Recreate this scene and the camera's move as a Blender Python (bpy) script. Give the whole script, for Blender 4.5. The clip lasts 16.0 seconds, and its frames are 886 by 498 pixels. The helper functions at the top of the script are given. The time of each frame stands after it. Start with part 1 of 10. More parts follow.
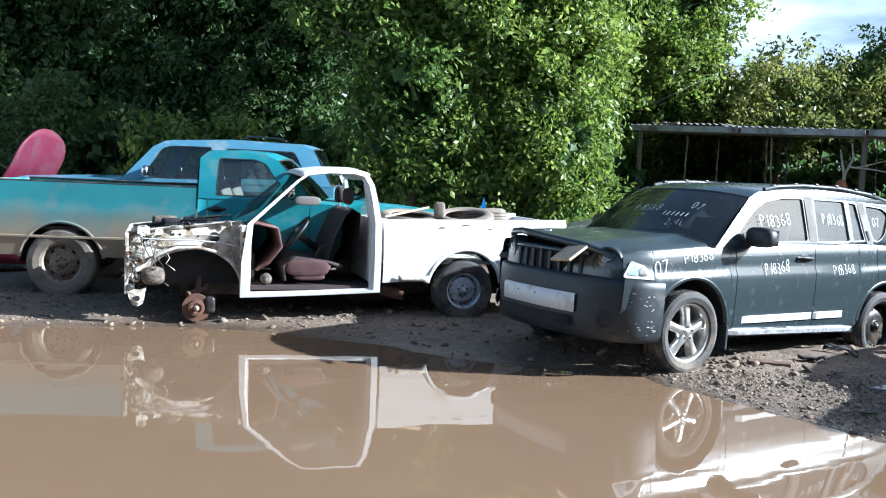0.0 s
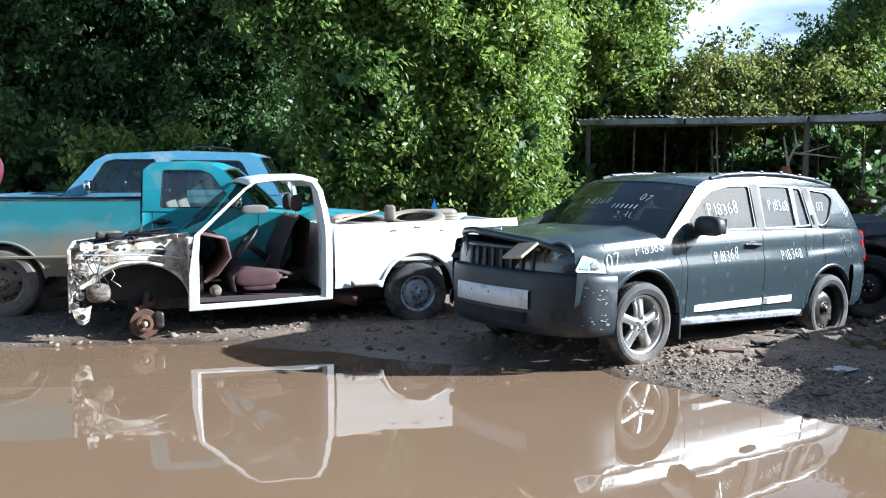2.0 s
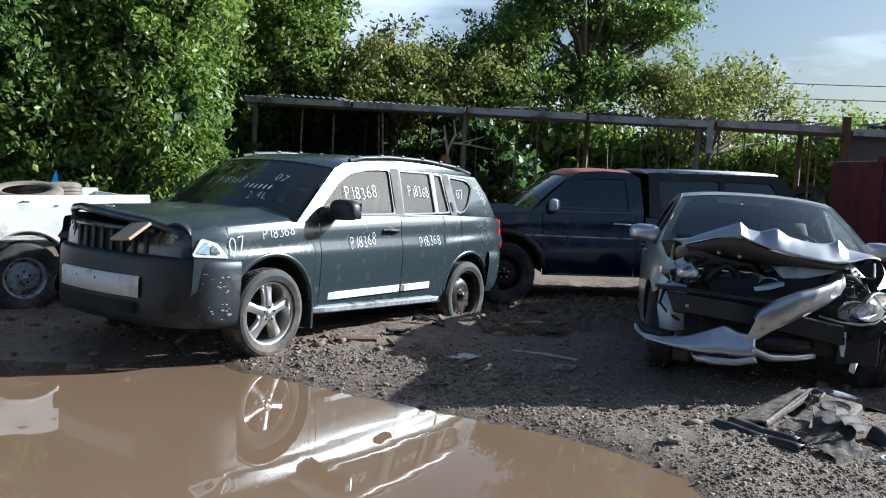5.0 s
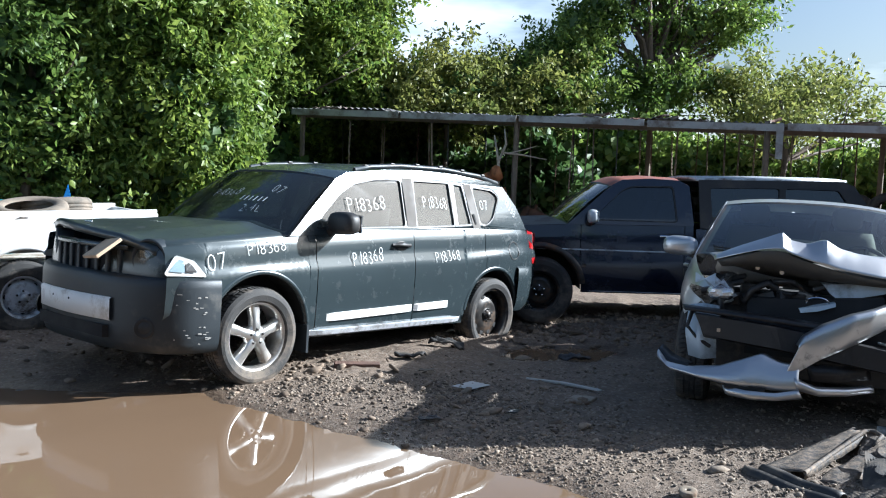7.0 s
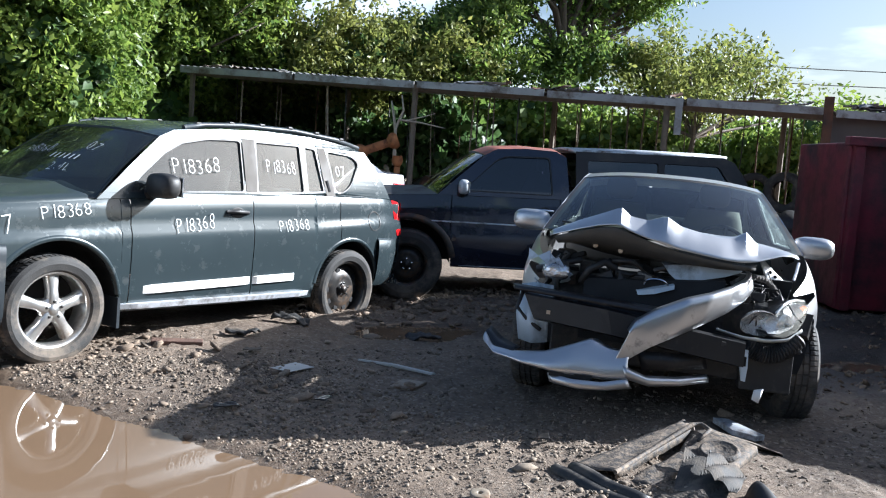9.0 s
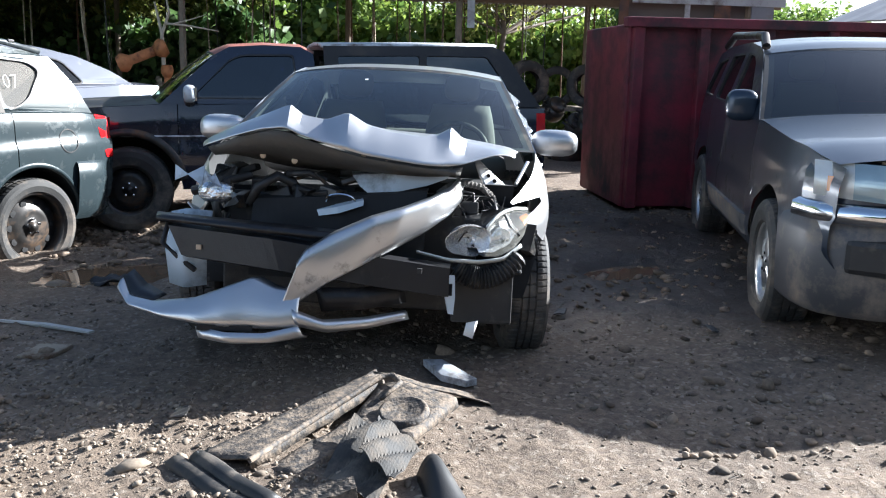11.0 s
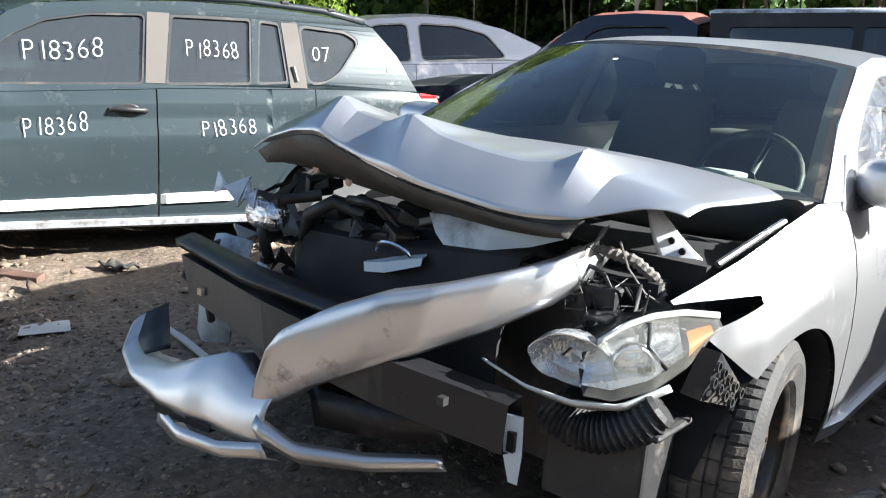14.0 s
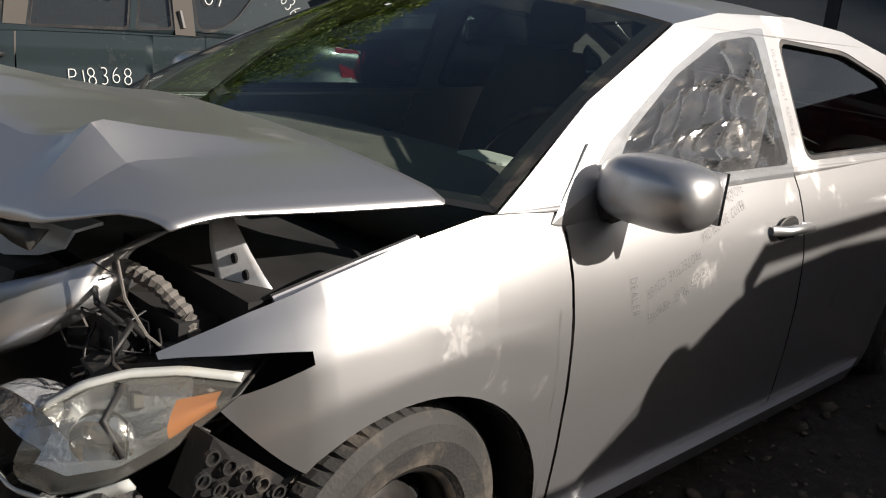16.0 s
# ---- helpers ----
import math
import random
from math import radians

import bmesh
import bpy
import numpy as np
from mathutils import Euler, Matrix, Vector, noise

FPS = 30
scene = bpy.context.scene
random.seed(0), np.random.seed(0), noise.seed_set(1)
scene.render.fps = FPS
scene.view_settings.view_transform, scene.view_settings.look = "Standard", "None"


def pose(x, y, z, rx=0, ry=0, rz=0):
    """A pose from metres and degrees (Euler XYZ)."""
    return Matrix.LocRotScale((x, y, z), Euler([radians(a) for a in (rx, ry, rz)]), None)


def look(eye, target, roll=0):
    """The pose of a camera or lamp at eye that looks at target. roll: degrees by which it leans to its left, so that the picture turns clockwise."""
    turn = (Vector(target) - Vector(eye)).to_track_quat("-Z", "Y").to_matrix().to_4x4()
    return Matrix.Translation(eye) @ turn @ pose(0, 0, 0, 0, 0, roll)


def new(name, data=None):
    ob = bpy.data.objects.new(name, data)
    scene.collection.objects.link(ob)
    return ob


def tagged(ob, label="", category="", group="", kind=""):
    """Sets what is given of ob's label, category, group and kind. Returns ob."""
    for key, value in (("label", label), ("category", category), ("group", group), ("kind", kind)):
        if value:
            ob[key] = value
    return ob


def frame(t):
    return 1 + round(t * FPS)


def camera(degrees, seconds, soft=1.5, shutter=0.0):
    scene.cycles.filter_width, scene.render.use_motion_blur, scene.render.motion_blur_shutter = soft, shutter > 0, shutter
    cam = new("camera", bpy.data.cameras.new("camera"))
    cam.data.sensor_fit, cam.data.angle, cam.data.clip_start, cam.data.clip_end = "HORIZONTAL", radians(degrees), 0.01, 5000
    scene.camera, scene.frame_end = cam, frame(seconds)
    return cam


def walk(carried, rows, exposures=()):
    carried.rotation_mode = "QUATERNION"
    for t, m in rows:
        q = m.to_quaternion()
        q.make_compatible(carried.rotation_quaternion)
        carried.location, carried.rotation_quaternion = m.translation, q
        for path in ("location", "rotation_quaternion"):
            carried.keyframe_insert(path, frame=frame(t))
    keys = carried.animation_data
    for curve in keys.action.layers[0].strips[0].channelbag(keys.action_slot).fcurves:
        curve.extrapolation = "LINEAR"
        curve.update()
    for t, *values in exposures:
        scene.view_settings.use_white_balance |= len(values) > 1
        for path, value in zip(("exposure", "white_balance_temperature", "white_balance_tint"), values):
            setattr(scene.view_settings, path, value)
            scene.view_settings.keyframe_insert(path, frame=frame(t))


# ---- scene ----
cam = camera(53.0, 16.0, soft=1.1)
PATH = [
    (0, (0.249, -0.31, 1.533), (0.318, 1.682, 1.368), 2.3),
    (0.5, (0.267, -0.276, 1.529), (0.344, 1.716, 1.366), 1.2),
    (1, (0.264, -0.286, 1.528), (0.375, 1.705, 1.363), 0.4),
    (1.5, (0.274, -0.281, 1.529), (0.395, 1.708, 1.363), -0.0),
    (2, (0.296, -0.247, 1.529), (0.463, 1.74, 1.37), -0.1),
    (2.5, (0.336, -0.231, 1.535), (0.606, 1.745, 1.386), 0.2),
    (3, (0.418, -0.249, 1.533), (0.837, 1.702, 1.394), 0.4),
    (3.5, (0.464, -0.224, 1.523), (1.018, 1.691, 1.369), 0.7),
    (4, (0.503, -0.109, 1.537), (1.176, 1.769, 1.389), 2.3),
    (4.5, (0.692, 0.026, 1.511), (1.494, 1.85, 1.339), 3.5),
    (4.7, (0.778, 0.079, 1.507), (1.609, 1.89, 1.324), 2.7),
    (6.8, (1.598, 0.545, 1.479), (2.309, 2.407, 1.316), 1.7),
    (7, (1.683, 0.572, 1.477), (2.341, 2.455, 1.319), 1.9),
    (7.5, (1.869, 0.663, 1.465), (2.461, 2.562, 1.261), 0.9),
    (8, (1.993, 0.817, 1.447), (2.626, 2.709, 1.301), 3.4),
    (8.5, (2.216, 0.876, 1.439), (2.851, 2.764, 1.265), 3.0),
    (9, (2.505, 0.819, 1.463), (3.3, 2.641, 1.247), 3.6),
    (9.5, (2.793, 0.924, 1.412), (3.807, 2.62, 1.1), 2.4),
    (10, (3.106, 1.135, 1.378), (4.261, 2.728, 1.021), 1.3),
    (10.2, (3.22, 1.164, 1.385), (4.403, 2.739, 1.035), 1.4),
    (12.3, (4.823, 1.848, 1.373), (5.471, 3.676, 0.887), 2.6),
    (12.5, (4.923, 1.92, 1.348), (5.513, 3.772, 0.876), 3.5),
    (13, (5.217, 2.079, 1.346), (5.62, 3.986, 0.895), 4.2),
    (13.5, (5.558, 2.231, 1.397), (5.594, 4.182, 0.959), 1.6),
    (14, (5.782, 2.474, 1.395), (5.675, 4.414, 0.922), 1.4),
    (14.5, (6.047, 2.682, 1.367), (5.888, 4.614, 0.875), 0.9),
    (15, (6.417, 2.891, 1.398), (6.143, 4.805, 0.888), -0.2),
    (15.5, (6.653, 3.131, 1.371), (6.391, 5.043, 0.845), 2.2),
    (16, (6.839, 3.287, 1.373), (6.522, 5.179, 0.807), 3.1),
]
walk(cam, [(t, look(eye, target, roll)) for t, eye, target, roll in PATH], exposures=[(0, 1.76, 5450, 5), (2.5, 1.76, 5450, 5), (3.5, 1.64, 5450, 5), (4.5, 1.10, 5550, 6), (7, 1.50, 5650, 6), (7.5, 1.76, 5650, 6), (8, 1.54, 5650, 6), (8.5, 1.58, 5700, 8), (10, 1.75, 5800, 8), (12.5, 2.52, 6100, 7), (13.5, 2.38, 6150, 7), (14.5, 1.76, 6450, 9), (15.5, 0.93, 6950, 12), (16, 0.45, 7150, 12)])

# ---- light ----
SUN_AZ, SUN_EL = -6.5, 26.5
world = bpy.data.worlds.new("sky_world")
scene.world = world
world.use_nodes = True
wn, wl = world.node_tree.nodes, world.node_tree.links
sky = wn.new("ShaderNodeTexSky")
sky.sky_type, sky.sun_disc = "NISHITA", False
sky.sun_elevation, sky.sun_rotation = radians(SUN_EL), radians(90 - SUN_AZ)
sky.air_density, sky.dust_density, sky.ozone_density = 1.0, 2.4, 1.5
# thin cloud streaks all over the sky
w_co = wn.new("ShaderNodeTexCoord")
w_map = wn.new("ShaderNodeMapping")
w_map.inputs["Scale"].default_value = (1.6, 1.6, 6.0)
w_noise = wn.new("ShaderNodeTexNoise")
w_noise.inputs["Scale"].default_value, w_noise.inputs["Detail"].default_value = 1.5, 7.0
w_ramp = wn.new("ShaderNodeValToRGB")
w_ramp.color_ramp.elements[0].position, w_ramp.color_ramp.elements[1].position = 0.44, 0.70
w_mix = wn.new("ShaderNodeMixRGB")
w_mix.inputs["Color2"].default_value = (17.0, 17.7, 18.6, 1)
wl.new(w_co.outputs["Generated"], w_map.inputs["Vector"])
wl.new(w_map.outputs["Vector"], w_noise.inputs["Vector"])
wl.new(w_noise.outputs["Fac"], w_ramp.inputs["Fac"])
w_sep = wn.new("ShaderNodeSeparateXYZ")
w_low = wn.new("ShaderNodeMapRange")
w_low.inputs["From Min"].default_value, w_low.inputs["From Max"].default_value = 0.45, 0.12
w_mul = wn.new("ShaderNodeMath")
w_mul.operation = "MULTIPLY"
wl.new(w_co.outputs["Generated"], w_sep.inputs["Vector"])
wl.new(w_sep.outputs["Z"], w_low.inputs["Value"])
wl.new(w_low.outputs["Result"], w_mul.inputs[0])
wl.new(w_ramp.outputs["Color"], w_mul.inputs[1])
wl.new(w_mul.outputs[0], w_mix.inputs["Fac"])
wl.new(sky.outputs["Color"], w_mix.inputs["Color1"])
wl.new(w_mix.outputs["Color"], wn["Background"].inputs["Color"])
wn["Background"].inputs["Strength"].default_value = 0.050
sun_data = bpy.data.lights.new("sun", "SUN")
sun_data.energy, sun_data.angle, sun_data.color = 5.0, radians(0.6), (1.0, 0.97, 0.93)
sun = new("sun", sun_data)
sun_way = Vector((math.cos(radians(SUN_EL)) * math.cos(radians(SUN_AZ)), math.cos(radians(SUN_EL)) * math.sin(radians(SUN_AZ)), math.sin(radians(SUN_EL))))
sun.matrix_world = look(sun_way * 50, (0, 0, 0))

# ---- materials ----


def mat(name, color, rough=0.5, metal=0.0, vary=0.12, scale=6.0, bump=0.0, bump_scale=60.0, coat=0.0, dirt=None, dirt_amount=0.0, dirt_scale=3.0, coord="Object", spec=0.5):
    """A node material with colour variation at two scales, optional stains and fine relief."""
    m = bpy.data.materials.new(name)
    m.use_nodes = True
    n, l = m.node_tree.nodes, m.node_tree.links
    b = n["Principled BSDF"]
    b.inputs["Metallic"].default_value = metal
    b.inputs["Specular IOR Level"].default_value = spec
    b.inputs["Coat Weight"].default_value = coat
    b.inputs["Coat Roughness"].default_value = 0.06
    tc = n.new("ShaderNodeTexCoord")
    n1 = n.new("ShaderNodeTexNoise")
    n1.inputs["Scale"].default_value, n1.inputs["Detail"].default_value = scale, 6.0
    l.new(tc.outputs[coord], n1.inputs["Vector"])
    mixc = n.new("ShaderNodeMixRGB")
    lo = [max(0, c * (1 - vary * 1.6)) for c in color[:3]]
    hi = [min(1, c * (1 + vary * 1.6)) for c in color[:3]]
    mixc.inputs["Color1"].default_value = (*lo, 1)
    mixc.inputs["Color2"].default_value = (*hi, 1)
    l.new(n1.outputs["Fac"], mixc.inputs["Fac"])
    out = mixc.outputs["Color"]
    rough_out = None
    if dirt:
        n2 = n.new("ShaderNodeTexNoise")
        n2.inputs["Scale"].default_value, n2.inputs["Detail"].default_value, n2.inputs["Roughness"].default_value = dirt_scale, 9.0, 0.68
        l.new(tc.outputs[coord], n2.inputs["Vector"])
        r = n.new("ShaderNodeValToRGB")
        r.color_ramp.elements[0].position, r.color_ramp.elements[1].position = 0.62 - 0.35 * dirt_amount, 0.80 - 0.30 * dirt_amount
        l.new(n2.outputs["Fac"], r.inputs["Fac"])
        mx = n.new("ShaderNodeMixRGB")
        mx.inputs["Color2"].default_value = (*dirt[:3], 1)
        l.new(r.outputs["Color"], mx.inputs["Fac"])
        l.new(out, mx.inputs["Color1"])
        out = mx.outputs["Color"]
        mr = n.new("ShaderNodeMapRange")
        mr.inputs["To Min"].default_value, mr.inputs["To Max"].default_value = rough, min(0.9, rough + 0.4)
        l.new(r.outputs["Color"], mr.inputs["Value"])
        rough_out = mr.outputs["Result"]
    if rough_out is None:
        mr = n.new("ShaderNodeMapRange")
        mr.inputs["From Min"].default_value, mr.inputs["From Max"].default_value = 0.3, 0.7
        mr.inputs["To Min"].default_value, mr.inputs["To Max"].default_value = rough * 0.8, min(1, rough * 1.2)
        l.new(n1.outputs["Fac"], mr.inputs["Value"])
        rough_out = mr.outputs["Result"]
    l.new(rough_out, b.inputs["Roughness"])
    l.new(out, b.inputs["Base Color"])
    if bump:
        n3 = n.new("ShaderNodeTexNoise")
        n3.inputs["Scale"].default_value, n3.inputs["Detail"].default_value = bump_scale, 5.0
        l.new(tc.outputs[coord], n3.inputs["Vector"])
        bp = n.new("ShaderNodeBump")
        bp.inputs["Strength"].default_value, bp.inputs["Distance"].default_value = bump, 0.02
        l.new(n3.outputs["Fac"], bp.inputs["Height"])
        l.new(bp.outputs["Normal"], b.inputs["Normal"])
    return m


def glass(name, tint, clear=0.6, rough=0.02):
    """A window pane: part mirror-like gloss, part tinted view through."""
    m = bpy.data.materials.new(name)
    m.use_nodes = True
    n, l = m.node_tree.nodes, m.node_tree.links
    n.remove(n["Principled BSDF"])
    tr = n.new("ShaderNodeBsdfTransparent")
    tr.inputs["Color"].default_value = (*[c * clear for c in tint], 1)
    gl = n.new("ShaderNodeBsdfGlossy")
    gl.inputs["Roughness"].default_value = rough
    gl.inputs["Color"].default_value = (0.95, 0.97, 1, 1)
    fr = n.new("ShaderNodeLayerWeight")
    fr.inputs["Blend"].default_value = 0.5
    pw = n.new("ShaderNodeMath")
    pw.operation = "POWER"
    pw.inputs[1].default_value = 5.0
    ma = n.new("ShaderNodeMath")
    ma.operation = "MULTIPLY_ADD"
    ma.inputs[1].default_value, ma.inputs[2].default_value = 0.90, 0.085
    l.new(fr.outputs["Facing"], pw.inputs[0])
    l.new(pw.outputs[0], ma.inputs[0])
    mx = n.new("ShaderNodeMixShader")
    l.new(ma.outputs[0], mx.inputs["Fac"])
    l.new(tr.outputs["BSDF"], mx.inputs[1])
    l.new(gl.outputs["BSDF"], mx.inputs[2])
    l.new(mx.outputs["Shader"], n["Material Output"].inputs["Surface"])
    return m


MUD = (0.24, 0.185, 0.135)
M = {
    "rubber": mat("rubber", (0.035, 0.034, 0.033), 0.75, vary=0.3, scale=9, bump=0.15, bump_scale=120, dirt=(0.17, 0.14, 0.11), dirt_amount=0.45, dirt_scale=5),
    "rubber_dusty": mat("rubber_dusty", (0.10, 0.09, 0.075), 0.85, vary=0.3, scale=9, bump=0.15, bump_scale=120, dirt=(0.22, 0.18, 0.14), dirt_amount=0.7, dirt_scale=4),
    "alloy": mat("alloy", (0.62, 0.61, 0.59), 0.3, 0.85, vary=0.08, dirt=(0.25, 0.2, 0.15), dirt_amount=0.25),
    "steel_dark": mat("steel_dark", (0.05, 0.047, 0.045), 0.38, 0.6, vary=0.4, scale=14, dirt=(0.16, 0.10, 0.06), dirt_amount=0.3, dirt_scale=9),
    "steel_tan": mat("steel_tan", (0.30, 0.25, 0.19), 0.6, 0.2, vary=0.3, scale=12, dirt=(0.12, 0.07, 0.04), dirt_amount=0.5, dirt_scale=8),
    "steel_silver": mat("steel_silver", (0.55, 0.58, 0.62), 0.45, 0.35, vary=0.15, dirt=(0.12, 0.09, 0.07), dirt_amount=0.4, dirt_scale=9),
    "rust": mat("rust", (0.13, 0.062, 0.036), 0.85, 0.1, vary=0.45, scale=12, bump=0.3, bump_scale=80, dirt=(0.05, 0.035, 0.03), dirt_amount=0.5, dirt_scale=6),
    "beam_black": mat("beam_black", (0.012, 0.012, 0.014), 0.42, vary=0.3, scale=8, bump=0.06, bump_scale=150, dirt=(0.07, 0.06, 0.055), dirt_amount=0.12, dirt_scale=7),
    "black_plastic": mat("black_plastic", (0.022, 0.022, 0.023), 0.5, vary=0.3, scale=10, bump=0.08, bump_scale=200, dirt=(0.13, 0.11, 0.09), dirt_amount=0.25, dirt_scale=6),
    "hood_inner": mat("hood_inner", (0.075, 0.073, 0.068), 0.5, 0.3, vary=0.2, scale=6, bump=0.1, bump_scale=60, dirt=(0.12, 0.105, 0.085), dirt_amount=0.3, dirt_scale=7),
    # near-black that also paints the shade in bays, wells and holes
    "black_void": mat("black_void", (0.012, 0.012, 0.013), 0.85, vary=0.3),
    "dusty_plastic": mat("dusty_plastic", (0.045, 0.04, 0.037), 0.7, vary=0.3, scale=8, bump=0.35, bump_scale=90, dirt=(0.22, 0.17, 0.125), dirt_amount=0.55, dirt_scale=28),
    "chrome": mat("chrome", (0.75, 0.76, 0.78), 0.14, 1.0, vary=0.06, dirt=(0.3, 0.27, 0.23), dirt_amount=0.15),
    "white_trim": mat("white_trim", (0.80, 0.79, 0.76), 0.4, vary=0.06, dirt=(0.42, 0.36, 0.29), dirt_amount=0.2, dirt_scale=6),
    "jeep_paint": mat("jeep_paint", (0.034, 0.048, 0.054), 0.27, 0.2, vary=0.10, scale=3, coat=0.4, dirt=(0.075, 0.08, 0.078), dirt_amount=0.10, dirt_scale=9),
    "jeep_grey": mat("jeep_grey", (0.024, 0.031, 0.037), 0.45, 0.1, vary=0.15, bump=0.05, bump_scale=220, dirt=(0.10, 0.095, 0.085), dirt_amount=0.2, dirt_scale=5),
    "silver_paint": mat("silver_paint", (0.60, 0.60, 0.61), 0.35, 0.88, vary=0.03, scale=3, coat=0.35, dirt=(0.44, 0.41, 0.38), dirt_amount=0.06, dirt_scale=3.5),
    "white_paint": mat("white_paint", (0.72, 0.72, 0.70), 0.40, vary=0.05, scale=3, coat=0.25, dirt=(0.40, 0.33, 0.25), dirt_amount=0.14, dirt_scale=4),
    "white_worn": mat("white_worn", (0.62, 0.61, 0.55), 0.55, vary=0.18, scale=5, dirt=(0.20, 0.15, 0.10), dirt_amount=0.6, dirt_scale=7),
    "teal_paint": mat("teal_paint", (0.045, 0.235, 0.265), 0.42, 0.15, vary=0.14, scale=3, coat=0.2, dirt=(0.30, 0.25, 0.19), dirt_amount=0.42, dirt_scale=1.4),
    "teal_clean": mat("teal_clean", (0.030, 0.240, 0.285), 0.40, 0.15, vary=0.12, scale=3, coat=0.2, dirt=(0.13, 0.24, 0.25), dirt_amount=0.3, dirt_scale=3),
    "blue_paint": mat("blue_paint", (0.115, 0.300, 0.430), 0.35, 0.2, vary=0.08, scale=3, coat=0.3, dirt=(0.4, 0.4, 0.38), dirt_amount=0.2, dirt_scale=3),
    "navy_paint": mat("navy_paint", (0.008, 0.012, 0.03), 0.22, 0.2, vary=0.2, scale=3, coat=0.8, dirt=(0.07, 0.06, 0.055), dirt_amount=0.25, dirt_scale=3),
    "navy_dull": mat("navy_dull", (0.012, 0.013, 0.018), 0.5, 0.0, vary=0.3, scale=3, dirt=(0.06, 0.055, 0.05), dirt_amount=0.35, dirt_scale=3),
    "rust_roof": mat("rust_roof", (0.24, 0.07, 0.045), 0.7, vary=0.3, scale=5, dirt=(0.10, 0.09, 0.10), dirt_amount=0.35, dirt_scale=4),
    "suv_paint": mat("suv_paint", (0.028, 0.042, 0.065), 0.3, 0.4, vary=0.1, scale=3, coat=0.5, dirt=(0.10, 0.095, 0.09), dirt_amount=0.2, dirt_scale=2.5),
    "suv_tan": mat("suv_tan", (0.085, 0.085, 0.09), 0.5, 0.2, vary=0.1, scale=3, dirt=(0.33, 0.27, 0.21), dirt_amount=0.4, dirt_scale=3),
    "sedan_paint": mat("sedan_paint", (0.12, 0.13, 0.16), 0.35, 0.5, vary=0.06, scale=3, coat=0.4, dirt=(0.30, 0.28, 0.26), dirt_amount=0.2, dirt_scale=3),
    "maroon_hood": mat("maroon_hood", (0.10, 0.007, 0.026), 0.6, vary=0.25, scale=3, dirt=(0.06, 0.02, 0.03), dirt_amount=0.4),
    "red_paint": mat("red_paint", (0.24, 0.010, 0.03), 0.55, vary=0.2, scale=3, coat=0.1, dirt=(0.25, 0.08, 0.08), dirt_amount=0.3),
    "container_red": mat("container_red", (0.15, 0.009, 0.024), 0.55, vary=0.3, scale=2.5, bump=0.12, bump_scale=30, dirt=(0.030, 0.018, 0.022), dirt_amount=0.55, dirt_scale=1.6),
    "seat_cloth": mat("seat_cloth", (0.045, 0.03, 0.03), 0.9, vary=0.3, scale=20, bump=0.3, bump_scale=300),
    "seat_maroon": mat("seat_maroon", (0.060, 0.022, 0.023), 0.8, vary=0.3, scale=15, bump=0.3, bump_scale=300, dirt=(0.20, 0.13, 0.11), dirt_amount=0.2),
    "dash_maroon": mat("dash_maroon", (0.105, 0.048, 0.042), 0.75, vary=0.2, scale=9, dirt=(0.16, 0.11, 0.09), dirt_amount=0.3),
    "interior_grey": mat("interior_grey", (0.14, 0.13, 0.12), 0.85, vary=0.2, scale=9, bump=0.2, bump_scale=200),
    "interior_beige": mat("interior_beige", (0.36, 0.32, 0.26), 0.85, vary=0.15, scale=9, bump=0.2, bump_scale=200),
    "tin": mat("tin", (0.20, 0.21, 0.22), 0.5, 0.5, vary=0.25, scale=2.5, bump=0.1, bump_scale=20, dirt=(0.18, 0.13, 0.09), dirt_amount=0.4, dirt_scale=2),
    "fascia": mat("fascia", (0.33, 0.34, 0.34), 0.6, 0.2, vary=0.2, scale=4, dirt=(0.12, 0.09, 0.07), dirt_amount=0.4, dirt_scale=3),
    "pillar_taupe": mat("pillar_taupe", (0.10, 0.09, 0.08), 0.75, vary=0.15, scale=6),
    "wood_pale": mat("wood_pale", (0.42, 0.36, 0.28), 0.8, vary=0.25, scale=14, bump=0.3, bump_scale=50),
    "rust_orange": mat("rust_orange", (0.42, 0.16, 0.06), 0.75, vary=0.3, scale=9, dirt=(0.12, 0.05, 0.03), dirt_amount=0.35, dirt_scale=5),
    "roof_grey": mat("roof_grey", (0.30, 0.29, 0.30), 0.5, 0.3, vary=0.15, scale=1.2, dirt=(0.45, 0.44, 0.45), dirt_amount=0.3, dirt_scale=0.6),
    "silver_scuffed": mat("silver_scuffed", (0.56, 0.57, 0.59), 0.32, 0.88, vary=0.07, scale=4, coat=0.4, dirt=(0.16, 0.15, 0.15), dirt_amount=0.10, dirt_scale=11),
    "steel_bright": mat("steel_bright", (0.62, 0.63, 0.65), 0.4, 0.4, vary=0.1, scale=8, dirt=(0.3, 0.27, 0.24), dirt_amount=0.2, dirt_scale=8),
    "bowl_silver": mat("bowl_silver", (0.80, 0.82, 0.85), 0.22, 0.75, vary=0.1, scale=20, bump=0.3, bump_scale=90),
    "tin_under": mat("tin_under", (0.10, 0.09, 0.085), 0.75, vary=0.3, scale=3),
    "wood_grey": mat("wood_grey", (0.16, 0.13, 0.10), 0.85, vary=0.35, scale=14, bump=0.4, bump_scale=50),
    "wood_light": mat("wood_light", (0.55, 0.42, 0.29), 0.75, vary=0.2, scale=14, bump=0.2, bump_scale=60),
    "wood_plank": mat("wood_plank", (0.13, 0.075, 0.055), 0.8, vary=0.35, scale=16, bump=0.4, bump_scale=60),
    "bark": mat("bark", (0.10, 0.075, 0.055), 0.9, vary=0.4, scale=12, bump=0.5, bump_scale=30),
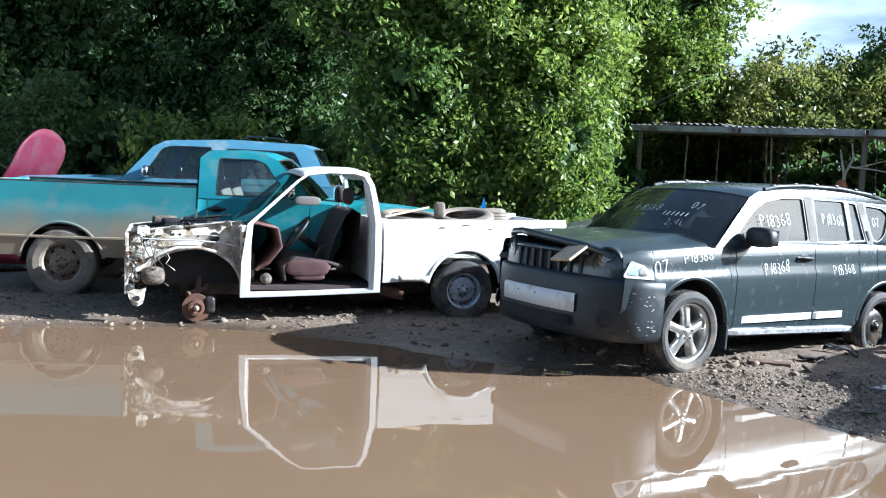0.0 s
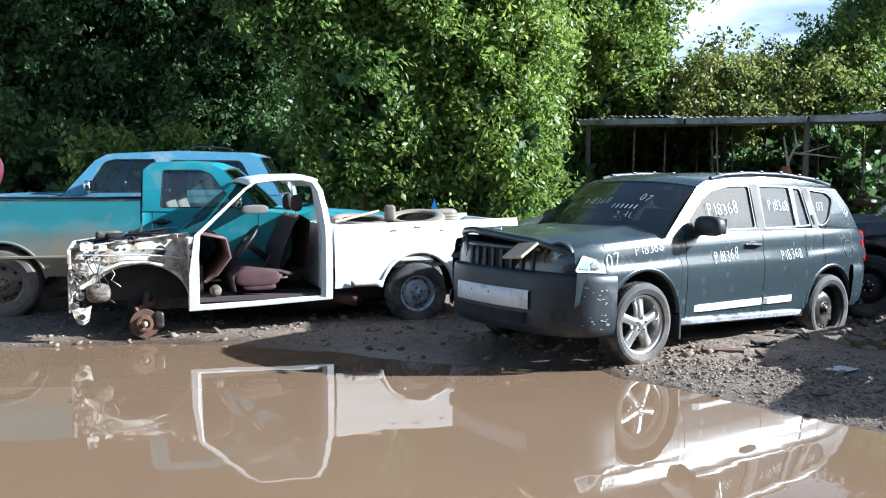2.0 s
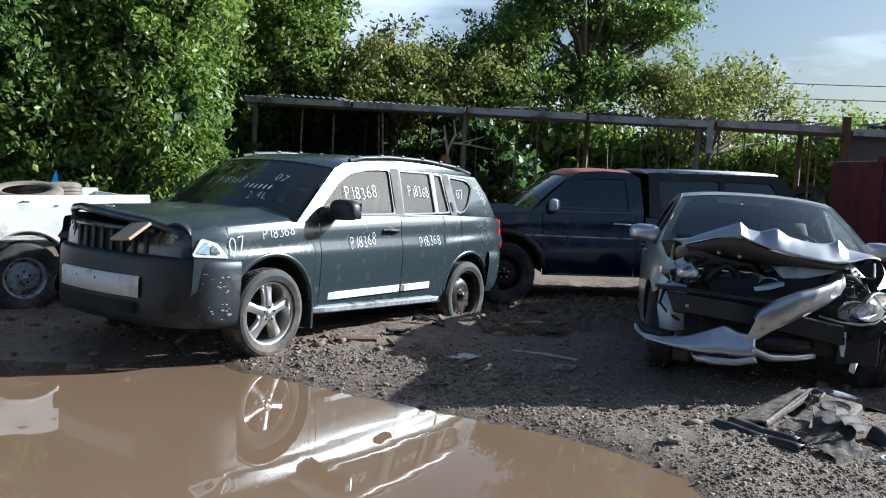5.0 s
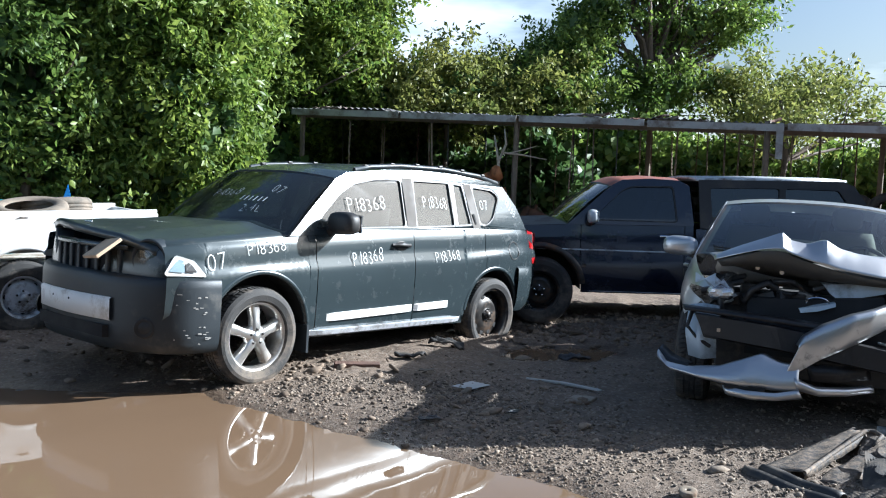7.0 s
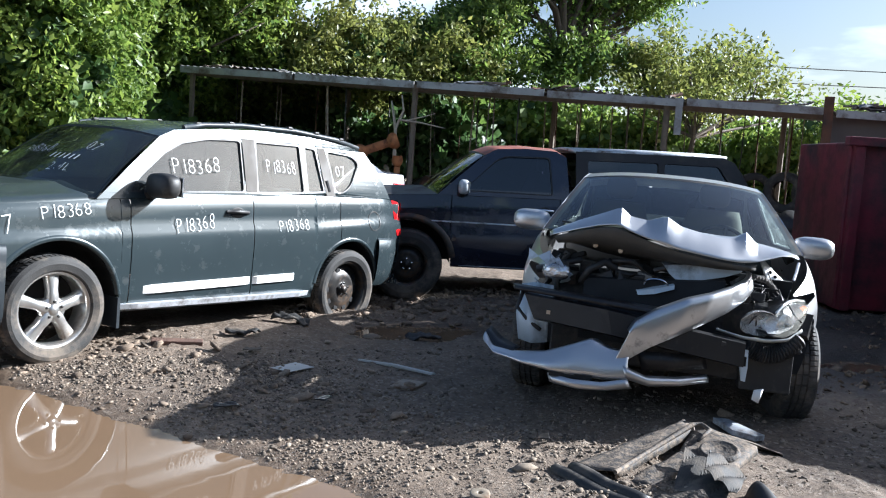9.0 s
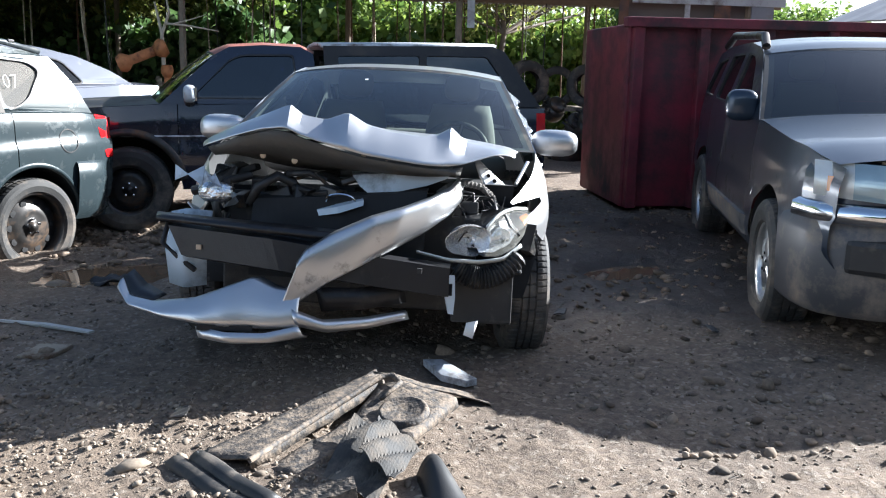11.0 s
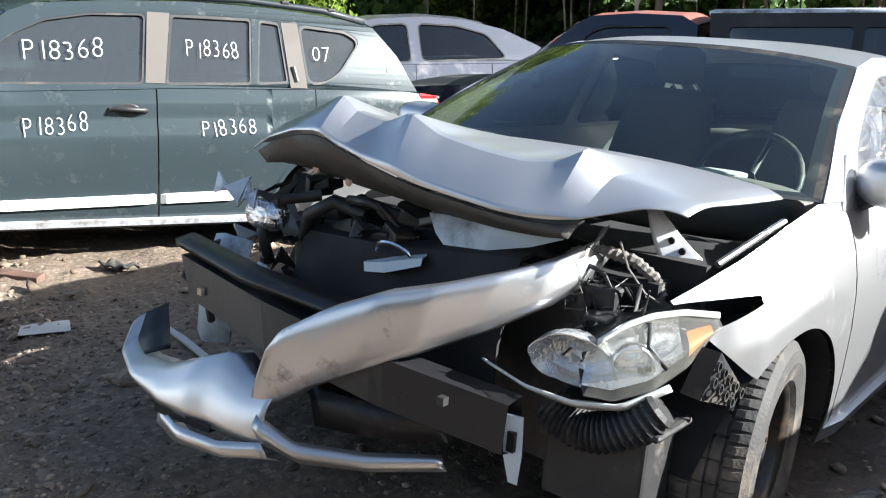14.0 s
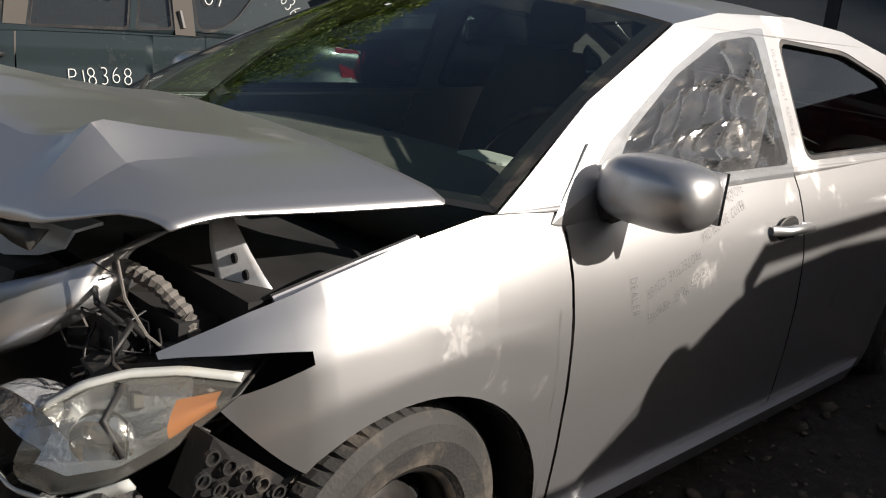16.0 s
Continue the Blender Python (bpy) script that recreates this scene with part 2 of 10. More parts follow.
    "amber": mat("amber", (0.62, 0.19, 0.012), 0.15, vary=0.1, coat=1.0),
    "tail_red": mat("tail_red", (0.50, 0.012, 0.015), 0.15, vary=0.1, coat=1.0),
    "lens_clear": mat("lens_clear", (0.62, 0.64, 0.62), 0.12, 0.1, vary=0.12, scale=12, coat=1.0, dirt=(0.5, 0.45, 0.35), dirt_amount=0.25),
    "lamp_glass": mat("lamp_glass", (0.30, 0.40, 0.44), 0.08, 0.2, vary=0.2, scale=9, coat=1.0),
    "reflector": mat("reflector", (0.82, 0.84, 0.88), 0.1, 1.0, vary=0.05, bump=0.25, bump_scale=40),
    "foil": mat("foil", (0.8, 0.82, 0.85), 0.18, 1.0, vary=0.1, bump=1.0, bump_scale=25),
    "chalk": mat("chalk", (0.78, 0.80, 0.79), 0.8, vary=0.08, scale=40),
    "print_grey": mat("print_grey", (0.09, 0.09, 0.10), 0.7, vary=0.2, scale=40),
    "paper": mat("paper", (0.50, 0.50, 0.48), 0.8, vary=0.15, scale=10),
    "blue_tarp": mat("blue_tarp", (0.02, 0.20, 0.55), 0.5, vary=0.2),
    "primer": mat("primer", (0.52, 0.60, 0.67), 0.5, 0.2, vary=0.15, dirt=(0.1, 0.1, 0.1), dirt_amount=0.3),
    "glass_dark": glass("glass_dark", (0.55, 0.68, 0.66), 0.30),
    "glass_side": glass("glass_side", (0.55, 0.66, 0.66), 0.22),
    "glass_screen": glass("glass_screen", (0.60, 0.72, 0.68), 0.34),
    "scrape_pale": mat("scrape_pale", (0.30, 0.29, 0.27), 0.8, vary=0.2, scale=30),
    "jeep_hood": mat("jeep_hood", (0.034, 0.046, 0.050), 0.34, 0.2, vary=0.12, scale=3, coat=0.3, dirt=(0.085, 0.088, 0.085), dirt_amount=0.18, dirt_scale=7),
    "glass_green": glass("glass_green", (0.80, 0.98, 0.88), 0.75),
    "glass_blue": glass("glass_blue", (0.25, 0.32, 0.80), 0.16),
    "glass_tint": glass("glass_tint", (0.8, 0.85, 0.85), 0.12),
}

M["lens_shell"] = glass("lens_shell", (0.92, 0.93, 0.88), 0.85, 0.08)
M["film"] = glass("film", (0.88, 0.9, 0.92), 0.62, 0.09)


def milky(m, fac, colour):
    """Give a clear sheet a hazy, scattering share."""
    t = m.node_tree
    out = t.nodes["Material Output"]
    base = out.inputs["Surface"].links[0].from_socket
    dif, trl, m1, m2 = t.nodes.new("ShaderNodeBsdfDiffuse"), t.nodes.new("ShaderNodeBsdfTranslucent"), t.nodes.new("ShaderNodeMixShader"), t.nodes.new("ShaderNodeMixShader")
    dif.inputs["Color"].default_value = trl.inputs["Color"].default_value = (*colour, 1)
    m2.inputs["Fac"].default_value = fac
    t.links.new(dif.outputs["BSDF"], m1.inputs[1])
    t.links.new(trl.outputs["BSDF"], m1.inputs[2])
    t.links.new(base, m2.inputs[1])
    t.links.new(m1.outputs["Shader"], m2.inputs[2])
    t.links.new(m2.outputs["Shader"], out.inputs["Surface"])


M["lens_hazy"] = glass("lens_hazy", (0.95, 0.95, 0.9), 0.9, 0.06)
milky(M["lens_hazy"], 0.16, (0.8, 0.8, 0.74))
# dusty glass, its bluish and greenish haze also painting mirrored sky and trees
milky(M["glass_side"], 0.085, (0.60, 0.69, 0.74))
milky(M["glass_screen"], 0.05, (0.60, 0.68, 0.64))
milky(M["film"], 0.14, (0.75, 0.77, 0.80))
M["film_thin"] = glass("film_thin", (0.85, 0.84, 0.82), 0.8, 0.12)
milky(M["film_thin"], 0.15, (0.6, 0.57, 0.52))
_fn = M["film"].node_tree.nodes
_fb, _ft = _fn.new("ShaderNodeBump"), _fn.new("ShaderNodeTexNoise")
_ft.inputs["Scale"].default_value, _ft.inputs["Detail"].default_value = 3.5, 1.5
_fb.inputs["Strength"].default_value, _fb.inputs["Distance"].default_value = 0.8, 0.03
M["film"].node_tree.links.new(_ft.outputs["Fac"], _fb.inputs["Height"])
for _n in _fn:
    if _n.type in ("BSDF_GLOSSY", "LAYER_WEIGHT"):
        M["film"].node_tree.links.new(_fb.outputs["Normal"], _n.inputs["Normal"])
    if _n.type == "MATH" and _n.operation == "MULTIPLY_ADD":
        _n.inputs[2].default_value = 0.16

# teal paint under a coat of dried mud that thins out upwards
M["teal_muddy"] = mat("teal_muddy", (0.045, 0.235, 0.265), 0.45, 0.1, vary=0.14, scale=3, coat=0.15, dirt=(0.26, 0.24, 0.20), dirt_amount=0.3, dirt_scale=1.4)
_tn, _tl = M["teal_muddy"].node_tree.nodes, M["teal_muddy"].node_tree.links
_tb = _tn["Principled BSDF"]
_tc, _ts, _tz, _tq, _ta, _tm = _tn.new("ShaderNodeTexCoord"), _tn.new("ShaderNodeSeparateXYZ"), _tn.new("ShaderNodeMapRange"), _tn.new("ShaderNodeTexNoise"), _tn.new("ShaderNodeMath"), _tn.new("ShaderNodeMixRGB")
_tq.inputs["Scale"].default_value, _tq.inputs["Detail"].default_value = 2.2, 8.0
_ta.operation = "MULTIPLY_ADD"
_ta.inputs[1].default_value = 0.45
_tz.inputs["From Min"].default_value, _tz.inputs["From Max"].default_value = 1.28, 0.92
_tl.new(_tc.outputs["Object"], _ts.inputs["Vector"])
_tl.new(_tc.outputs["Object"], _tq.inputs["Vector"])
_tl.new(_tq.outputs["Fac"], _ta.inputs[0])
_tl.new(_ts.outputs["Z"], _ta.inputs[2])
_tl.new(_ta.outputs[0], _tz.inputs["Value"])
_old = _tb.inputs["Base Color"].links[0].from_socket
_tl.new(_tz.outputs["Result"], _tm.inputs["Fac"])
_tl.new(_old, _tm.inputs["Color1"])
_tm.inputs["Color2"].default_value = (0.30, 0.245, 0.175, 1)
_tl.new(_tm.outputs["Color"], _tb.inputs["Base Color"])

# ---- helpers for meshes ----
from mathutils.geometry import tessellate_polygon


def add_obj(name, verts, faces, material, parent=None, label="", smooth=False, solid=0.0, bevel=0.0):
    me = bpy.data.meshes.new(name)
    me.from_pydata([tuple(v) for v in verts], [], [tuple(f) for f in faces])
    me.update()
    ob = new(name, me)
    if isinstance(material, str):
        material = M[material]
    me.materials.append(material)
    if smooth:
        me.shade_smooth()
    if parent:
        ob.parent = parent
    if label:
        ob["label"] = label
    if solid:
        mod = ob.modifiers.new("thickness", "SOLIDIFY")
        mod.thickness, mod.offset = solid, 0
    if bevel:
        mod = ob.modifiers.new("edge", "BEVEL")
        mod.width, mod.segments, mod.limit_method = bevel, 2, "ANGLE"
    return ob


def empty(name, m, label, category, group="", kind=""):
    ob = new(name)
    ob.empty_display_size = 0.2
    ob.matrix_world = m
    tagged(ob, label, category, group, kind)
    return ob


class Geo:
    """Collects pieces of one part: verts and faces."""

    def __init__(self):
        self.v, self.f = [], []

    def add(self, verts, faces):
        o = len(self.v)
        self.v += [tuple(p) for p in verts]
        self.f += [tuple(i + o for i in q) for q in faces]
        return self

    def grid(self, rows, close=False):
        """rows: lists of points of equal length."""
        n = len(rows[0])
        faces = []
        for a in range(len(rows) - 1):
            for b in range(n - (0 if close else 1)):
                c = (b + 1) % n
                faces.append((a * n + b, a * n + c, (a + 1) * n + c, (a + 1) * n + b))
        return self.add([p for r in rows for p in r], faces)

    def box(self, c, s, m=None):
        x, y, z = (a / 2 for a in s)
        vs = [Vector((sx * x, sy * y, sz * z)) for sx in (-1, 1) for sy in (-1, 1) for sz in (-1, 1)]
        if m is not None:
            vs = [m @ v for v in vs]
        vs = [v + Vector(c) for v in vs]
        return self.add(vs, [(0, 1, 3, 2), (4, 6, 7, 5), (0, 4, 5, 1), (2, 3, 7, 6), (0, 2, 6, 4), (1, 5, 7, 3)])

    def tube(self, pts, r, n=8, cap=True):
        """A round bar along pts; r is one radius or one a point."""
        pts = [Vector(p) for p in pts]
        rr = r if isinstance(r, (list, tuple)) else [r] * len(pts)
        rows = []
        up = Vector((0, 0, 1))
        for i, p in enumerate(pts):
            d = (pts[min(i + 1, len(pts) - 1)] - pts[max(i - 1, 0)]).normalized()
            a = d.cross(up if abs(d.z) < 0.9 else Vector((1, 0, 0))).normalized()
            b = d.cross(a)
            rows.append([p + rr[i] * (math.cos(t) * a + math.sin(t) * b) for t in (2 * math.pi * k / n for k in range(n))])
        o = len(self.v)
        self.grid(rows, close=True)
        if cap:
            self.f.append(tuple(range(o, o + n)))
            self.f.append(tuple(range(o + (len(pts) - 1) * n, o + len(pts) * n)))
        return self

    def lathe(self, prof, n=32, axis="y", centre=(0, 0, 0)):
        """prof: (radius, along) pairs turned round the axis."""
        rows = []
        cx, cy, cz = centre
        for k in range(n):
            a = 2 * math.pi * k / n
            c, s = math.cos(a), math.sin(a)
            if axis == "y":
                rows.append([(cx + r * c, cy + h, cz + r * s) for r, h in prof])
            elif axis == "x":
                rows.append([(cx + h, cy + r * c, cz + r * s) for r, h in prof])
            else:
                rows.append([(cx + r * c, cy + r * s, cz + h) for r, h in prof])
        rows.append(rows[0])
        return self.grid(rows)

    def poly(self, pts, holes=(), f=None):
        """A flat outline with holes in 2D, lifted by f."""
        loops = [[Vector((a, b, 0)) for a, b in pts]] + [[Vector((a, b, 0)) for a, b in h] for h in holes]
        flat = [v for lo in loops for v in lo]
        return self.add([f(v.x, v.y) for v in flat], tessellate_polygon(loops))

    def mesh(self, name, material, parent=None, label="", smooth=False, solid=0.0, bevel=0.0):
        return add_obj(name, self.v, self.f, material, parent, label, smooth, solid, bevel)


def smooth_poly(pts, r=0.04, n=4):
    """Rounds the corners of a 2D outline."""
    out = []
    k = len(pts)
    for i in range(k):
        p0, p, p1 = Vector(pts[i - 1]), Vector(pts[i]), Vector(pts[(i + 1) % k])
        a, b = (p0 - p), (p1 - p)
        q = min(r, a.length * 0.45, b.length * 0.45)
        s, e = p + a.normalized() * q, p + b.normalized() * q
        for j in range(n + 1):
            t = j / n
            out.append(tuple((1 - t) ** 2 * s + 2 * t * (1 - t) * p + t * t * e))
    return out


def inset_poly(pts, d):
    """Shrinks an outline towards its middle by about d."""
    c = Vector((sum(p[0] for p in pts) / len(pts), sum(p[1] for p in pts) / len(pts)))
    w = max(abs(p[0] - c.x) for p in pts)
    h = max(abs(p[1] - c.y) for p in pts)
    return [(c.x + (p[0] - c.x) * (1 - d / w), c.y + (p[1] - c.y) * (1 - d / h)) for p in pts]


def interp(pts, x):
    xs = [p[0] for p in pts]
    ys = [p[1] for p in pts]
    if xs[0] > xs[-1]:
        xs, ys = xs[::-1], ys[::-1]
    return float(np.interp(x, xs, ys))


def flowing(pts, x):
    """Like interp, but with a smooth curve through the points."""
    xs, ys = [p[0] for p in pts], [p[1] for p in pts]
    if xs[0] > xs[-1]:
        xs, ys = xs[::-1], ys[::-1]
    if x <= xs[0] or x >= xs[-1] or len(xs) < 3:
        return float(np.interp(x, xs, ys))
    d = [(ys[k + 1] - ys[k]) / (xs[k + 1] - xs[k]) for k in range(len(xs) - 1)]
    m = [d[0]] + [0.0 if a * b <= 0 else 2 * a * b / (a + b) for a, b in zip(d, d[1:])] + [d[-1]]
    k = min(len(d) - 1, int(np.searchsorted(xs, x)) - 1)
    h = xs[k + 1] - xs[k]
    t = (x - xs[k]) / h
    return (1 + 2 * t) * (1 - t) ** 2 * ys[k] + t * (1 - t) ** 2 * h * m[k] + t * t * (3 - 2 * t) * ys[k + 1] + t * t * (t - 1) * h * m[k + 1]


# ---- wheels ----
WHEEL_MESH = {}


def mesh_of(key, build):
    if key not in WHEEL_MESH:
        WHEEL_MESH[key] = build()
    return WHEEL_MESH[key]


def shared_piece(name, prof, n, material, parent, place):
    """A small turned piece that shares its mesh with its likes."""
    key = (name, material)
    if key not in WHEEL_MESH:
        g = Geo()
        g.lathe(prof, n)
        me = bpy.data.meshes.new(name)
        me.from_pydata(g.v, [], g.f)
        me.materials.append(M[material])
        WHEEL_MESH[key] = me
    ob = new(name, WHEEL_MESH[key])
    ob.parent = parent
    ob.location = place
    return ob


def tyre_geo(R, rim, w, tread):
    g = Geo()
    h = w / 2
    prof = [(rim, -h * 0.82), (rim + 0.012, -h * 0.96), ((R + rim) / 2, -h * 1.06), (R - 0.03, -h * 1.0), (R - 0.008, -h * 0.84), (R, -h * 0.6),
            (R, -h * 0.38), (R - 0.009, -h * 0.36), (R - 0.009, -h * 0.30), (R, -h * 0.28), (R, -h * 0.04), (R - 0.009, -h * 0.03), (R - 0.009, h * 0.03), (R, h * 0.04),
            (R, h * 0.28), (R - 0.009, h * 0.30), (R - 0.009, h * 0.36), (R, h * 0.38), (R, h * 0.6), (R - 0.008, h * 0.84), (R - 0.03, h * 1.0), ((R + rim) / 2, h * 1.06), (rim + 0.012, h * 0.96), (rim, h * 0.82)]
    if not tread:
        g.lathe(prof, 64)
        return g
    # tread blocks: slots cut across the shoulders and, staggered, across the centre ribs
    blocks, rows = 66, []
    for k in range(blocks * 5 + 1):
        a = 2 * math.pi * k / (blocks * 5)
        row = []
        for i, (r, y) in enumerate(prof):
            skew = 1.2 * (y / h)
            slot = (k % 5) == (0 if abs(y) > h * 0.35 else 2)
            if r > R - 0.02 and abs(y) < h * 0.7 and slot and (abs(y) > h * 0.37 or k % 10 == 2):
                r -= 0.007
            aa = a + skew * 0.02
            row.append((r * math.cos(aa), y, r * math.sin(aa)))
        rows.append(row)
    g.grid(rows)
    return g


def add_wheel(car, x, y, z, R, rim, w, style, left, tyre_mat="rubber", steer=0.0, tread=True):
    """A wheel as a part of the car, with tyre and hub as its pieces. The outer face looks to +y on the left side."""
    g = Geo()
    h = w / 2
    f = h * 0.72
    barrel = [(rim, -h * 0.85), (rim - 0.012, -h * 0.8), (rim - 0.02, 0), (rim - 0.018, f - 0.01), (rim - 0.004, f + 0.012), (rim + 0.012, f + 0.008)]
    g.lathe(barrel, 48)
    if style == "alloy":
        for k in range(5):
            a0 = 2 * math.pi * (k + 0.25) / 5
            rows = []
            for r, half, up in ((0.03, 0.036, 0.0), (0.075, 0.034, 0.004), (0.12, 0.030, -0.004), (rim - 0.035, 0.040, -0.02), (rim - 0.01, 0.052, -0.022)):
                c, s = math.cos(a0), math.sin(a0)
                row = []
                for q, zz in ((-1, -0.05), (-1, 0.0), (-0.6, 0.012), (0.6, 0.012), (1, 0.0), (1, -0.05)):
                    row.append((r * c - q * half * s, f - 0.012 + up + zz, r * s + q * half * c))
                rows.append(row)
            g.grid(rows)
        g.lathe([(0.0, f + 0.006), (0.032, f + 0.005), (0.036, f - 0.006), (0.078, f - 0.008), (0.082, f - 0.05)], 24)
    else:
        g.lathe([(0.0, f - 0.035), (0.055, f - 0.035), (0.062, f - 0.045), (0.10, f - 0.02), (0.14, f - 0.045), (rim * 0.80, f - 0.06), (rim - 0.02, f - 0.07)], 40)
    rim_mat = {"alloy": "alloy", "steel": "steel_dark", "tan": "steel_tan", "silver": "steel_silver"}[style]
    wheel = g.mesh("wheel", rim_mat, car, smooth=True)
    wheel.data.shade_smooth()
    wheel.location = (x, y, z)
    wheel.rotation_euler = (0, 0, (0 if left else math.pi) + steer)
    key = ("tyre", R, rim, w, tread)
    if key not in WHEEL_MESH:
        tg = tyre_geo(R, rim, w, tread)
        me = bpy.data.meshes.new("tyre")
        me.from_pydata(tg.v, [], tg.f)
        WHEEL_MESH[key] = me
    me = WHEEL_MESH[key]
    if tyre_mat not in [m.name for m in me.materials]:
        me = me.copy()
        me.materials.clear()
        me.materials.append(M[tyre_mat])
        WHEEL_MESH[key] = me
    t = new("tyre", me)
    t.parent = wheel
    # nuts, holes and cap
    n_nuts = 5 if style != "tan" else 6
    for k in range(n_nuts):
        a = 2 * math.pi * k / n_nuts + 0.3
        shared_piece("wheel_nut", [(0.0, 0.018), (0.009, 0.016), (0.011, 0.0)], 6, "steel_dark" if style != "steel" else "chrome", wheel, (0.052 * math.cos(a), f - 0.03 + (0.022 if style == "alloy" else 0), 0.052 * math.sin(a)))
    if style != "alloy":
        cnt = {"steel": 10, "tan": 8, "silver": 8}[style]
        for k in range(cnt):
            a = 2 * math.pi * k / cnt
            shared_piece("vent_hole", [(0.0, 0.004), (0.024, 0.003), (0.026, -0.004)], 10, "black_void", wheel, (rim * 0.70 * math.cos(a), f - 0.052, rim * 0.70 * math.sin(a)))
        gc = Geo()
        gc.lathe([(0.0, f - 0.005), (0.03, f - 0.008), (0.036, f - 0.045)], 18)
        gc.mesh("hub_cap", "steel_dark" if style == "steel" else rim_mat, wheel, smooth=True)
    return wheel


# ---- car bodies ----


class Car:
    """A car along +x with its left side to +y; the origin lies on the ground under the middle of the front axle."""

    def __init__(self, name, m, label, category, S):
        self.S = S
        self.root = empty(name, m, label, category)

    def belt(self, x):
        return interp(self.S["belt"], x)

    def rock(self, x):
        return interp(self.S["rock"], x)

    def y(self, x, z):
        """Half width of the side panel at x and height z."""
        S = self.S
        zt, zb = self.belt(x), self.rock(x)
        s = min(1.15, max(-0.1, (z - zb) / max(0.05, zt - zb)))
        return S["hw"] * flowing(S["plan"], x) - interp(S["sect"], s)

    def arch_z(self, x):
        z = self.rock(x)
        for xc, zc, R in self.S["arch"]:
            if abs(x - xc) < R:
                z = max(z, zc + math.sqrt(R * R - (x - xc) ** 2))
        return z

    def columns(self, x0, x1, step=0.06):
        """x from x0 down to x1, denser at the wheel arches."""
        xs = list(np.linspace(x0, x1, max(2, int(abs(x1 - x0) / step) + 1)))
        for xc, zc, R in self.S["arch"]:
            for k in range(25):
                a = math.pi * k / 24
                xx = xc + R * math.cos(a) * 0.9999
                zz = max(self.rock(xx), zc)
                if x1 < xx < x0:
                    xs.append(xx)
            for sg in (-1, 1):
                xx = xc + sg * R * 1.0001
                if x1 < xx < x0:
                    xs.append(xx)
        for lst in ("belt", "plan"):
            xs += [p[0] for p in self.S[lst] if x1 < p[0] < x0]
        return sorted(set(round(v, 5) for v in xs), reverse=True)

    def side(self, x0, x1, sgn, gap=0.004, rows=16):
        """Points of the side panel from x0 back to x1."""
        g = Geo()
        vs = [0.5 - 0.5 * math.cos(math.pi * k / rows) * 0.15 - 0.5 * 0.85 * (1 - 2 * k / rows) for k in range(rows + 1)]
        vs[0], vs[-1] = 0, 1
        cols = []
        for x in self.columns(x0 - gap, x1 + gap):
            zb, zt = self.arch_z(x), self.belt(x)
            zb = min(zb, zt - 0.01)
            cols.append([(x, sgn * self.y(x, zb + (zt - zb) * v), zb + (zt - zb) * v) for v in vs])
        g.grid(cols if sgn < 0 else [c[::-1] for c in cols])
        return g

    def panel(self, name, x0, x1, sgn, material, label="", parent=None):
        return self.side(x0, x1, sgn).mesh(name, material, parent or self.root, label, smooth=True)

    def arch_lip(self, sgn, k, material, width=0.03, out=0.012, a0=8, a1=172, inner=0.0):
        """A raised moulding round a wheel arch."""
        xc, zc, R = self.S["arch"][k]
        rows = []
        for i in range(29):
            a = radians(a0 + (a1 - a0) * i / 28)
            row = []
            for rr, oo in ((R - 0.012 - inner, -0.03), (R - 0.012 - inner, out), (R + width * 0.6, out), (R + width, 0.0)):
                x, z = xc + rr * math.cos(a), zc + rr * math.sin(a)
                row.append((x, sgn * (self.y(x, max(z, self.rock(x))) + oo), z))
            rows.append(row)
        g = Geo()
        g.grid(rows)
        return g.mesh("arch_moulding", material, self.root, smooth=True)

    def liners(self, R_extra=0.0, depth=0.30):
        """Near-black wheel wells and underbody, with the shade of the hollows put into the colour."""
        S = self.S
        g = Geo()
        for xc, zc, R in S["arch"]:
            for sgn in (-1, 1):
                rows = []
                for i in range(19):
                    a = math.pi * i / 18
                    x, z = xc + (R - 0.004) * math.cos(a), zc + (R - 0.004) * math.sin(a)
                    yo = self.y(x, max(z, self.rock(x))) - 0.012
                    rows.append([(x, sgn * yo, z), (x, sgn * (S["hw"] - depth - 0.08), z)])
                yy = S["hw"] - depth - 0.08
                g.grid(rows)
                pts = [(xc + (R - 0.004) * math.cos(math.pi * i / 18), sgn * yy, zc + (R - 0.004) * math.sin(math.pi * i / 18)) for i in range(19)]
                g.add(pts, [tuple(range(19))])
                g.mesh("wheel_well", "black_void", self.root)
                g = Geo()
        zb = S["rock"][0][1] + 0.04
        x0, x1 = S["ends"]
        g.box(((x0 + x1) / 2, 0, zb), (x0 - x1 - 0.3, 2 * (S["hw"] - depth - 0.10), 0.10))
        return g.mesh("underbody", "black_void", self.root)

    def greenhouse(self, frame_mat, roof_mat, glass_mats, seal="black_plastic"):
        """Side frames, roof, windscreen and panes, by the outline in S."""
        S = self.S
        out, holes = S["gh"], S["windows"]

        def lift(sgn, off=0.0):
            def f(x, z):
                zb = self.belt(x)
                yb = self.y(x, zb)
                d = max(0.0, z - zb)
                return (x, sgn * (yb - d * S["tum"] - 0.10 * d * d + off - S.get("gh_in", 0.0)), z)
            return f
        self.lift = lift
        dense = []
        for i, p in enumerate(out):
            q = out[(i + 1) % len(out)]
            for k in range(6):
                dense.append((p[0] + (q[0] - p[0]) * k / 6, p[1] + (q[1] - p[1]) * k / 6))
        rounded = [smooth_poly(h[1], h[2] if len(h) > 2 else 0.05) for h in holes]
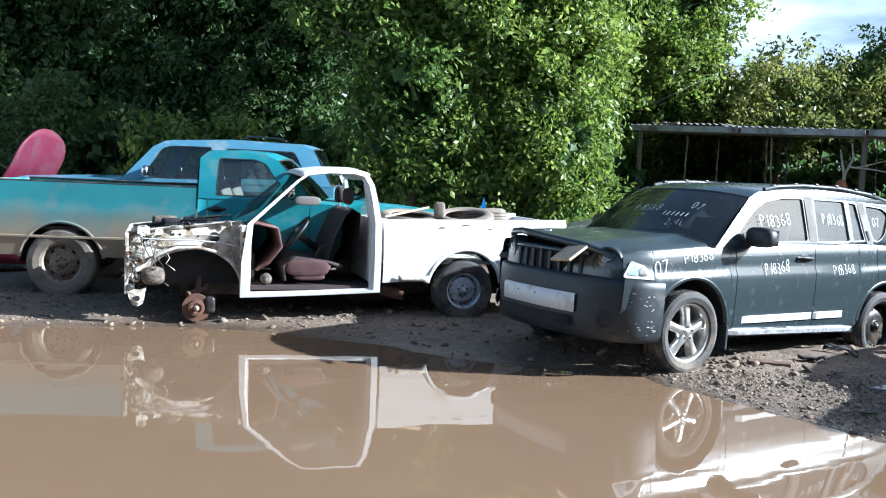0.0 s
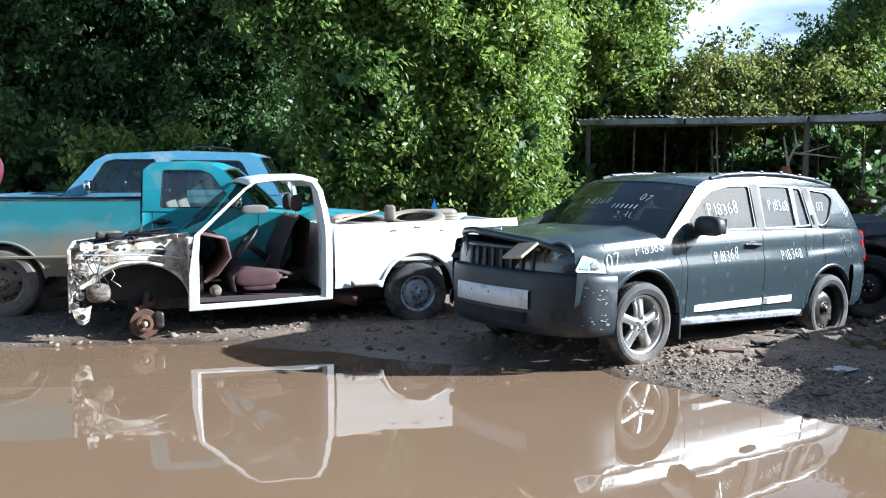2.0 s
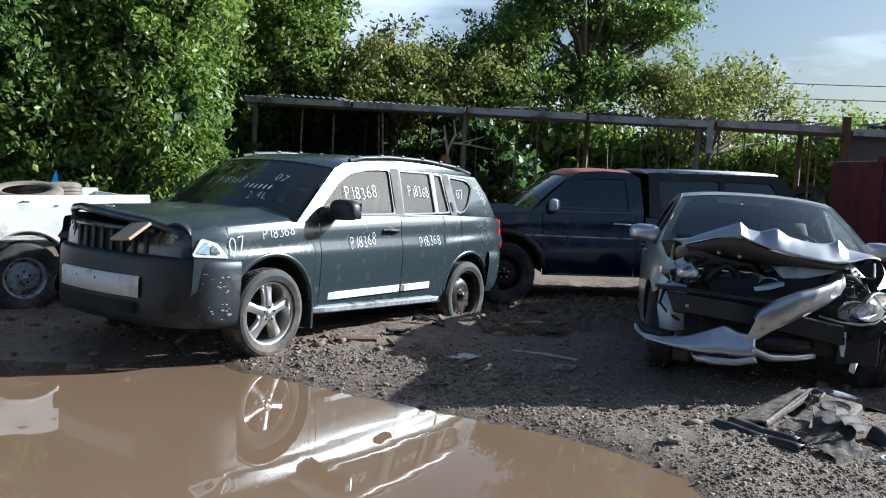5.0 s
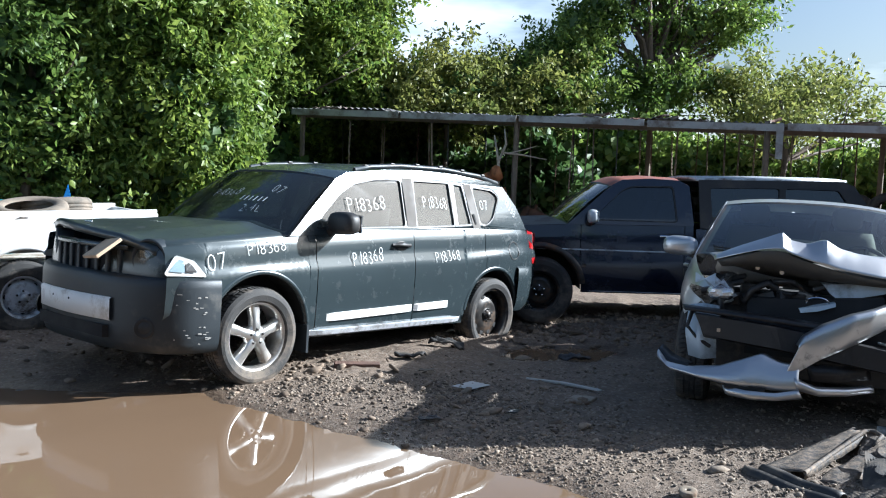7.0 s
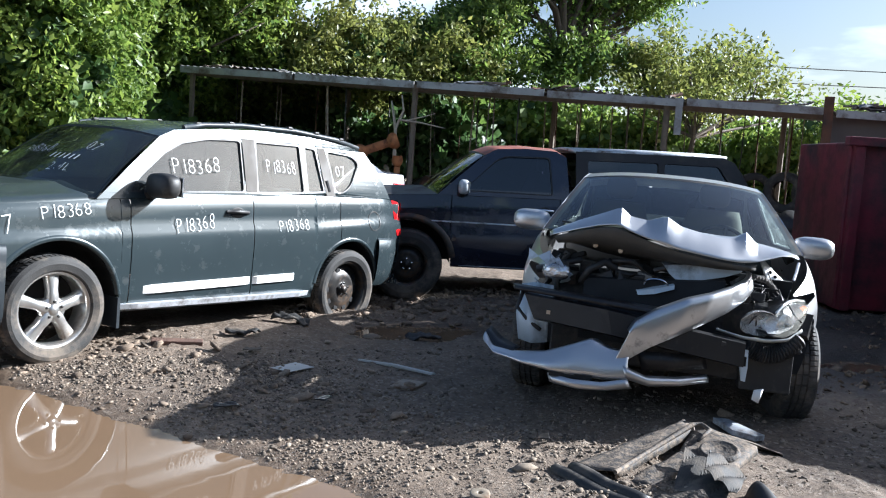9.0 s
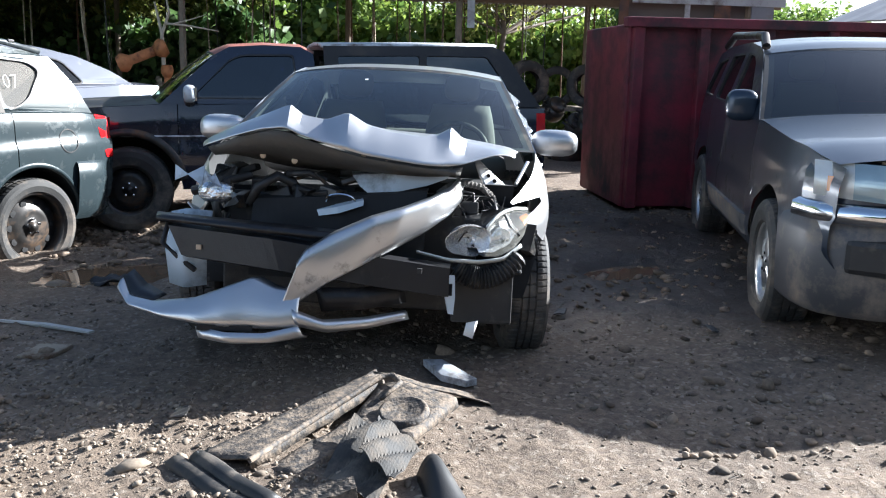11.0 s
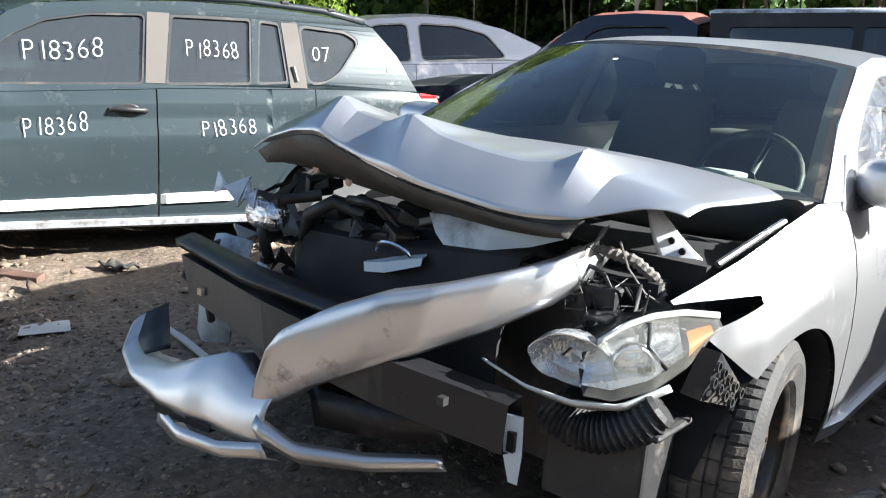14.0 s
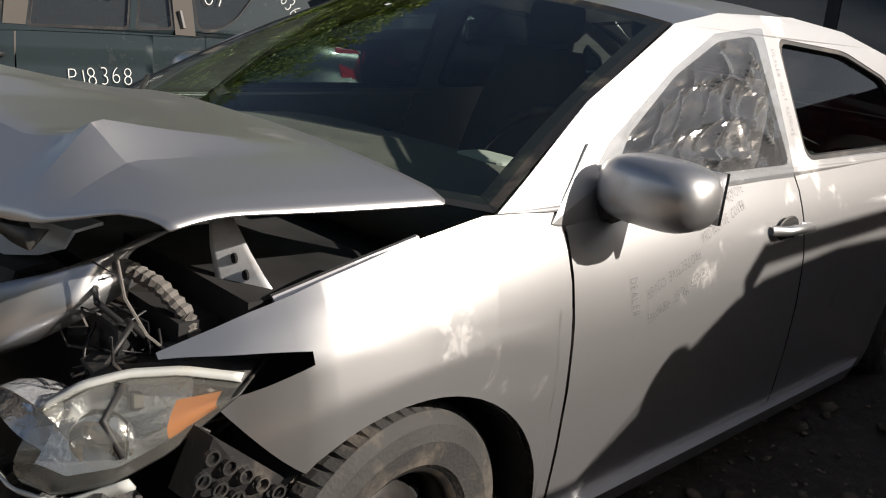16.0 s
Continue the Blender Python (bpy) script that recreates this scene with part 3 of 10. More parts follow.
        for sgn in (1, -1):
            g = Geo()
            g.poly(dense, rounded, lift(sgn))
            g.mesh("window_frame", frame_mat, self.root, solid=0.012)
            for h, r in zip(holes, rounded):
                skip = h[0].startswith("!")
                if skip and sgn > 0:
                    continue
                gm = h[0].lstrip("!")
                pane = Geo()
                pane.poly(inset_poly(r, -0.006), (), lift(sgn, -0.012))
                ob = pane.mesh("side_window", gm, self.root)
                ob.visible_shadow = False
                ring = Geo()
                a, b = inset_poly(r, -0.004), inset_poly(r, 0.014)
                fa, fb = lift(sgn, 0.0035), lift(sgn, 0.0035)
                ring.grid([[fa(*p) for p in a] + [fa(*a[0])], [fb(*p) for p in b] + [fb(*b[0])], [lift(sgn, -0.014)(*p) for p in b] + [lift(sgn, -0.014)(*b[0])]])
                ring.mesh("window_seal", seal, self.root)
        # roof: between the upper edges of both frames
        rx0, rx1 = S["roof"][0], S["roof"][1]
        top = S["roof_edge"]
        rows = []
        fl, fr = lift(1), lift(-1)
        for k in range(25):
            x = rx0 + (rx1 - rx0) * k / 24
            z = interp(top, x)
            a, b = Vector(fl(x, z)), Vector(fr(x, z))
            row = []
            for j in range(17):
                u = j / 16
                p = a.lerp(b, u)
                e = 1 - abs(2 * u - 1) ** 2.6
                p.z += S["crown"] * e
                bow = S.get("bow_f", 0.06) * max(0, 1 - k / 5) - S.get("bow_r", 0.05) * max(0, (k - 19) / 5)
                p.x += bow * (1 - (2 * u - 1) ** 2)
                row.append(tuple(p))
            rows.append(row)
        g = Geo()
        g.grid(rows)
        self.roof_rows = rows
        g.mesh("roof", roof_mat, self.root, smooth=True)
        # windscreen and rear window
        for which, gm, key in (("windscreen", glass_mats[0], "ws"), ("rear_window", glass_mats[1], "rw")):
            if key not in S or gm is None:
                continue
            (bx, bz), (tx, tz), bulge = S[key]
            sgx = 1 if key == "ws" else -1
            rows, inner = [], []
            edge_row = self.roof_rows[0] if key == "ws" else self.roof_rows[-1]
            a0, b0 = Vector(fl(bx, bz)), Vector(fr(bx, bz))
            for k in range(9):
                v = k / 8
                row = []
                for j in range(17):
                    u = j / 16
                    p = a0.lerp(b0, u)
                    p.x += sgx * bulge * (1 - (2 * u - 1) ** 2)
                    t = Vector(edge_row[j])
                    q = p.lerp(t, v)
                    q.x += sgx * S.get("ws_bow", 0.02) * math.sin(math.pi * v)
                    q.z += 0.5 * S.get("ws_bow", 0.02) * math.sin(math.pi * v)
                    row.append(tuple(q))
                rows.append(row)
            g = Geo()
            g.grid(rows)
            ob = g.mesh(which, gm, self.root, smooth=True)
            ob.visible_shadow = False
            # black edge band
            band = Geo()
            c = Vector([sum(p[i] for r in rows for p in r) / (len(rows) * 17) for i in range(3)])
            loop = [rows[0][j] for j in range(17)] + [rows[k][16] for k in range(1, 9)] + [rows[8][j] for j in range(15, -1, -1)] + [rows[k][0] for k in range(7, 0, -1)]
            nrm = (Vector(rows[0][16]) - Vector(rows[0][0])).cross(Vector(rows[8][8]) - Vector(rows[0][8])).normalized()
            if nrm.x * sgx < 0:
                nrm = -nrm
            o1 = [Vector(p) + nrm * 0.004 for p in loop]
            i1 = [p.lerp(c, 0.075) + nrm * 0.001 for p in o1]
            band.grid([o1 + o1[:1], i1 + i1[:1]])
            band.mesh("window_band", seal, self.root)
            if key == "ws":
                self.ws_rows = rows
            else:
                self.rw_rows = rows

    def hood(self, x0, x1, material, crown=0.05, nose=0.05, name="hood", sag=0.0, inset=0.0, rows_n=18):
        """A lid between the belts of both sides from x0 (rear) to x1 (front)."""
        rows = []
        for k in range(rows_n + 1):
            x = x0 + (x1 - x0) * k / rows_n
            z = self.belt(x)
            yb = self.y(x, z) - inset
            row = []
            for j in range(21):
                u = -1 + 2 * j / 20
                e = 1 - abs(u) ** 2.4
                row.append((x + nose * (1 - u * u) * (k / rows_n), u * yb, z + crown * e + 0.003))
            rows.append(row)
        g = Geo()
        g.grid(rows)
        return g.mesh(name, material, self.root, smooth=True), rows

    def fascia(self, x, material, z0, z1, bulge, sgn=1, name="bumper", steps=10, prof=None, y_in=0.0):
        """The front (sgn 1) or rear (-1) closing from one side to the other."""
        rows = []
        for k in range(steps + 1):
            z = z0 + (z1 - z0) * k / steps
            yb = self.y(x, z) - y_in
            ex = interp(prof, k / steps) if prof else 0.0
            rows.append([(x + sgn * (bulge * (1 - abs(u) ** 3) + ex * (1 - abs(u) ** 6)), u * yb, z) for u in (-1 + 2 * j / 24 for j in range(25))])
        g = Geo()
        g.grid(rows)
        return g.mesh(name, material, self.root, smooth=True)


def car_pose(x, y, z, heading, pitch=0.0, roll=0.0):
    """heading: degrees of the nose from +x; pitch: nose up; roll: right side down."""
    return Matrix.Translation((x, y, z)) @ Euler((0, 0, radians(heading))).to_matrix().to_4x4() @ Euler((radians(roll), radians(-pitch), 0)).to_matrix().to_4x4()

# ---- ground and water ----
rng = np.random.default_rng(7)
_perm = rng.random((256, 256))


def value_noise(x, y):
    """Smooth noise from 0 to 1, period 256."""
    xi, yi = np.floor(x).astype(int), np.floor(y).astype(int)
    fx, fy = x - xi, y - yi
    fx, fy = fx * fx * (3 - 2 * fx), fy * fy * (3 - 2 * fy)
    a, b = _perm[xi % 256, yi % 256], _perm[(xi + 1) % 256, yi % 256]
    c, d = _perm[xi % 256, (yi + 1) % 256], _perm[(xi + 1) % 256, (yi + 1) % 256]
    return (a * (1 - fx) + b * fx) * (1 - fy) + (c * (1 - fx) + d * fx) * fy


def fbm(x, y, octaves=4):
    t, amp, tot = 0.0, 1.0, 0.0
    for o in range(octaves):
        t = t + amp * value_noise(x * 2 ** o + 17.3 * o, y * 2 ** o + 5.1 * o)
        tot += amp
        amp *= 0.5
    return t / tot


SHORE = [(-16, 7.7), (-6, 7.75), (-3.5, 7.85), (-1.8, 8.1), (-0.9, 7.95), (0.15, 7.45), (1.1, 6.85), (2.1, 6.62), (2.4, 6.1), (2.9, 5.42), (3.2, 4.95), (3.5, 4.55), (3.75, 4.15), (3.9, 3.6), (3.6, 2.9), (2.2, 2.3), (-2, 1.9), (-9, 1.6), (-16, 2.2)]
BASINS = [(5.15, 7.35, 0.85, 0.42, 0.07), (8.15, 5.75, 0.55, 0.3, 0.06), (5.3, 8.4, 0.5, 0.35, 0.05)]


def shore_distance(x, y):
    """Signed distance to the puddle's edge, positive inside."""
    d = np.full(np.shape(x), 1e9)
    inside = np.zeros(np.shape(x), bool)
    for i in range(len(SHORE)):
        (x0, y0), (x1, y1) = SHORE[i], SHORE[(i + 1) % len(SHORE)]
        dx, dy = x1 - x0, y1 - y0
        t = np.clip(((x - x0) * dx + (y - y0) * dy) / (dx * dx + dy * dy), 0, 1)
        d = np.minimum(d, np.hypot(x - x0 - t * dx, y - y0 - t * dy))
        cross = (y0 > y) != (y1 > y)
        with np.errstate(divide="ignore", invalid="ignore"):
            inside ^= cross & (x < (x1 - x0) * (y - y0) / (y1 - y0 + 1e-12) + x0)
    return np.where(inside, d, -d)


def ground_z(x, y):
    x, y = np.asarray(x, float), np.asarray(y, float)
    sd = shore_distance(x, y) + 0.10 * (fbm(x * 2.2, y * 2.2) - 0.5) + 0.05 * (fbm(x * 9, y * 9) - 0.5)
    z = np.where(sd < 0, 0.004 + 0.07 * (1 - np.exp(np.minimum(sd, 0) / 0.6)), -0.10 * (1 - np.exp(-np.maximum(sd, 0) / 0.5)))
    for bx, by, rx, ry, dep in BASINS:
        q = ((x - bx) / rx) ** 2 + ((y - by) / ry) ** 2 + 0.5 * (fbm(x * 4, y * 4) - 0.5)
        z = z - (dep + 0.05) * np.exp(-q * 1.1)
    far = np.clip((np.hypot(x - 3, y - 6) - 14) / 20, 0, 1)
    rough = np.where(sd < 0, np.clip(0.35 - sd * 0.9, 0.35, 1.0), 0.3)
    beyond = np.maximum(np.maximum(-6.0 - x, x - 10.5), np.maximum(-1.6 - y, y - 10.0))
    rough = rough * np.clip(1 - beyond / 0.8, 0, 1)
    z = z + rough * 0.055 * (fbm(x * 3.1, y * 3.1, 3) - 0.5)
    clod = fbm(x * 14 + 3, y * 14 + 9, 3)
    z = z + rough * 0.022 * np.clip(clod - 0.52, 0, 1) * 3 + rough * 0.012 * (fbm(x * 30, y * 30, 2) - 0.5)
    # wheel ruts of churned mud behind the parked cars
    churn = np.exp(-(((x - 5.9) / 1.6) ** 2 + ((y - 8.3) / 0.55) ** 2))
    z = z + churn * 0.10 * (fbm(x * 7 + 31, y * 7, 3) - 0.42)
    return z * (1 - far) + far * 0.05


def stretched(lo, hi, step, reach):
    mid = list(np.arange(lo, hi + 1e-6, step))
    left, right, s, v = [], [], step, lo
    while v > -reach:
        s *= 1.22
        v -= s
        left.append(v)
    s, v = step, hi
    while v < reach:
        s *= 1.22
        v += s
        right.append(v)
    return np.array(left[::-1] + mid + right)


gx, gy = stretched(-6.0, 10.5, 0.036, 900), stretched(-1.6, 10.0, 0.036, 900)
GX, GY = np.meshgrid(gx, gy, indexing="ij")
GZ = ground_z(GX, GY)
nx, ny = GX.shape
gi = np.arange(nx * ny).reshape(nx, ny)
gfaces = np.stack([gi[:-1, :-1], gi[1:, :-1], gi[1:, 1:], gi[:-1, 1:]], -1).reshape(-1, 4)
gme = bpy.data.meshes.new("ground")
gme.vertices.add(nx * ny)
gme.vertices.foreach_set("co", np.stack([GX, GY, GZ], -1).ravel())
gme.loops.add(gfaces.size)
gme.loops.foreach_set("vertex_index", gfaces.ravel())
gme.polygons.add(len(gfaces))
gme.polygons.foreach_set("loop_start", np.arange(0, gfaces.size, 4))
gme.polygons.foreach_set("loop_total", np.full(len(gfaces), 4))
gme.update()
gme.validate()
gme.shade_smooth()
ground = tagged(new("ground", gme), "churned brown mud and gravel yard with wet patches", "ground", kind="structure")


def ground_material():
    m = bpy.data.materials.new("mud_ground")
    m.use_nodes = True
    n, l = m.node_tree.nodes, m.node_tree.links
    b = n["Principled BSDF"]
    geo = n.new("ShaderNodeNewGeometry")
    big = n.new("ShaderNodeTexNoise")
    big.inputs["Scale"].default_value, big.inputs["Detail"].default_value = 0.9, 8.0
    fine = n.new("ShaderNodeTexNoise")
    fine.inputs["Scale"].default_value, fine.inputs["Detail"].default_value, fine.inputs["Roughness"].default_value = 26.0, 8.0, 0.7
    grit = n.new("ShaderNodeTexVoronoi")
    grit.inputs["Scale"].default_value = 55.0
    for k in (big, fine, grit):
        l.new(geo.outputs["Position"], k.inputs["Vector"])
    c1 = n.new("ShaderNodeValToRGB")
    c1.color_ramp.elements[0].position, c1.color_ramp.elements[1].position = 0.32, 0.72
    c1.color_ramp.elements[0].color, c1.color_ramp.elements[1].color = (0.098, 0.074, 0.056, 1), (0.265, 0.202, 0.152, 1)
    l.new(fine.outputs["Fac"], c1.inputs["Fac"])
    c2 = n.new("ShaderNodeMixRGB")
    c2.blend_type = "MULTIPLY"
    c2.inputs["Fac"].default_value = 0.75
    ramp = n.new("ShaderNodeValToRGB")
    ramp.color_ramp.elements[0].position, ramp.color_ramp.elements[1].position = 0.35, 0.65
    ramp.color_ramp.elements[0].color, ramp.color_ramp.elements[1].color = (0.62, 0.60, 0.58, 1), (1.15, 1.12, 1.06, 1)
    l.new(big.outputs["Fac"], ramp.inputs["Fac"])
    l.new(c1.outputs["Color"], c2.inputs["Color1"])
    l.new(ramp.outputs["Color"], c2.inputs["Color2"])
    # pale grit
    g2 = n.new("ShaderNodeMixRGB")
    g2.inputs["Color2"].default_value = (0.34, 0.29, 0.235, 1)
    gr = n.new("ShaderNodeValToRGB")
    gr.color_ramp.elements[0].position, gr.color_ramp.elements[1].position = 0.70, 0.86
    l.new(grit.outputs["Color"], gr.inputs["Fac"])
    gm = n.new("ShaderNodeMath")
    gm.operation = "MULTIPLY"
    gm.inputs[1].default_value = 0.5
    l.new(gr.outputs["Color"], gm.inputs[0])
    l.new(gm.outputs[0], g2.inputs["Fac"])
    l.new(c2.outputs["Color"], g2.inputs["Color1"])
    # soaked soil close above the water's level
    sep = n.new("ShaderNodeSeparateXYZ")
    l.new(geo.outputs["Position"], sep.inputs["Vector"])
    wet = n.new("ShaderNodeMapRange")
    wet.inputs["From Min"].default_value, wet.inputs["From Max"].default_value = 0.045, 0.012
    l.new(sep.outputs["Z"], wet.inputs["Value"])
    wc = n.new("ShaderNodeMixRGB")
    wc.blend_type = "MULTIPLY"
    wc.inputs["Color2"].default_value = (0.62, 0.58, 0.54, 1)
    l.new(wet.outputs["Result"], wc.inputs["Fac"])
    l.new(g2.outputs["Color"], wc.inputs["Color1"])
    # patch between the parked cars: wet mud, darkened further for the shade there
    off = n.new("ShaderNodeVectorMath")
    off.operation = "SUBTRACT"
    off.inputs[1].default_value = (8.3, 6.1, 0.0)
    l.new(geo.outputs["Position"], off.inputs[0])
    dist = n.new("ShaderNodeVectorMath")
    dist.operation = "LENGTH"
    l.new(off.outputs["Vector"], dist.inputs[0])
    edge = n.new("ShaderNodeMath")
    edge.operation = "MULTIPLY_ADD"
    edge.inputs[1].default_value = -2.6
    l.new(big.outputs["Fac"], edge.inputs[0])
    l.new(dist.outputs["Value"], edge.inputs[2])
    wet_shade = n.new("ShaderNodeMapRange")
    wet_shade.inputs["From Min"].default_value, wet_shade.inputs["From Max"].default_value = 1.0, 0.3
    l.new(edge.outputs[0], wet_shade.inputs["Value"])
    pc = n.new("ShaderNodeMixRGB")
    pc.blend_type = "MULTIPLY"
    pc.inputs["Color2"].default_value = (0.36, 0.35, 0.35, 1)
    l.new(wet_shade.outputs["Result"], pc.inputs["Fac"])
    l.new(wc.outputs["Color"], pc.inputs["Color1"])
    l.new(pc.outputs["Color"], b.inputs["Base Color"])
    soak = n.new("ShaderNodeMath")
    soak.operation = "MAXIMUM"
    l.new(wet.outputs["Result"], soak.inputs[0])
    l.new(wet_shade.outputs["Result"], soak.inputs[1])
    rg = n.new("ShaderNodeMapRange")
    rg.inputs["To Min"].default_value, rg.inputs["To Max"].default_value = 0.85, 0.42
    l.new(soak.outputs[0], rg.inputs["Value"])
    l.new(rg.outputs["Result"], b.inputs["Roughness"])
    bp = n.new("ShaderNodeBump")
    bp.inputs["Strength"].default_value, bp.inputs["Distance"].default_value = 0.9, 0.02
    l.new(fine.outputs["Fac"], bp.inputs["Height"])
    l.new(bp.outputs["Normal"], b.inputs["Normal"])
    return m


gme.materials.append(ground_material())

water_m = mat("muddy_water", (0.168, 0.110, 0.068), 0.035, vary=0.06, scale=0.8, spec=0.5)
wb = water_m.node_tree.nodes["Principled BSDF"]
for lk in list(wb.inputs["Roughness"].links):
    water_m.node_tree.links.remove(lk)
wb.inputs["Roughness"].default_value = 0.02
wb.inputs["IOR"].default_value = 1.33
wv = water_m.node_tree.nodes.new("ShaderNodeTexNoise")
wv.inputs["Scale"].default_value, wv.inputs["Detail"].default_value = 2.2, 2.0
wt = water_m.node_tree.nodes.new("ShaderNodeTexCoord")
wbump = water_m.node_tree.nodes.new("ShaderNodeBump")
wbump.inputs["Strength"].default_value, wbump.inputs["Distance"].default_value = 0.05, 0.03
water_m.node_tree.links.new(wt.outputs["Object"], wv.inputs["Vector"])
water_m.node_tree.links.new(wv.outputs["Fac"], wbump.inputs["Height"])
water_m.node_tree.links.new(wbump.outputs["Normal"], wb.inputs["Normal"])
g = Geo()
g.grid([[(x, y, 0.0) for y in (1.0, 4, 7, 9.5)] for x in (-17, -8, 0, 5, 9.2)])
tagged(g.mesh("water", water_m), "still brown puddle water that mirrors the cars", "puddle", kind="structure")

# ---- vehicles ----


def blob(centre, radii, power=2.6, n=18, m=12, cut=None):
    """A rounded box-like solid: a superellipsoid."""
    rows = []
    for a in range(m + 1):
        t = -math.pi / 2 + math.pi * a / m
        ct, st = math.cos(t), math.sin(t)
        row = []
        for b in range(n):
            p = 2 * math.pi * b / n
            cp, sp = math.cos(p), math.sin(p)

            def e(w):
                return math.copysign(abs(w) ** (2 / power), w)
            row.append((centre[0] + radii[0] * e(ct) * e(cp), centre[1] + radii[1] * e(ct) * e(sp), centre[2] + radii[2] * e(st)))
        rows.append(row)
    g = Geo()
    g.grid(rows, close=True)
    return g


def text_shape(text, size, thin=0.026):
    """Flat verts (along, up) and faces of some writing in the built-in font, starting at 0, 0."""
    cu = bpy.data.curves.new("writing", "FONT")
    cu.body, cu.size, cu.resolution_u = text, size, 3
    cu.offset = -thin * size
    ob = bpy.data.objects.new("writing", cu)
    me = bpy.data.meshes.new_from_object(ob)
    vs = [(v.co.x, v.co.y) for v in me.vertices]
    fs = [tuple(p.vertices) for p in me.polygons]
    bpy.data.objects.remove(ob)
    bpy.data.meshes.remove(me)
    return vs, fs


def writing(parent, text, size, place, name="chalk_writing", material="chalk", turn=0.0, squash=0.62, seed=0, label=""):
    """Hand lettering laid on a surface: place(s, t) gives the point for s along and t up."""
    r = random.Random(seed + len(text))
    s0 = 0.0
    for ch in text:
        if ch == " ":
            s0 += size * 0.4
            continue
        vs, fs = text_shape(ch, size)
        w = max((v[0] for v in vs), default=0)
        ang, dy, k = r.uniform(-0.10, 0.10), r.uniform(-0.06, 0.06) * size, r.uniform(0.92, 1.1)
        pts = []
        for a, b in vs:
            a, b = a * squash, b * k
            a, b = a * math.cos(ang) - b * math.sin(ang) + s0, a * math.sin(ang) + b * math.cos(ang) + dy
            a, b = a * math.cos(turn) - b * math.sin(turn), a * math.sin(turn) + b * math.cos(turn)
            pts.append(place(a, b))
        g = Geo()
        g.add(pts, fs)
        g.mesh(name, material, parent, label)
        s0 += w * squash + size * 0.10


def bucket_seat(c, x, y, z, material="interior_grey", name="seat"):
    g = blob((x, y, z + 0.10), (0.25, 0.25, 0.10), 3.5)
    seat = g.mesh(name, material, c.root, smooth=True)
    rows = []
    for k in range(9):
        t = k / 8
        w = 0.25 - 0.06 * t ** 3
        cx, cz = x - 0.20 - 0.20 * t, z + 0.14 + 0.58 * t
        rows.append([(cx + 0.07 * math.cos(a), y + w * math.copysign(abs(math.sin(a)) ** 0.6, math.sin(a)), cz) for a in (2 * math.pi * q / 16 for q in range(16))])
    gb = Geo()
    gb.grid(rows, close=True)
    gb.f.append(tuple(range(len(gb.v) - 16, len(gb.v))))
    gb.mesh("backrest", material, c.root, smooth=True)
    blob((x - 0.44, y, z + 0.83), (0.05, 0.12, 0.09), 3.2).mesh("head_restraint", material, c.root, smooth=True)
    return seat


def steering_wheel(c, x, y, z, tilt=35, r=0.185, material="black_plastic"):
    g = Geo()
    m = Matrix.Translation((x, y, z)) @ Euler((0, radians(90 - tilt), 0)).to_matrix().to_4x4()
    pts = [m @ Vector((r * math.cos(a), r * math.sin(a), 0)) for a in (2 * math.pi * k / 28 for k in range(29))]
    g.tube(pts, 0.016, 8)
    for a in (0.2, math.pi - 0.2, 1.5 * math.pi):
        g.tube([m @ Vector((0, 0, -0.03)), m @ Vector((r * math.cos(a), r * math.sin(a), 0))], 0.014, 6)
    g.tube([m @ Vector((0, 0, 0.0)), m @ Vector((0, 0, -0.30))], 0.035, 8)
    return g.mesh("steering_wheel", material, c.root, smooth=True)


def wing_mirror(c, x, y, z, sgn, material, size=(0.075, 0.13, 0.085), arm=True):
    mir = blob((x, sgn * (y + size[1] * 0.9), z + 0.03), size, 3.0).mesh("wing_mirror", material, c.root, smooth=True)
    g = Geo()
    g.box((x - size[0] - 0.001, sgn * (y + size[1] * 0.9), z + 0.03), (0.012, size[1] * 1.6, size[2] * 1.5))
    g.mesh("mirror_glass", "chrome", mir)
    if arm:
        ga = Geo()
        ga.tube([(x + 0.01, sgn * (y - 0.06), z - 0.05), (x, sgn * (y + 0.05), z)], [0.05, 0.035], 8)
        ga.mesh("mirror_arm", "black_plastic", mir)
    return mir


def door_handle(c, x, z, sgn, material):
    cup = Geo()
    y = c.y(x, z)
    cup.lathe([(0.0, 0.0015), (0.05, 0.0035), (0.056, 0.001)], 20, centre=(0, 0, 0))
    vs = [(x + vx * 1.15, sgn * (c.y(x, z) + vy + 0.0015), z + vz * 0.7) for vx, vy, vz in cup.v]
    add_obj("handle_cup", vs, cup.f, "black_plastic", c.root)
    g = Geo()
    g.tube([(x + 0.095, sgn * (y + 0.004), z + 0.006), (x + 0.075, sgn * (y + 0.032), z + 0.010), (x - 0.075, sgn * (y + 0.032), z + 0.006), (x - 0.095, sgn * (y + 0.004), z)], 0.0145, 8)
    return g.mesh("door_handle", material, c.root, smooth=True)


def strip(c, x0, x1, z0, z1, h, out, sgn, name, material, parent=None):
    """A moulding along the side, h high and standing out."""
    rows = []
    n = 14
    for k in range(n + 1):
        x, z = x0 + (x1 - x0) * k / n, z0 + (z1 - z0) * k / n
        e = 0.0 if k in (0, n) else 1.0
        y0, y1 = c.y(x, z - h / 2), c.y(x, z + h / 2)
        rows.append([(x, sgn * (y0 - 0.004), z - h / 2), (x, sgn * (y0 + out * e), z - h / 2 + 0.004), (x, sgn * (y1 + out * e), z + h / 2 - 0.006), (x, sgn * (y1 - 0.004), z + h / 2)])
    g = Geo()
    g.grid(rows)
    return g.mesh(name, material, parent or c.root)


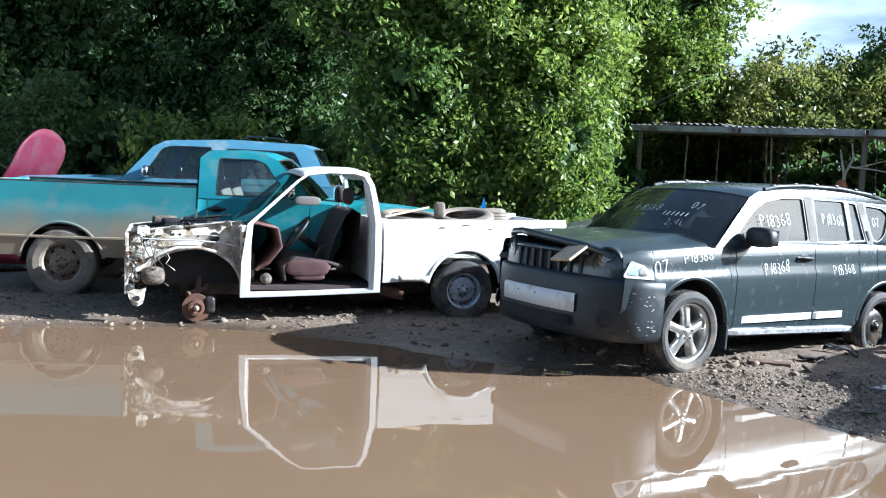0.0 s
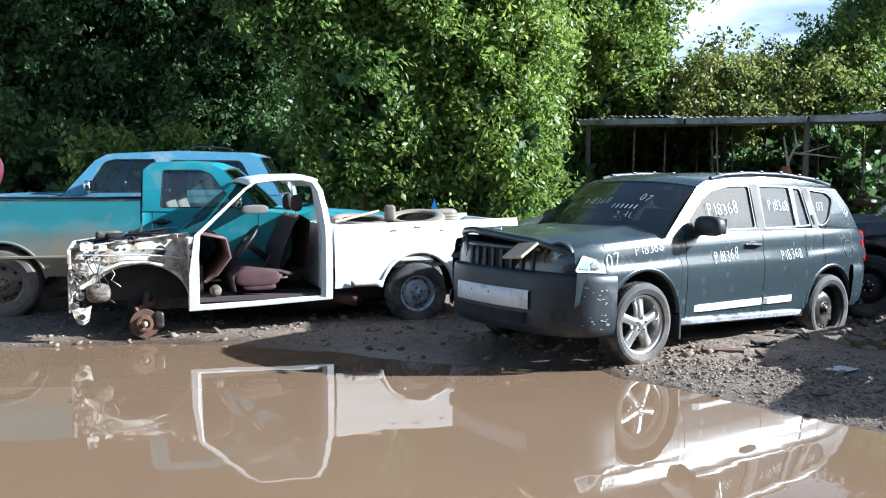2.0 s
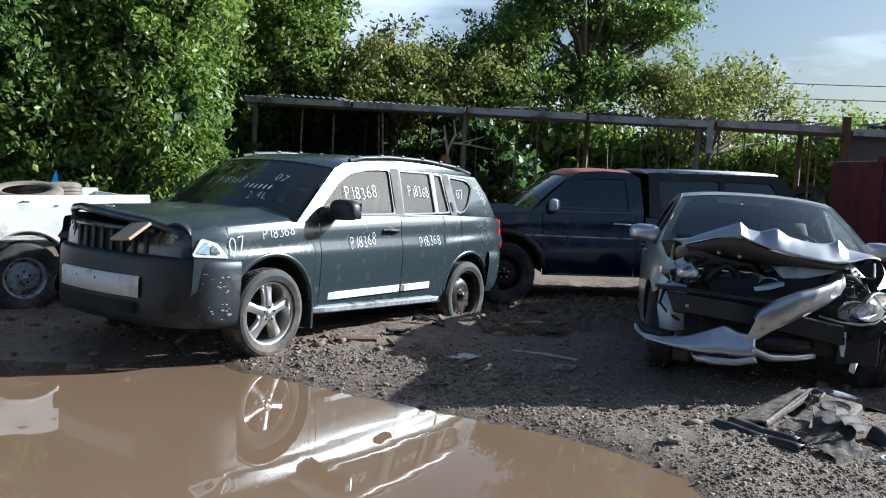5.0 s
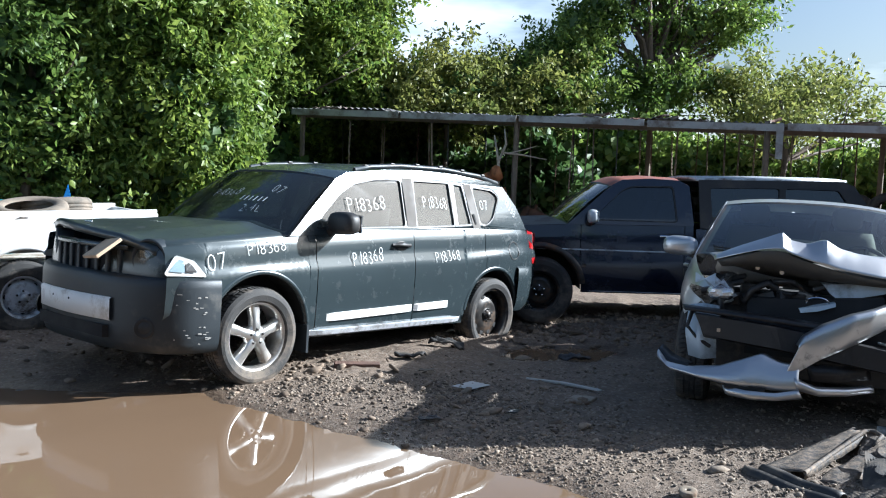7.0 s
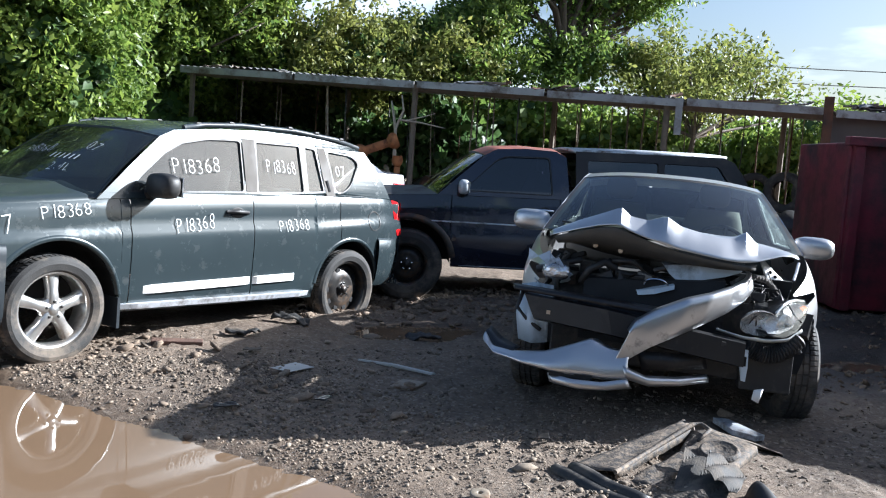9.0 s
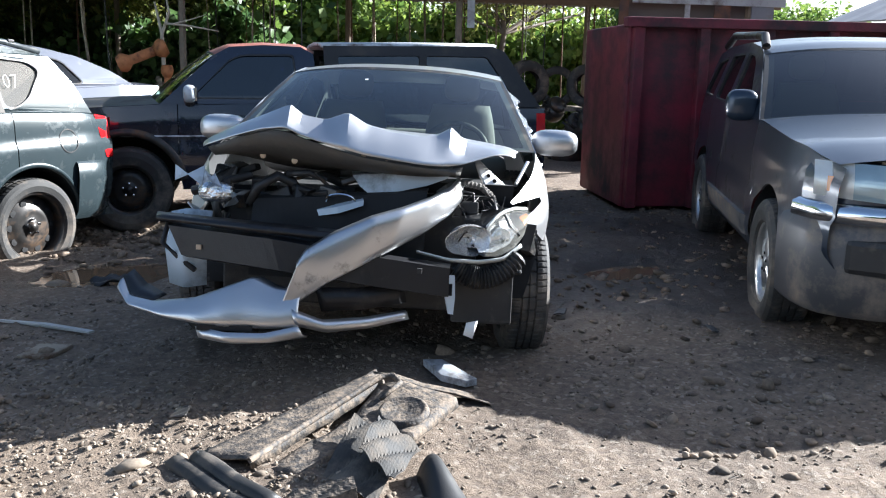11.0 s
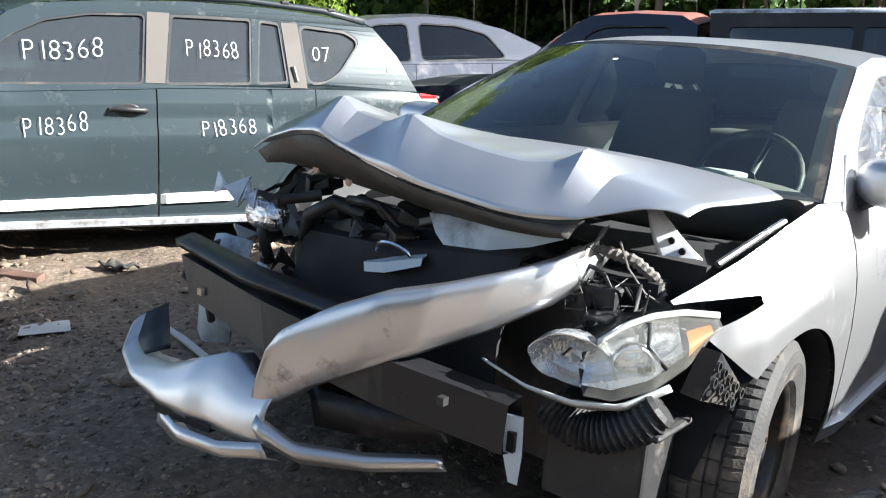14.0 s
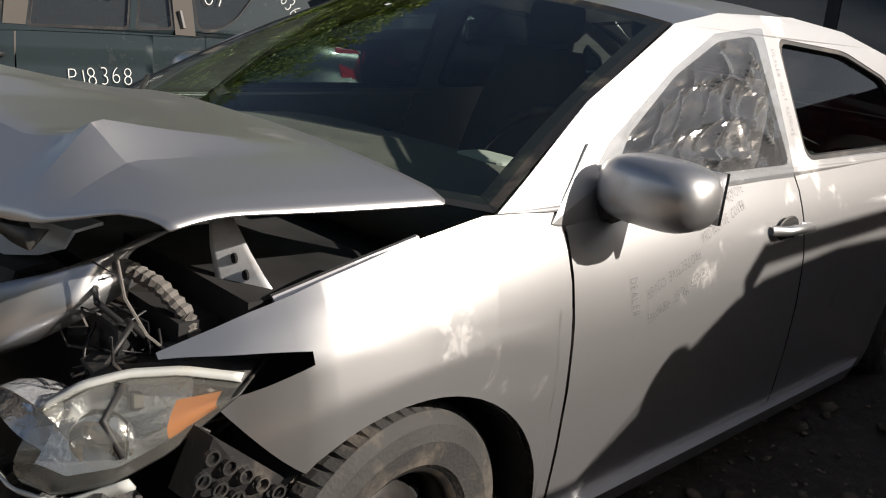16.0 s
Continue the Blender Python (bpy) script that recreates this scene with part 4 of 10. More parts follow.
def wrap(path, levels, name, material, parent, smooth=True, solid=0.0, label="", mirror=True, ends=None):
    """A bumper-like skin: path of (x, y) points round the nose, levels of (z, offset outwards, scale)."""
    full = path + [(x, -y) for x, y in path[-2::-1]] if mirror else path
    fine = []
    for i in range(len(full) - 1):
        for k in range(4):
            t = k / 4
            fine.append((full[i][0] * (1 - t) + full[i + 1][0] * t, full[i][1] * (1 - t) + full[i + 1][1] * t))
    fine.append(full[-1])
    for _ in range(3):
        fine = [fine[0]] + [((fine[i - 1][0] + 2 * fine[i][0] + fine[i + 1][0]) / 4, (fine[i - 1][1] + 2 * fine[i][1] + fine[i + 1][1]) / 4) for i in range(1, len(fine) - 1)] + [fine[-1]]
    rows = []
    for z, off in levels:
        row = []
        for i, (x, y) in enumerate(fine):
            a, b = fine[max(i - 1, 0)], fine[min(i + 1, len(fine) - 1)]
            t = Vector((b[0] - a[0], b[1] - a[1]))
            nrm = Vector((-t.y, t.x)).normalized()
            if nrm.x * 1.0 + nrm.y * y < 0:
                nrm = -nrm
            row.append((x + nrm.x * off, y + nrm.y * off, z))
        rows.append(row)
    g = Geo()
    g.grid(rows)
    return g.mesh(name, material, parent, label, smooth=smooth, solid=solid)



def build_jeep():
    S = dict(hw=0.89, ends=(0.82, -3.45),
             belt=[(0.78, 0.925), (0.70, 0.950), (0.45, 0.980), (0.1, 1.003), (-0.25, 1.030), (-0.5, 1.045), (-1.6, 1.100), (-2.5, 1.125), (-3.1, 1.130), (-3.42, 1.105)],
             rock=[(0.86, 0.50), (0.5, 0.44), (0.38, 0.30), (-2.25, 0.30), (-3.05, 0.44), (-3.45, 0.50)],
             arch=[(0, 0.36, 0.428), (-2.635, 0.36, 0.412)],
             plan=[(0.80, 0.86), (0.7, 0.915), (0.4, 0.985), (0, 1.0), (-2.6, 1.0), (-3.1, 0.965), (-3.42, 0.87)],
             sect=[(-0.1, 0.05), (0, 0.04), (0.12, 0.012), (0.3, 0.006), (0.5, 0.0), (0.66, 0.002), (0.70, 0.006), (0.76, 0.026), (0.88, 0.032), (0.95, 0.040), (1.0, 0.058), (1.15, 0.09)],
             gh=[(-0.26, 1.035), (-0.54, 1.27), (-0.80, 1.475), (-0.93, 1.530), (-1.35, 1.575), (-1.77, 1.598), (-2.25, 1.594), (-2.70, 1.560), (-2.92, 1.520), (-3.08, 1.35), (-3.22, 1.128), (-3.1, 1.130), (-2.5, 1.125), (-1.6, 1.100), (-0.5, 1.045)],
             windows=[("glass_side", [(-0.50, 1.085), (-0.60, 1.19), (-0.82, 1.365), (-0.98, 1.448), (-1.22, 1.498), (-1.52, 1.514), (-1.485, 1.120)], 0.03),
                      ("glass_side", [(-1.605, 1.122), (-1.655, 1.518), (-2.13, 1.524), (-2.105, 1.140)], 0.02),
                      ("glass_side", [(-2.135, 1.142), (-2.175, 1.520), (-2.30, 1.512), (-2.335, 1.155)], 0.02),
                      ("glass_side", [(-2.452, 1.155), (-2.418, 1.508), (-2.74, 1.487), (-2.825, 1.43), (-2.67, 1.225), (-2.56, 1.158)])],
             tum=0.30, roof=(-0.80, -2.92), roof_edge=[(-0.80, 1.475), (-0.93, 1.530), (-1.35, 1.575), (-1.77, 1.598), (-2.25, 1.594), (-2.70, 1.560), (-2.92, 1.520)], crown=0.045, bow_f=0.10,
             ws=((-0.26, 1.035), (-0.80, 1.475), 0.24), rw=((-3.22, 1.128), (-2.92, 1.52), 0.10))
    c = Car("suv", car_pose(2.046, 7.433, 0.008, -149.78, 2.26), "dark grey-green compact suv with chalked stock numbers and a bent hood", "car", S)
    for sgn in (1, -1):
        c.panel("front_fender", 0.70, -0.50, sgn, "jeep_paint")
        c.panel("front_door", -0.50, -1.55, sgn, "jeep_paint")
        c.panel("rear_door", -1.55, -2.50, sgn, "jeep_paint")
        c.panel("rear_fender", -2.50, -3.42, sgn, "jeep_paint")
        c.arch_lip(sgn, 0, "jeep_paint", 0.02, 0.006)
        c.arch_lip(sgn, 1, "jeep_paint", 0.02, 0.006)
    c.liners()
    c.greenhouse("jeep_paint", "jeep_paint", ("glass_screen", "glass_dark"))
    return c


def simple_wheels(c, R, rim, w, styles, wb, y, z=None, tyre="rubber"):
    z = R if z is None else z
    for (x, side), st in zip(((0, 1), (0, -1), (-wb, 1), (-wb, -1)), styles):
        if st:
            add_wheel(c.root, x, side * (y - w / 2), z, R, rim, w, st, side > 0, tyre)


def finish_jeep(c):
    R = c.root
    simple_wheels(c, 0.342, 0.238, 0.215, ("alloy", "alloy", "steel", "steel"), 2.635, 0.885)
    # bent hood: its nose stands up, most at the far corner
    rows = []
    for k in range(29):
        t = k / 28
        row = []
        for j in range(29):
            u = -1 + j / 14
            x = -0.30 + 0.985 * t + (0.06 + 0.09 * t ** 2) * (1 - u * u)
            yb = (c.y(min(x, 0.68), c.belt(x)) - 0.030) * (1 - 0.07 * t ** 6)
            z = c.belt(min(x, 0.70)) + 0.012 + 0.080 * (1 - abs(u) ** 2.6) * (1 - 0.35 * t) + (0.030 - 0.052 * u) * t ** 2.5
            z += 0.016 * math.exp(-((abs(u) - 0.55) / 0.12) ** 2) * (1 - t * 0.5)
            if abs(u) > 0.95:
                z -= 0.018
            row.append((x, u * yb, z))
        rows.append(row)
    front = rows[-1]
    rows.append([(p[0] + 0.012, p[1], p[2] - 0.022) for p in front])
    rows.append([(p[0] + 0.006, p[1], p[2] - 0.046) for p in front])
    rows.append([(p[0] - 0.05, p[1], p[2] - 0.044) for p in front])
    g = Geo()
    g.grid(rows)
    g.mesh("hood", "jeep_hood", R, "dull dark hood bent up at its nose", smooth=True, solid=0.008)
    # near-black filler box for the shade under the hood
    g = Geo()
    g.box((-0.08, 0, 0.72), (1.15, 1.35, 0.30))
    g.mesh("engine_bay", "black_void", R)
    # nose with seven slots
    path = [(0.60, 0.80), (0.66, 0.76), (0.72, 0.66), (0.775, 0.45), (0.80, 0.2), (0.805, 0.0)]
    wrap(path, [(0.60, 0.0), (0.66, 0.004), (0.76, 0.006), (0.86, 0.0), (0.925, -0.02)], "nose_panel", "jeep_paint", R)
    grille = wrap([(0.765, 0.44), (0.790, 0.33), (0.812, 0.15), (0.818, 0.0)], [(0.645, 0.0), (0.915, -0.004)], "grille", "black_void", R)
    for k in range(8):
        y = -0.40 + 0.1143 * k
        x = 0.822 - 0.25 * y * y
        gb = Geo()
        gb.box((x, y, 0.780), (0.03, 0.036, 0.26))
        gb.mesh("grille_bar", "jeep_grey", grille, bevel=0.008)
    gb = wrap([(0.765, 0.47), (0.795, 0.34), (0.82, 0.15), (0.825, 0.0)], [(0.905, 0.0), (0.915, 0.012), (0.938, 0.010), (0.95, -0.02)], "grille_bar", "jeep_paint", grille)
    for sgn in (1, -1):
        # round head lamp in a dark bezel
        m = Matrix.Translation((0.700, sgn * 0.615, 0.868)) @ Euler((0, 0, sgn * radians(24))).to_matrix().to_4x4()
        ring = Geo()
        ring.lathe([(0.128, -0.10), (0.128, 0.008), (0.120, 0.018), (0.106, 0.010), (0.102, -0.02)], 32, "x")
        ring.v = [tuple(m @ Vector(v)) for v in ring.v]
        lamp = ring.mesh("headlight", "jeep_grey", R, smooth=True)
        dome = Geo()
        dome.lathe([(0.0, 0.030), (0.05, 0.026), (0.085, 0.014), (0.104, -0.006)], 28, "x")
        dome.v = [tuple(m @ Vector(v)) for v in dome.v]
        dome.mesh("lens", "lens_shell", lamp, smooth=True)
        bowl = Geo()
        bowl.lathe([(0.0, -0.052), (0.022, -0.050), (0.024, -0.020), (0.030, -0.046), (0.06, -0.034), (0.102, -0.004)], 28, "x")
        bowl.v = [tuple(m @ Vector(v)) for v in bowl.v]
        bowl.mesh("reflector_bowl", "lamp_glass", lamp, smooth=True)
        # clear turn lamp at the fender's corner: frame, pale lens, darker middle
        skin = lambda off: (lambda x, z: (x, sgn * (c.y(x, z) + off), z))
        outer = [(0.635, 0.905), (0.715, 0.788), (0.700, 0.772), (0.440, 0.765), (0.515, 0.868)]
        fr = Geo()
        fr.poly(smooth_poly(outer, 0.02), (), skin(0.005))
        tl = fr.mesh("turn_lamp", "lens_clear", R, solid=0.01)
        for pts, mt in (([(0.622, 0.876), (0.690, 0.800), (0.592, 0.795), (0.585, 0.868)], "lamp_glass"), ([(0.578, 0.862), (0.584, 0.798), (0.512, 0.795), (0.538, 0.848)], "black_plastic")):
            q = Geo()
            q.poly(smooth_poly(pts, 0.012), (), skin(0.0125))
            q.mesh("lens", mt, tl)
    # bumper with pale centre panel
    bpath = [(0.335, 0.897), (0.46, 0.893), (0.58, 0.868), (0.70, 0.785), (0.79, 0.655), (0.855, 0.50), (0.895, 0.28), (0.905, 0.0)]
    wrap(bpath, [(0.255, -0.085), (0.275, -0.03), (0.33, -0.008), (0.44, 0.0), (0.60, 0.002), (0.69, 0.002), (0.735, -0.004), (0.752, -0.018), (0.757, -0.075)], "front_bumper", "jeep_grey", R, label="scuffed dark grey plastic bumper")
    wrap([(0.868, 0.465), (0.893, 0.30), (0.907, 0.15), (0.912, 0.0)], [(0.455, 0.0), (0.462, 0.014), (0.598, 0.016), (0.607, 0.0)], "bumper_panel", "white_trim", R, label="pale scratched bumper centre panel")
    for y in (-0.22, 0.02):
        d = Geo()
        d.lathe([(0.0, 0.004), (0.008, 0.003), (0.009, 0.0)], 10, "x", (0.927 - 0.26 * y * y, y, 0.555))
        d.mesh("bolt_hole", "black_void", R)
    gi = Geo()
    gi.box((0.88, 0, 0.385), (0.05, 0.86, 0.08))
    gi.mesh("air_intake", "black_void", R)
    for sgn in (1, -1):
        f = Geo()
        m = Matrix.Translation((0.770, sgn * 0.70, 0.43)) @ Euler((0, 0, sgn * radians(50))).to_matrix().to_4x4()
        f.lathe([(0.0, 0.002), (0.035, 0.002), (0.045, -0.006), (0.06, 0.012), (0.066, 0.0)], 20, "x")
        f.v = [tuple(m @ Vector(v)) for v in f.v]
        f.mesh("fog_lamp", "black_plastic", R, smooth=True)
    # scrapes on the bumper's corner
    rsx = random.Random(31)
    for k in range(26):
        a, z = rsx.uniform(0.42, 0.64), rsx.uniform(0.33, 0.66)
        w, h2 = rsx.uniform(0.006, 0.03), rsx.uniform(0.003, 0.008)
        side_y = lambda x: float(np.interp(x, [0.335, 0.46, 0.58, 0.70], [0.897, 0.893, 0.866, 0.785])) + 0.0045
        sc = Geo()
        sc.add([(a, side_y(a), z), (a - w, side_y(a - w), z + rsx.uniform(-0.004, 0.004)), (a - w * 0.9, side_y(a - w * 0.9), z + h2), (a - w * 0.1, side_y(a - w * 0.1), z + h2)], [(0, 1, 2, 3)])
        sc.mesh("paint_scrape", "scrape_pale", R)
    # hood badge as plain bar
    b = Geo()
    b.box((0.735, -0.12, 1.068), (0.012, 0.10, 0.016))
    b.mesh("badge", "chrome", R, bevel=0.004)
    for sgn in (1, -1):
        st = strip(c, -0.61, -1.535, 0.443, 0.470, 0.062, 0.02, sgn, "side_moulding", "white_trim")
        strip(c, -1.56, -1.99, 0.470, 0.482, 0.062, 0.02, sgn, "side_moulding", "white_trim")
        strip(c, -0.44, -2.18, 0.335, 0.338, 0.045, 0.035, sgn, "sill_trim", "steel_silver")
        wing_mirror(c, -0.66, 0.84, 1.115, sgn, "black_plastic", (0.075, 0.135, 0.085))
        door_handle(c, -1.395, 0.974, sgn, "black_plastic")
        hb = Geo()
        hb.tube([(-2.385, sgn * (c.y(-2.4, 1.12) - 0.012), 1.165), (-2.365, sgn * (c.y(-2.4, 1.12) - 0.036), 1.255)], 0.018, 8)
        hb.mesh("door_handle", "black_plastic", R)
        # tail lamp
        pts = [(-3.24, 1.125), (-3.40, 1.105), (-3.42, 0.80), (-3.33, 0.80)]
        t = Geo()
        t.poly(smooth_poly(pts, 0.02), (), lambda x, z: (x, sgn * (c.y(x, z) + 0.006), z))
        t.grid([[(-3.415, sgn * (c.y(-3.41, 1.0) + 0.006), z) for z in (0.80, 0.95, 1.10)], [(-3.47, sgn * 0.62, z) for z in (0.80, 0.95, 1.10)]])
        t.mesh("tail_lamp", "tail_red", R)
        # roof rail with feet
        rl = Geo()
        rl.tube([(-1.02, sgn * 0.66, 1.555), (-1.2, sgn * 0.655, 1.592), (-1.55, sgn * 0.65, 1.622), (-2.1, sgn * 0.645, 1.633), (-2.6, sgn * 0.645, 1.605), (-2.88, sgn * 0.65, 1.555)], 0.020, 8)
        rail = rl.mesh("roof_rail", "jeep_grey", R, smooth=True)
        for x, z in ((-1.15, 1.595), (-1.45, 1.628), (-1.75, 1.644), (-2.05, 1.65), (-2.35, 1.638), (-2.65, 1.613)):
            ft = Geo()
            ft.box((x, sgn * 0.648, z), (0.05, 0.04, 0.022))
            ft.mesh("rail_foot", "black_plastic", rail, bevel=0.006)
        mf = Geo()
        mf.box((-0.42, sgn * 0.82, 0.30), (0.02, 0.16, 0.20))
        mf.mesh("mud_flap", "jeep_grey", R)
        bucket_seat(c, -1.15, sgn * 0.36, 0.55)
        # darker window pillars
        for a0, b0, a1, b1, zt in ((-1.492, -1.600, -1.525, -1.650, 1.525), (-2.342, -2.448, -2.310, -2.412, 1.515)):
            pl = Geo()
            f = c.lift(sgn, 0.008)
            pl.grid([[f(a0 + (a1 - a0) * q / 6, 1.13 + (zt - 1.13) * q / 6) for q in range(7)], [f(b0 + (b1 - b0) * q / 6, 1.13 + (zt - 1.13) * q / 6) for q in range(7)]])
            pl.mesh("pillar_trim", "pillar_taupe", R, solid=0.004)
    c.fascia(-3.42, "jeep_paint", 0.62, 1.12, 0.05, -1, "tailgate")
    wrap([(-2.99, 0.888), (-3.22, 0.868), (-3.38, 0.77), (-3.47, 0.45), (-3.49, 0.0)], [(0.36, -0.05), (0.42, -0.012), (0.50, 0.0), (0.66, 0.010), (0.765, 0.006), (0.785, -0.02)], "rear_bumper", "jeep_paint", R)
    fc = Geo()
    fc.lathe([(0.078, 0.0), (0.078, 0.004), (0.086, 0.004), (0.086, 0.0)], 28, centre=(0, 0, 0))
    add_obj("fuel_cap", [(-2.94 + v[0], c.y(-2.94 + v[0], 0.935 + v[2]) + v[1], 0.935 + v[2]) for v in fc.v], fc.f, "black_plastic", R)
    steering_wheel(c, -0.80, 0.36, 0.98)
    dg = blob((-0.52, 0, 0.93), (0.24, 0.72, 0.12), 4)
    dg.mesh("dashboard", "interior_grey", R, smooth=True)
    rb = blob((-2.2, 0, 0.85), (0.12, 0.62, 0.32), 4)
    rb.mesh("rear_seat", "interior_grey", R, smooth=True)
    # block of wood stuck between grille and hood
    wbk = Geo()
    wbk.box((0.895, 0.37, 0.915), (0.19, 0.33, 0.022), Euler((radians(6), radians(37), radians(-10))).to_matrix())
    wood_bit = wbk.mesh("wood_block", "wood_light", None, bevel=0.003)
    wood_bit.matrix_world = R.matrix_world.copy()
    tagged(wood_bit, "pale split wood offcut wedged in the grille of the green suv", "wood")
    # wipers
    wp = Geo()
    wr = c.ws_rows

    def ws(u, v, off=0.006):
        a, b = min(15, int(u * 16)), min(7, int(v * 8))
        fu, fv = u * 16 - a, v * 8 - b
        p = (Vector(wr[b][a]) * (1 - fu) + Vector(wr[b][a + 1]) * fu) * (1 - fv) + (Vector(wr[b + 1][a]) * (1 - fu) + Vector(wr[b + 1][a + 1]) * fu) * fv
        return p + Vector((0.5, 0, 0.85)) * off
    for u0, u1 in ((0.25, 0.55), (0.58, 0.88)):
        w1 = Geo()
        w1.tube([ws(u0, 0.02, 0.02), ws((u0 + u1) / 2, 0.07, 0.02), ws(u1, 0.10, 0.015)], 0.008, 6)
        w1.mesh("wiper", "black_plastic", R)
    # chalked stock numbers
    side = lambda x0, z0: (lambda s, t: (x0 - s, c.y(x0 - s, z0 + t) + 0.010, z0 + t))
    pane = lambda x0, z0: (lambda s, t: c.lift(1, 0.006)(x0 - s, z0 + t))
    writing(R, "P18368", 0.150, side(-0.845, 0.824), turn=0.10, seed=1, squash=0.70)
    writing(R, "P18368", 0.138, side(-1.795, 0.828), turn=0.11, seed=2, squash=0.75)
    writing(R, "07", 0.160, side(0.425, 0.790), seed=3, turn=0.12, squash=0.95)
    writing(R, "P18368", 0.115, side(0.120, 0.898), seed=4, turn=0.125, squash=0.98)
    writing(R, "P18368", 0.150, pane(-0.86, 1.225), seed=5, turn=0.07, squash=0.92)
    writing(R, "P18368", 0.140, pane(-1.725, 1.285), seed=6, turn=0.02, squash=0.70)
    writing(R, "07", 0.135, pane(-2.49, 1.30), seed=7, squash=0.9)
    writing(R, "P18368", 0.110, pane(-2.86, 1.40), seed=8, turn=-0.80, squash=0.60)
    glass_at = lambda u0, v0: (lambda s, t: tuple(ws(min(0.99, max(0.01, u0 - s / 1.4)), min(0.99, v0 + t / 0.85))))
    writing(R, "P18368", 0.14, glass_at(0.66, 0.50), seed=9, turn=0.10)
    writing(R, "07", 0.15, glass_at(0.27, 0.62), seed=10)
    writing(R, "2.4L", 0.13, glass_at(0.33, 0.30), seed=11, turn=0.02)
    hoodp = lambda s, t: (0.30 - t, 0.12 - s, c.belt(0.30) + 0.094 + 0.014 * t)
    writing(R, "P18368", 0.09, hoodp, seed=12)
    gbars = Geo()
    for q in range(6):
        gbars.add([ws(0.40 - 0.03 * q - d1, 0.46 + d2, 0.008) for d1, d2 in ((0, 0), (0.008, 0), (0.012, 0.07), (0.004, 0.07))], [(0, 1, 2, 3)])
    gbars.mesh("chalk_writing", "chalk", R)


jeep = build_jeep()
finish_jeep(jeep)


def loft(curves, name, material, parent, n=24, label="", solid=0.0, smooth=True):
    """A skin through curves, each a list of points; every curve is resampled to n points."""
    rows = []
    for c in curves:
        pts = [Vector(p) for p in c]
        d = [0.0]
        for a, b in zip(pts, pts[1:]):
            d.append(d[-1] + (b - a).length)
        row = []
        for k in range(n):
            t = d[-1] * k / (n - 1)
            i = min(len(pts) - 2, max(0, int(np.searchsorted(d, t)) - 1))
            f = (t - d[i]) / max(1e-9, d[i + 1] - d[i])
            row.append(tuple(pts[i].lerp(pts[i + 1], f)))
        rows.append(row)
    g = Geo()
    g.grid(rows)
    return g.mesh(name, material, parent, label, smooth=smooth, solid=solid)


def bulged(a, b, out, steps=5):
    """Curves between curve a and curve b that swell by out at the middle; a and b need equal counts."""
    res = []
    for k in range(steps + 1):
        t = k / steps
        res.append([tuple(Vector(p).lerp(Vector(q), t) + Vector(out) * math.sin(math.pi * t)) for p, q in zip(a, b)])
    return res


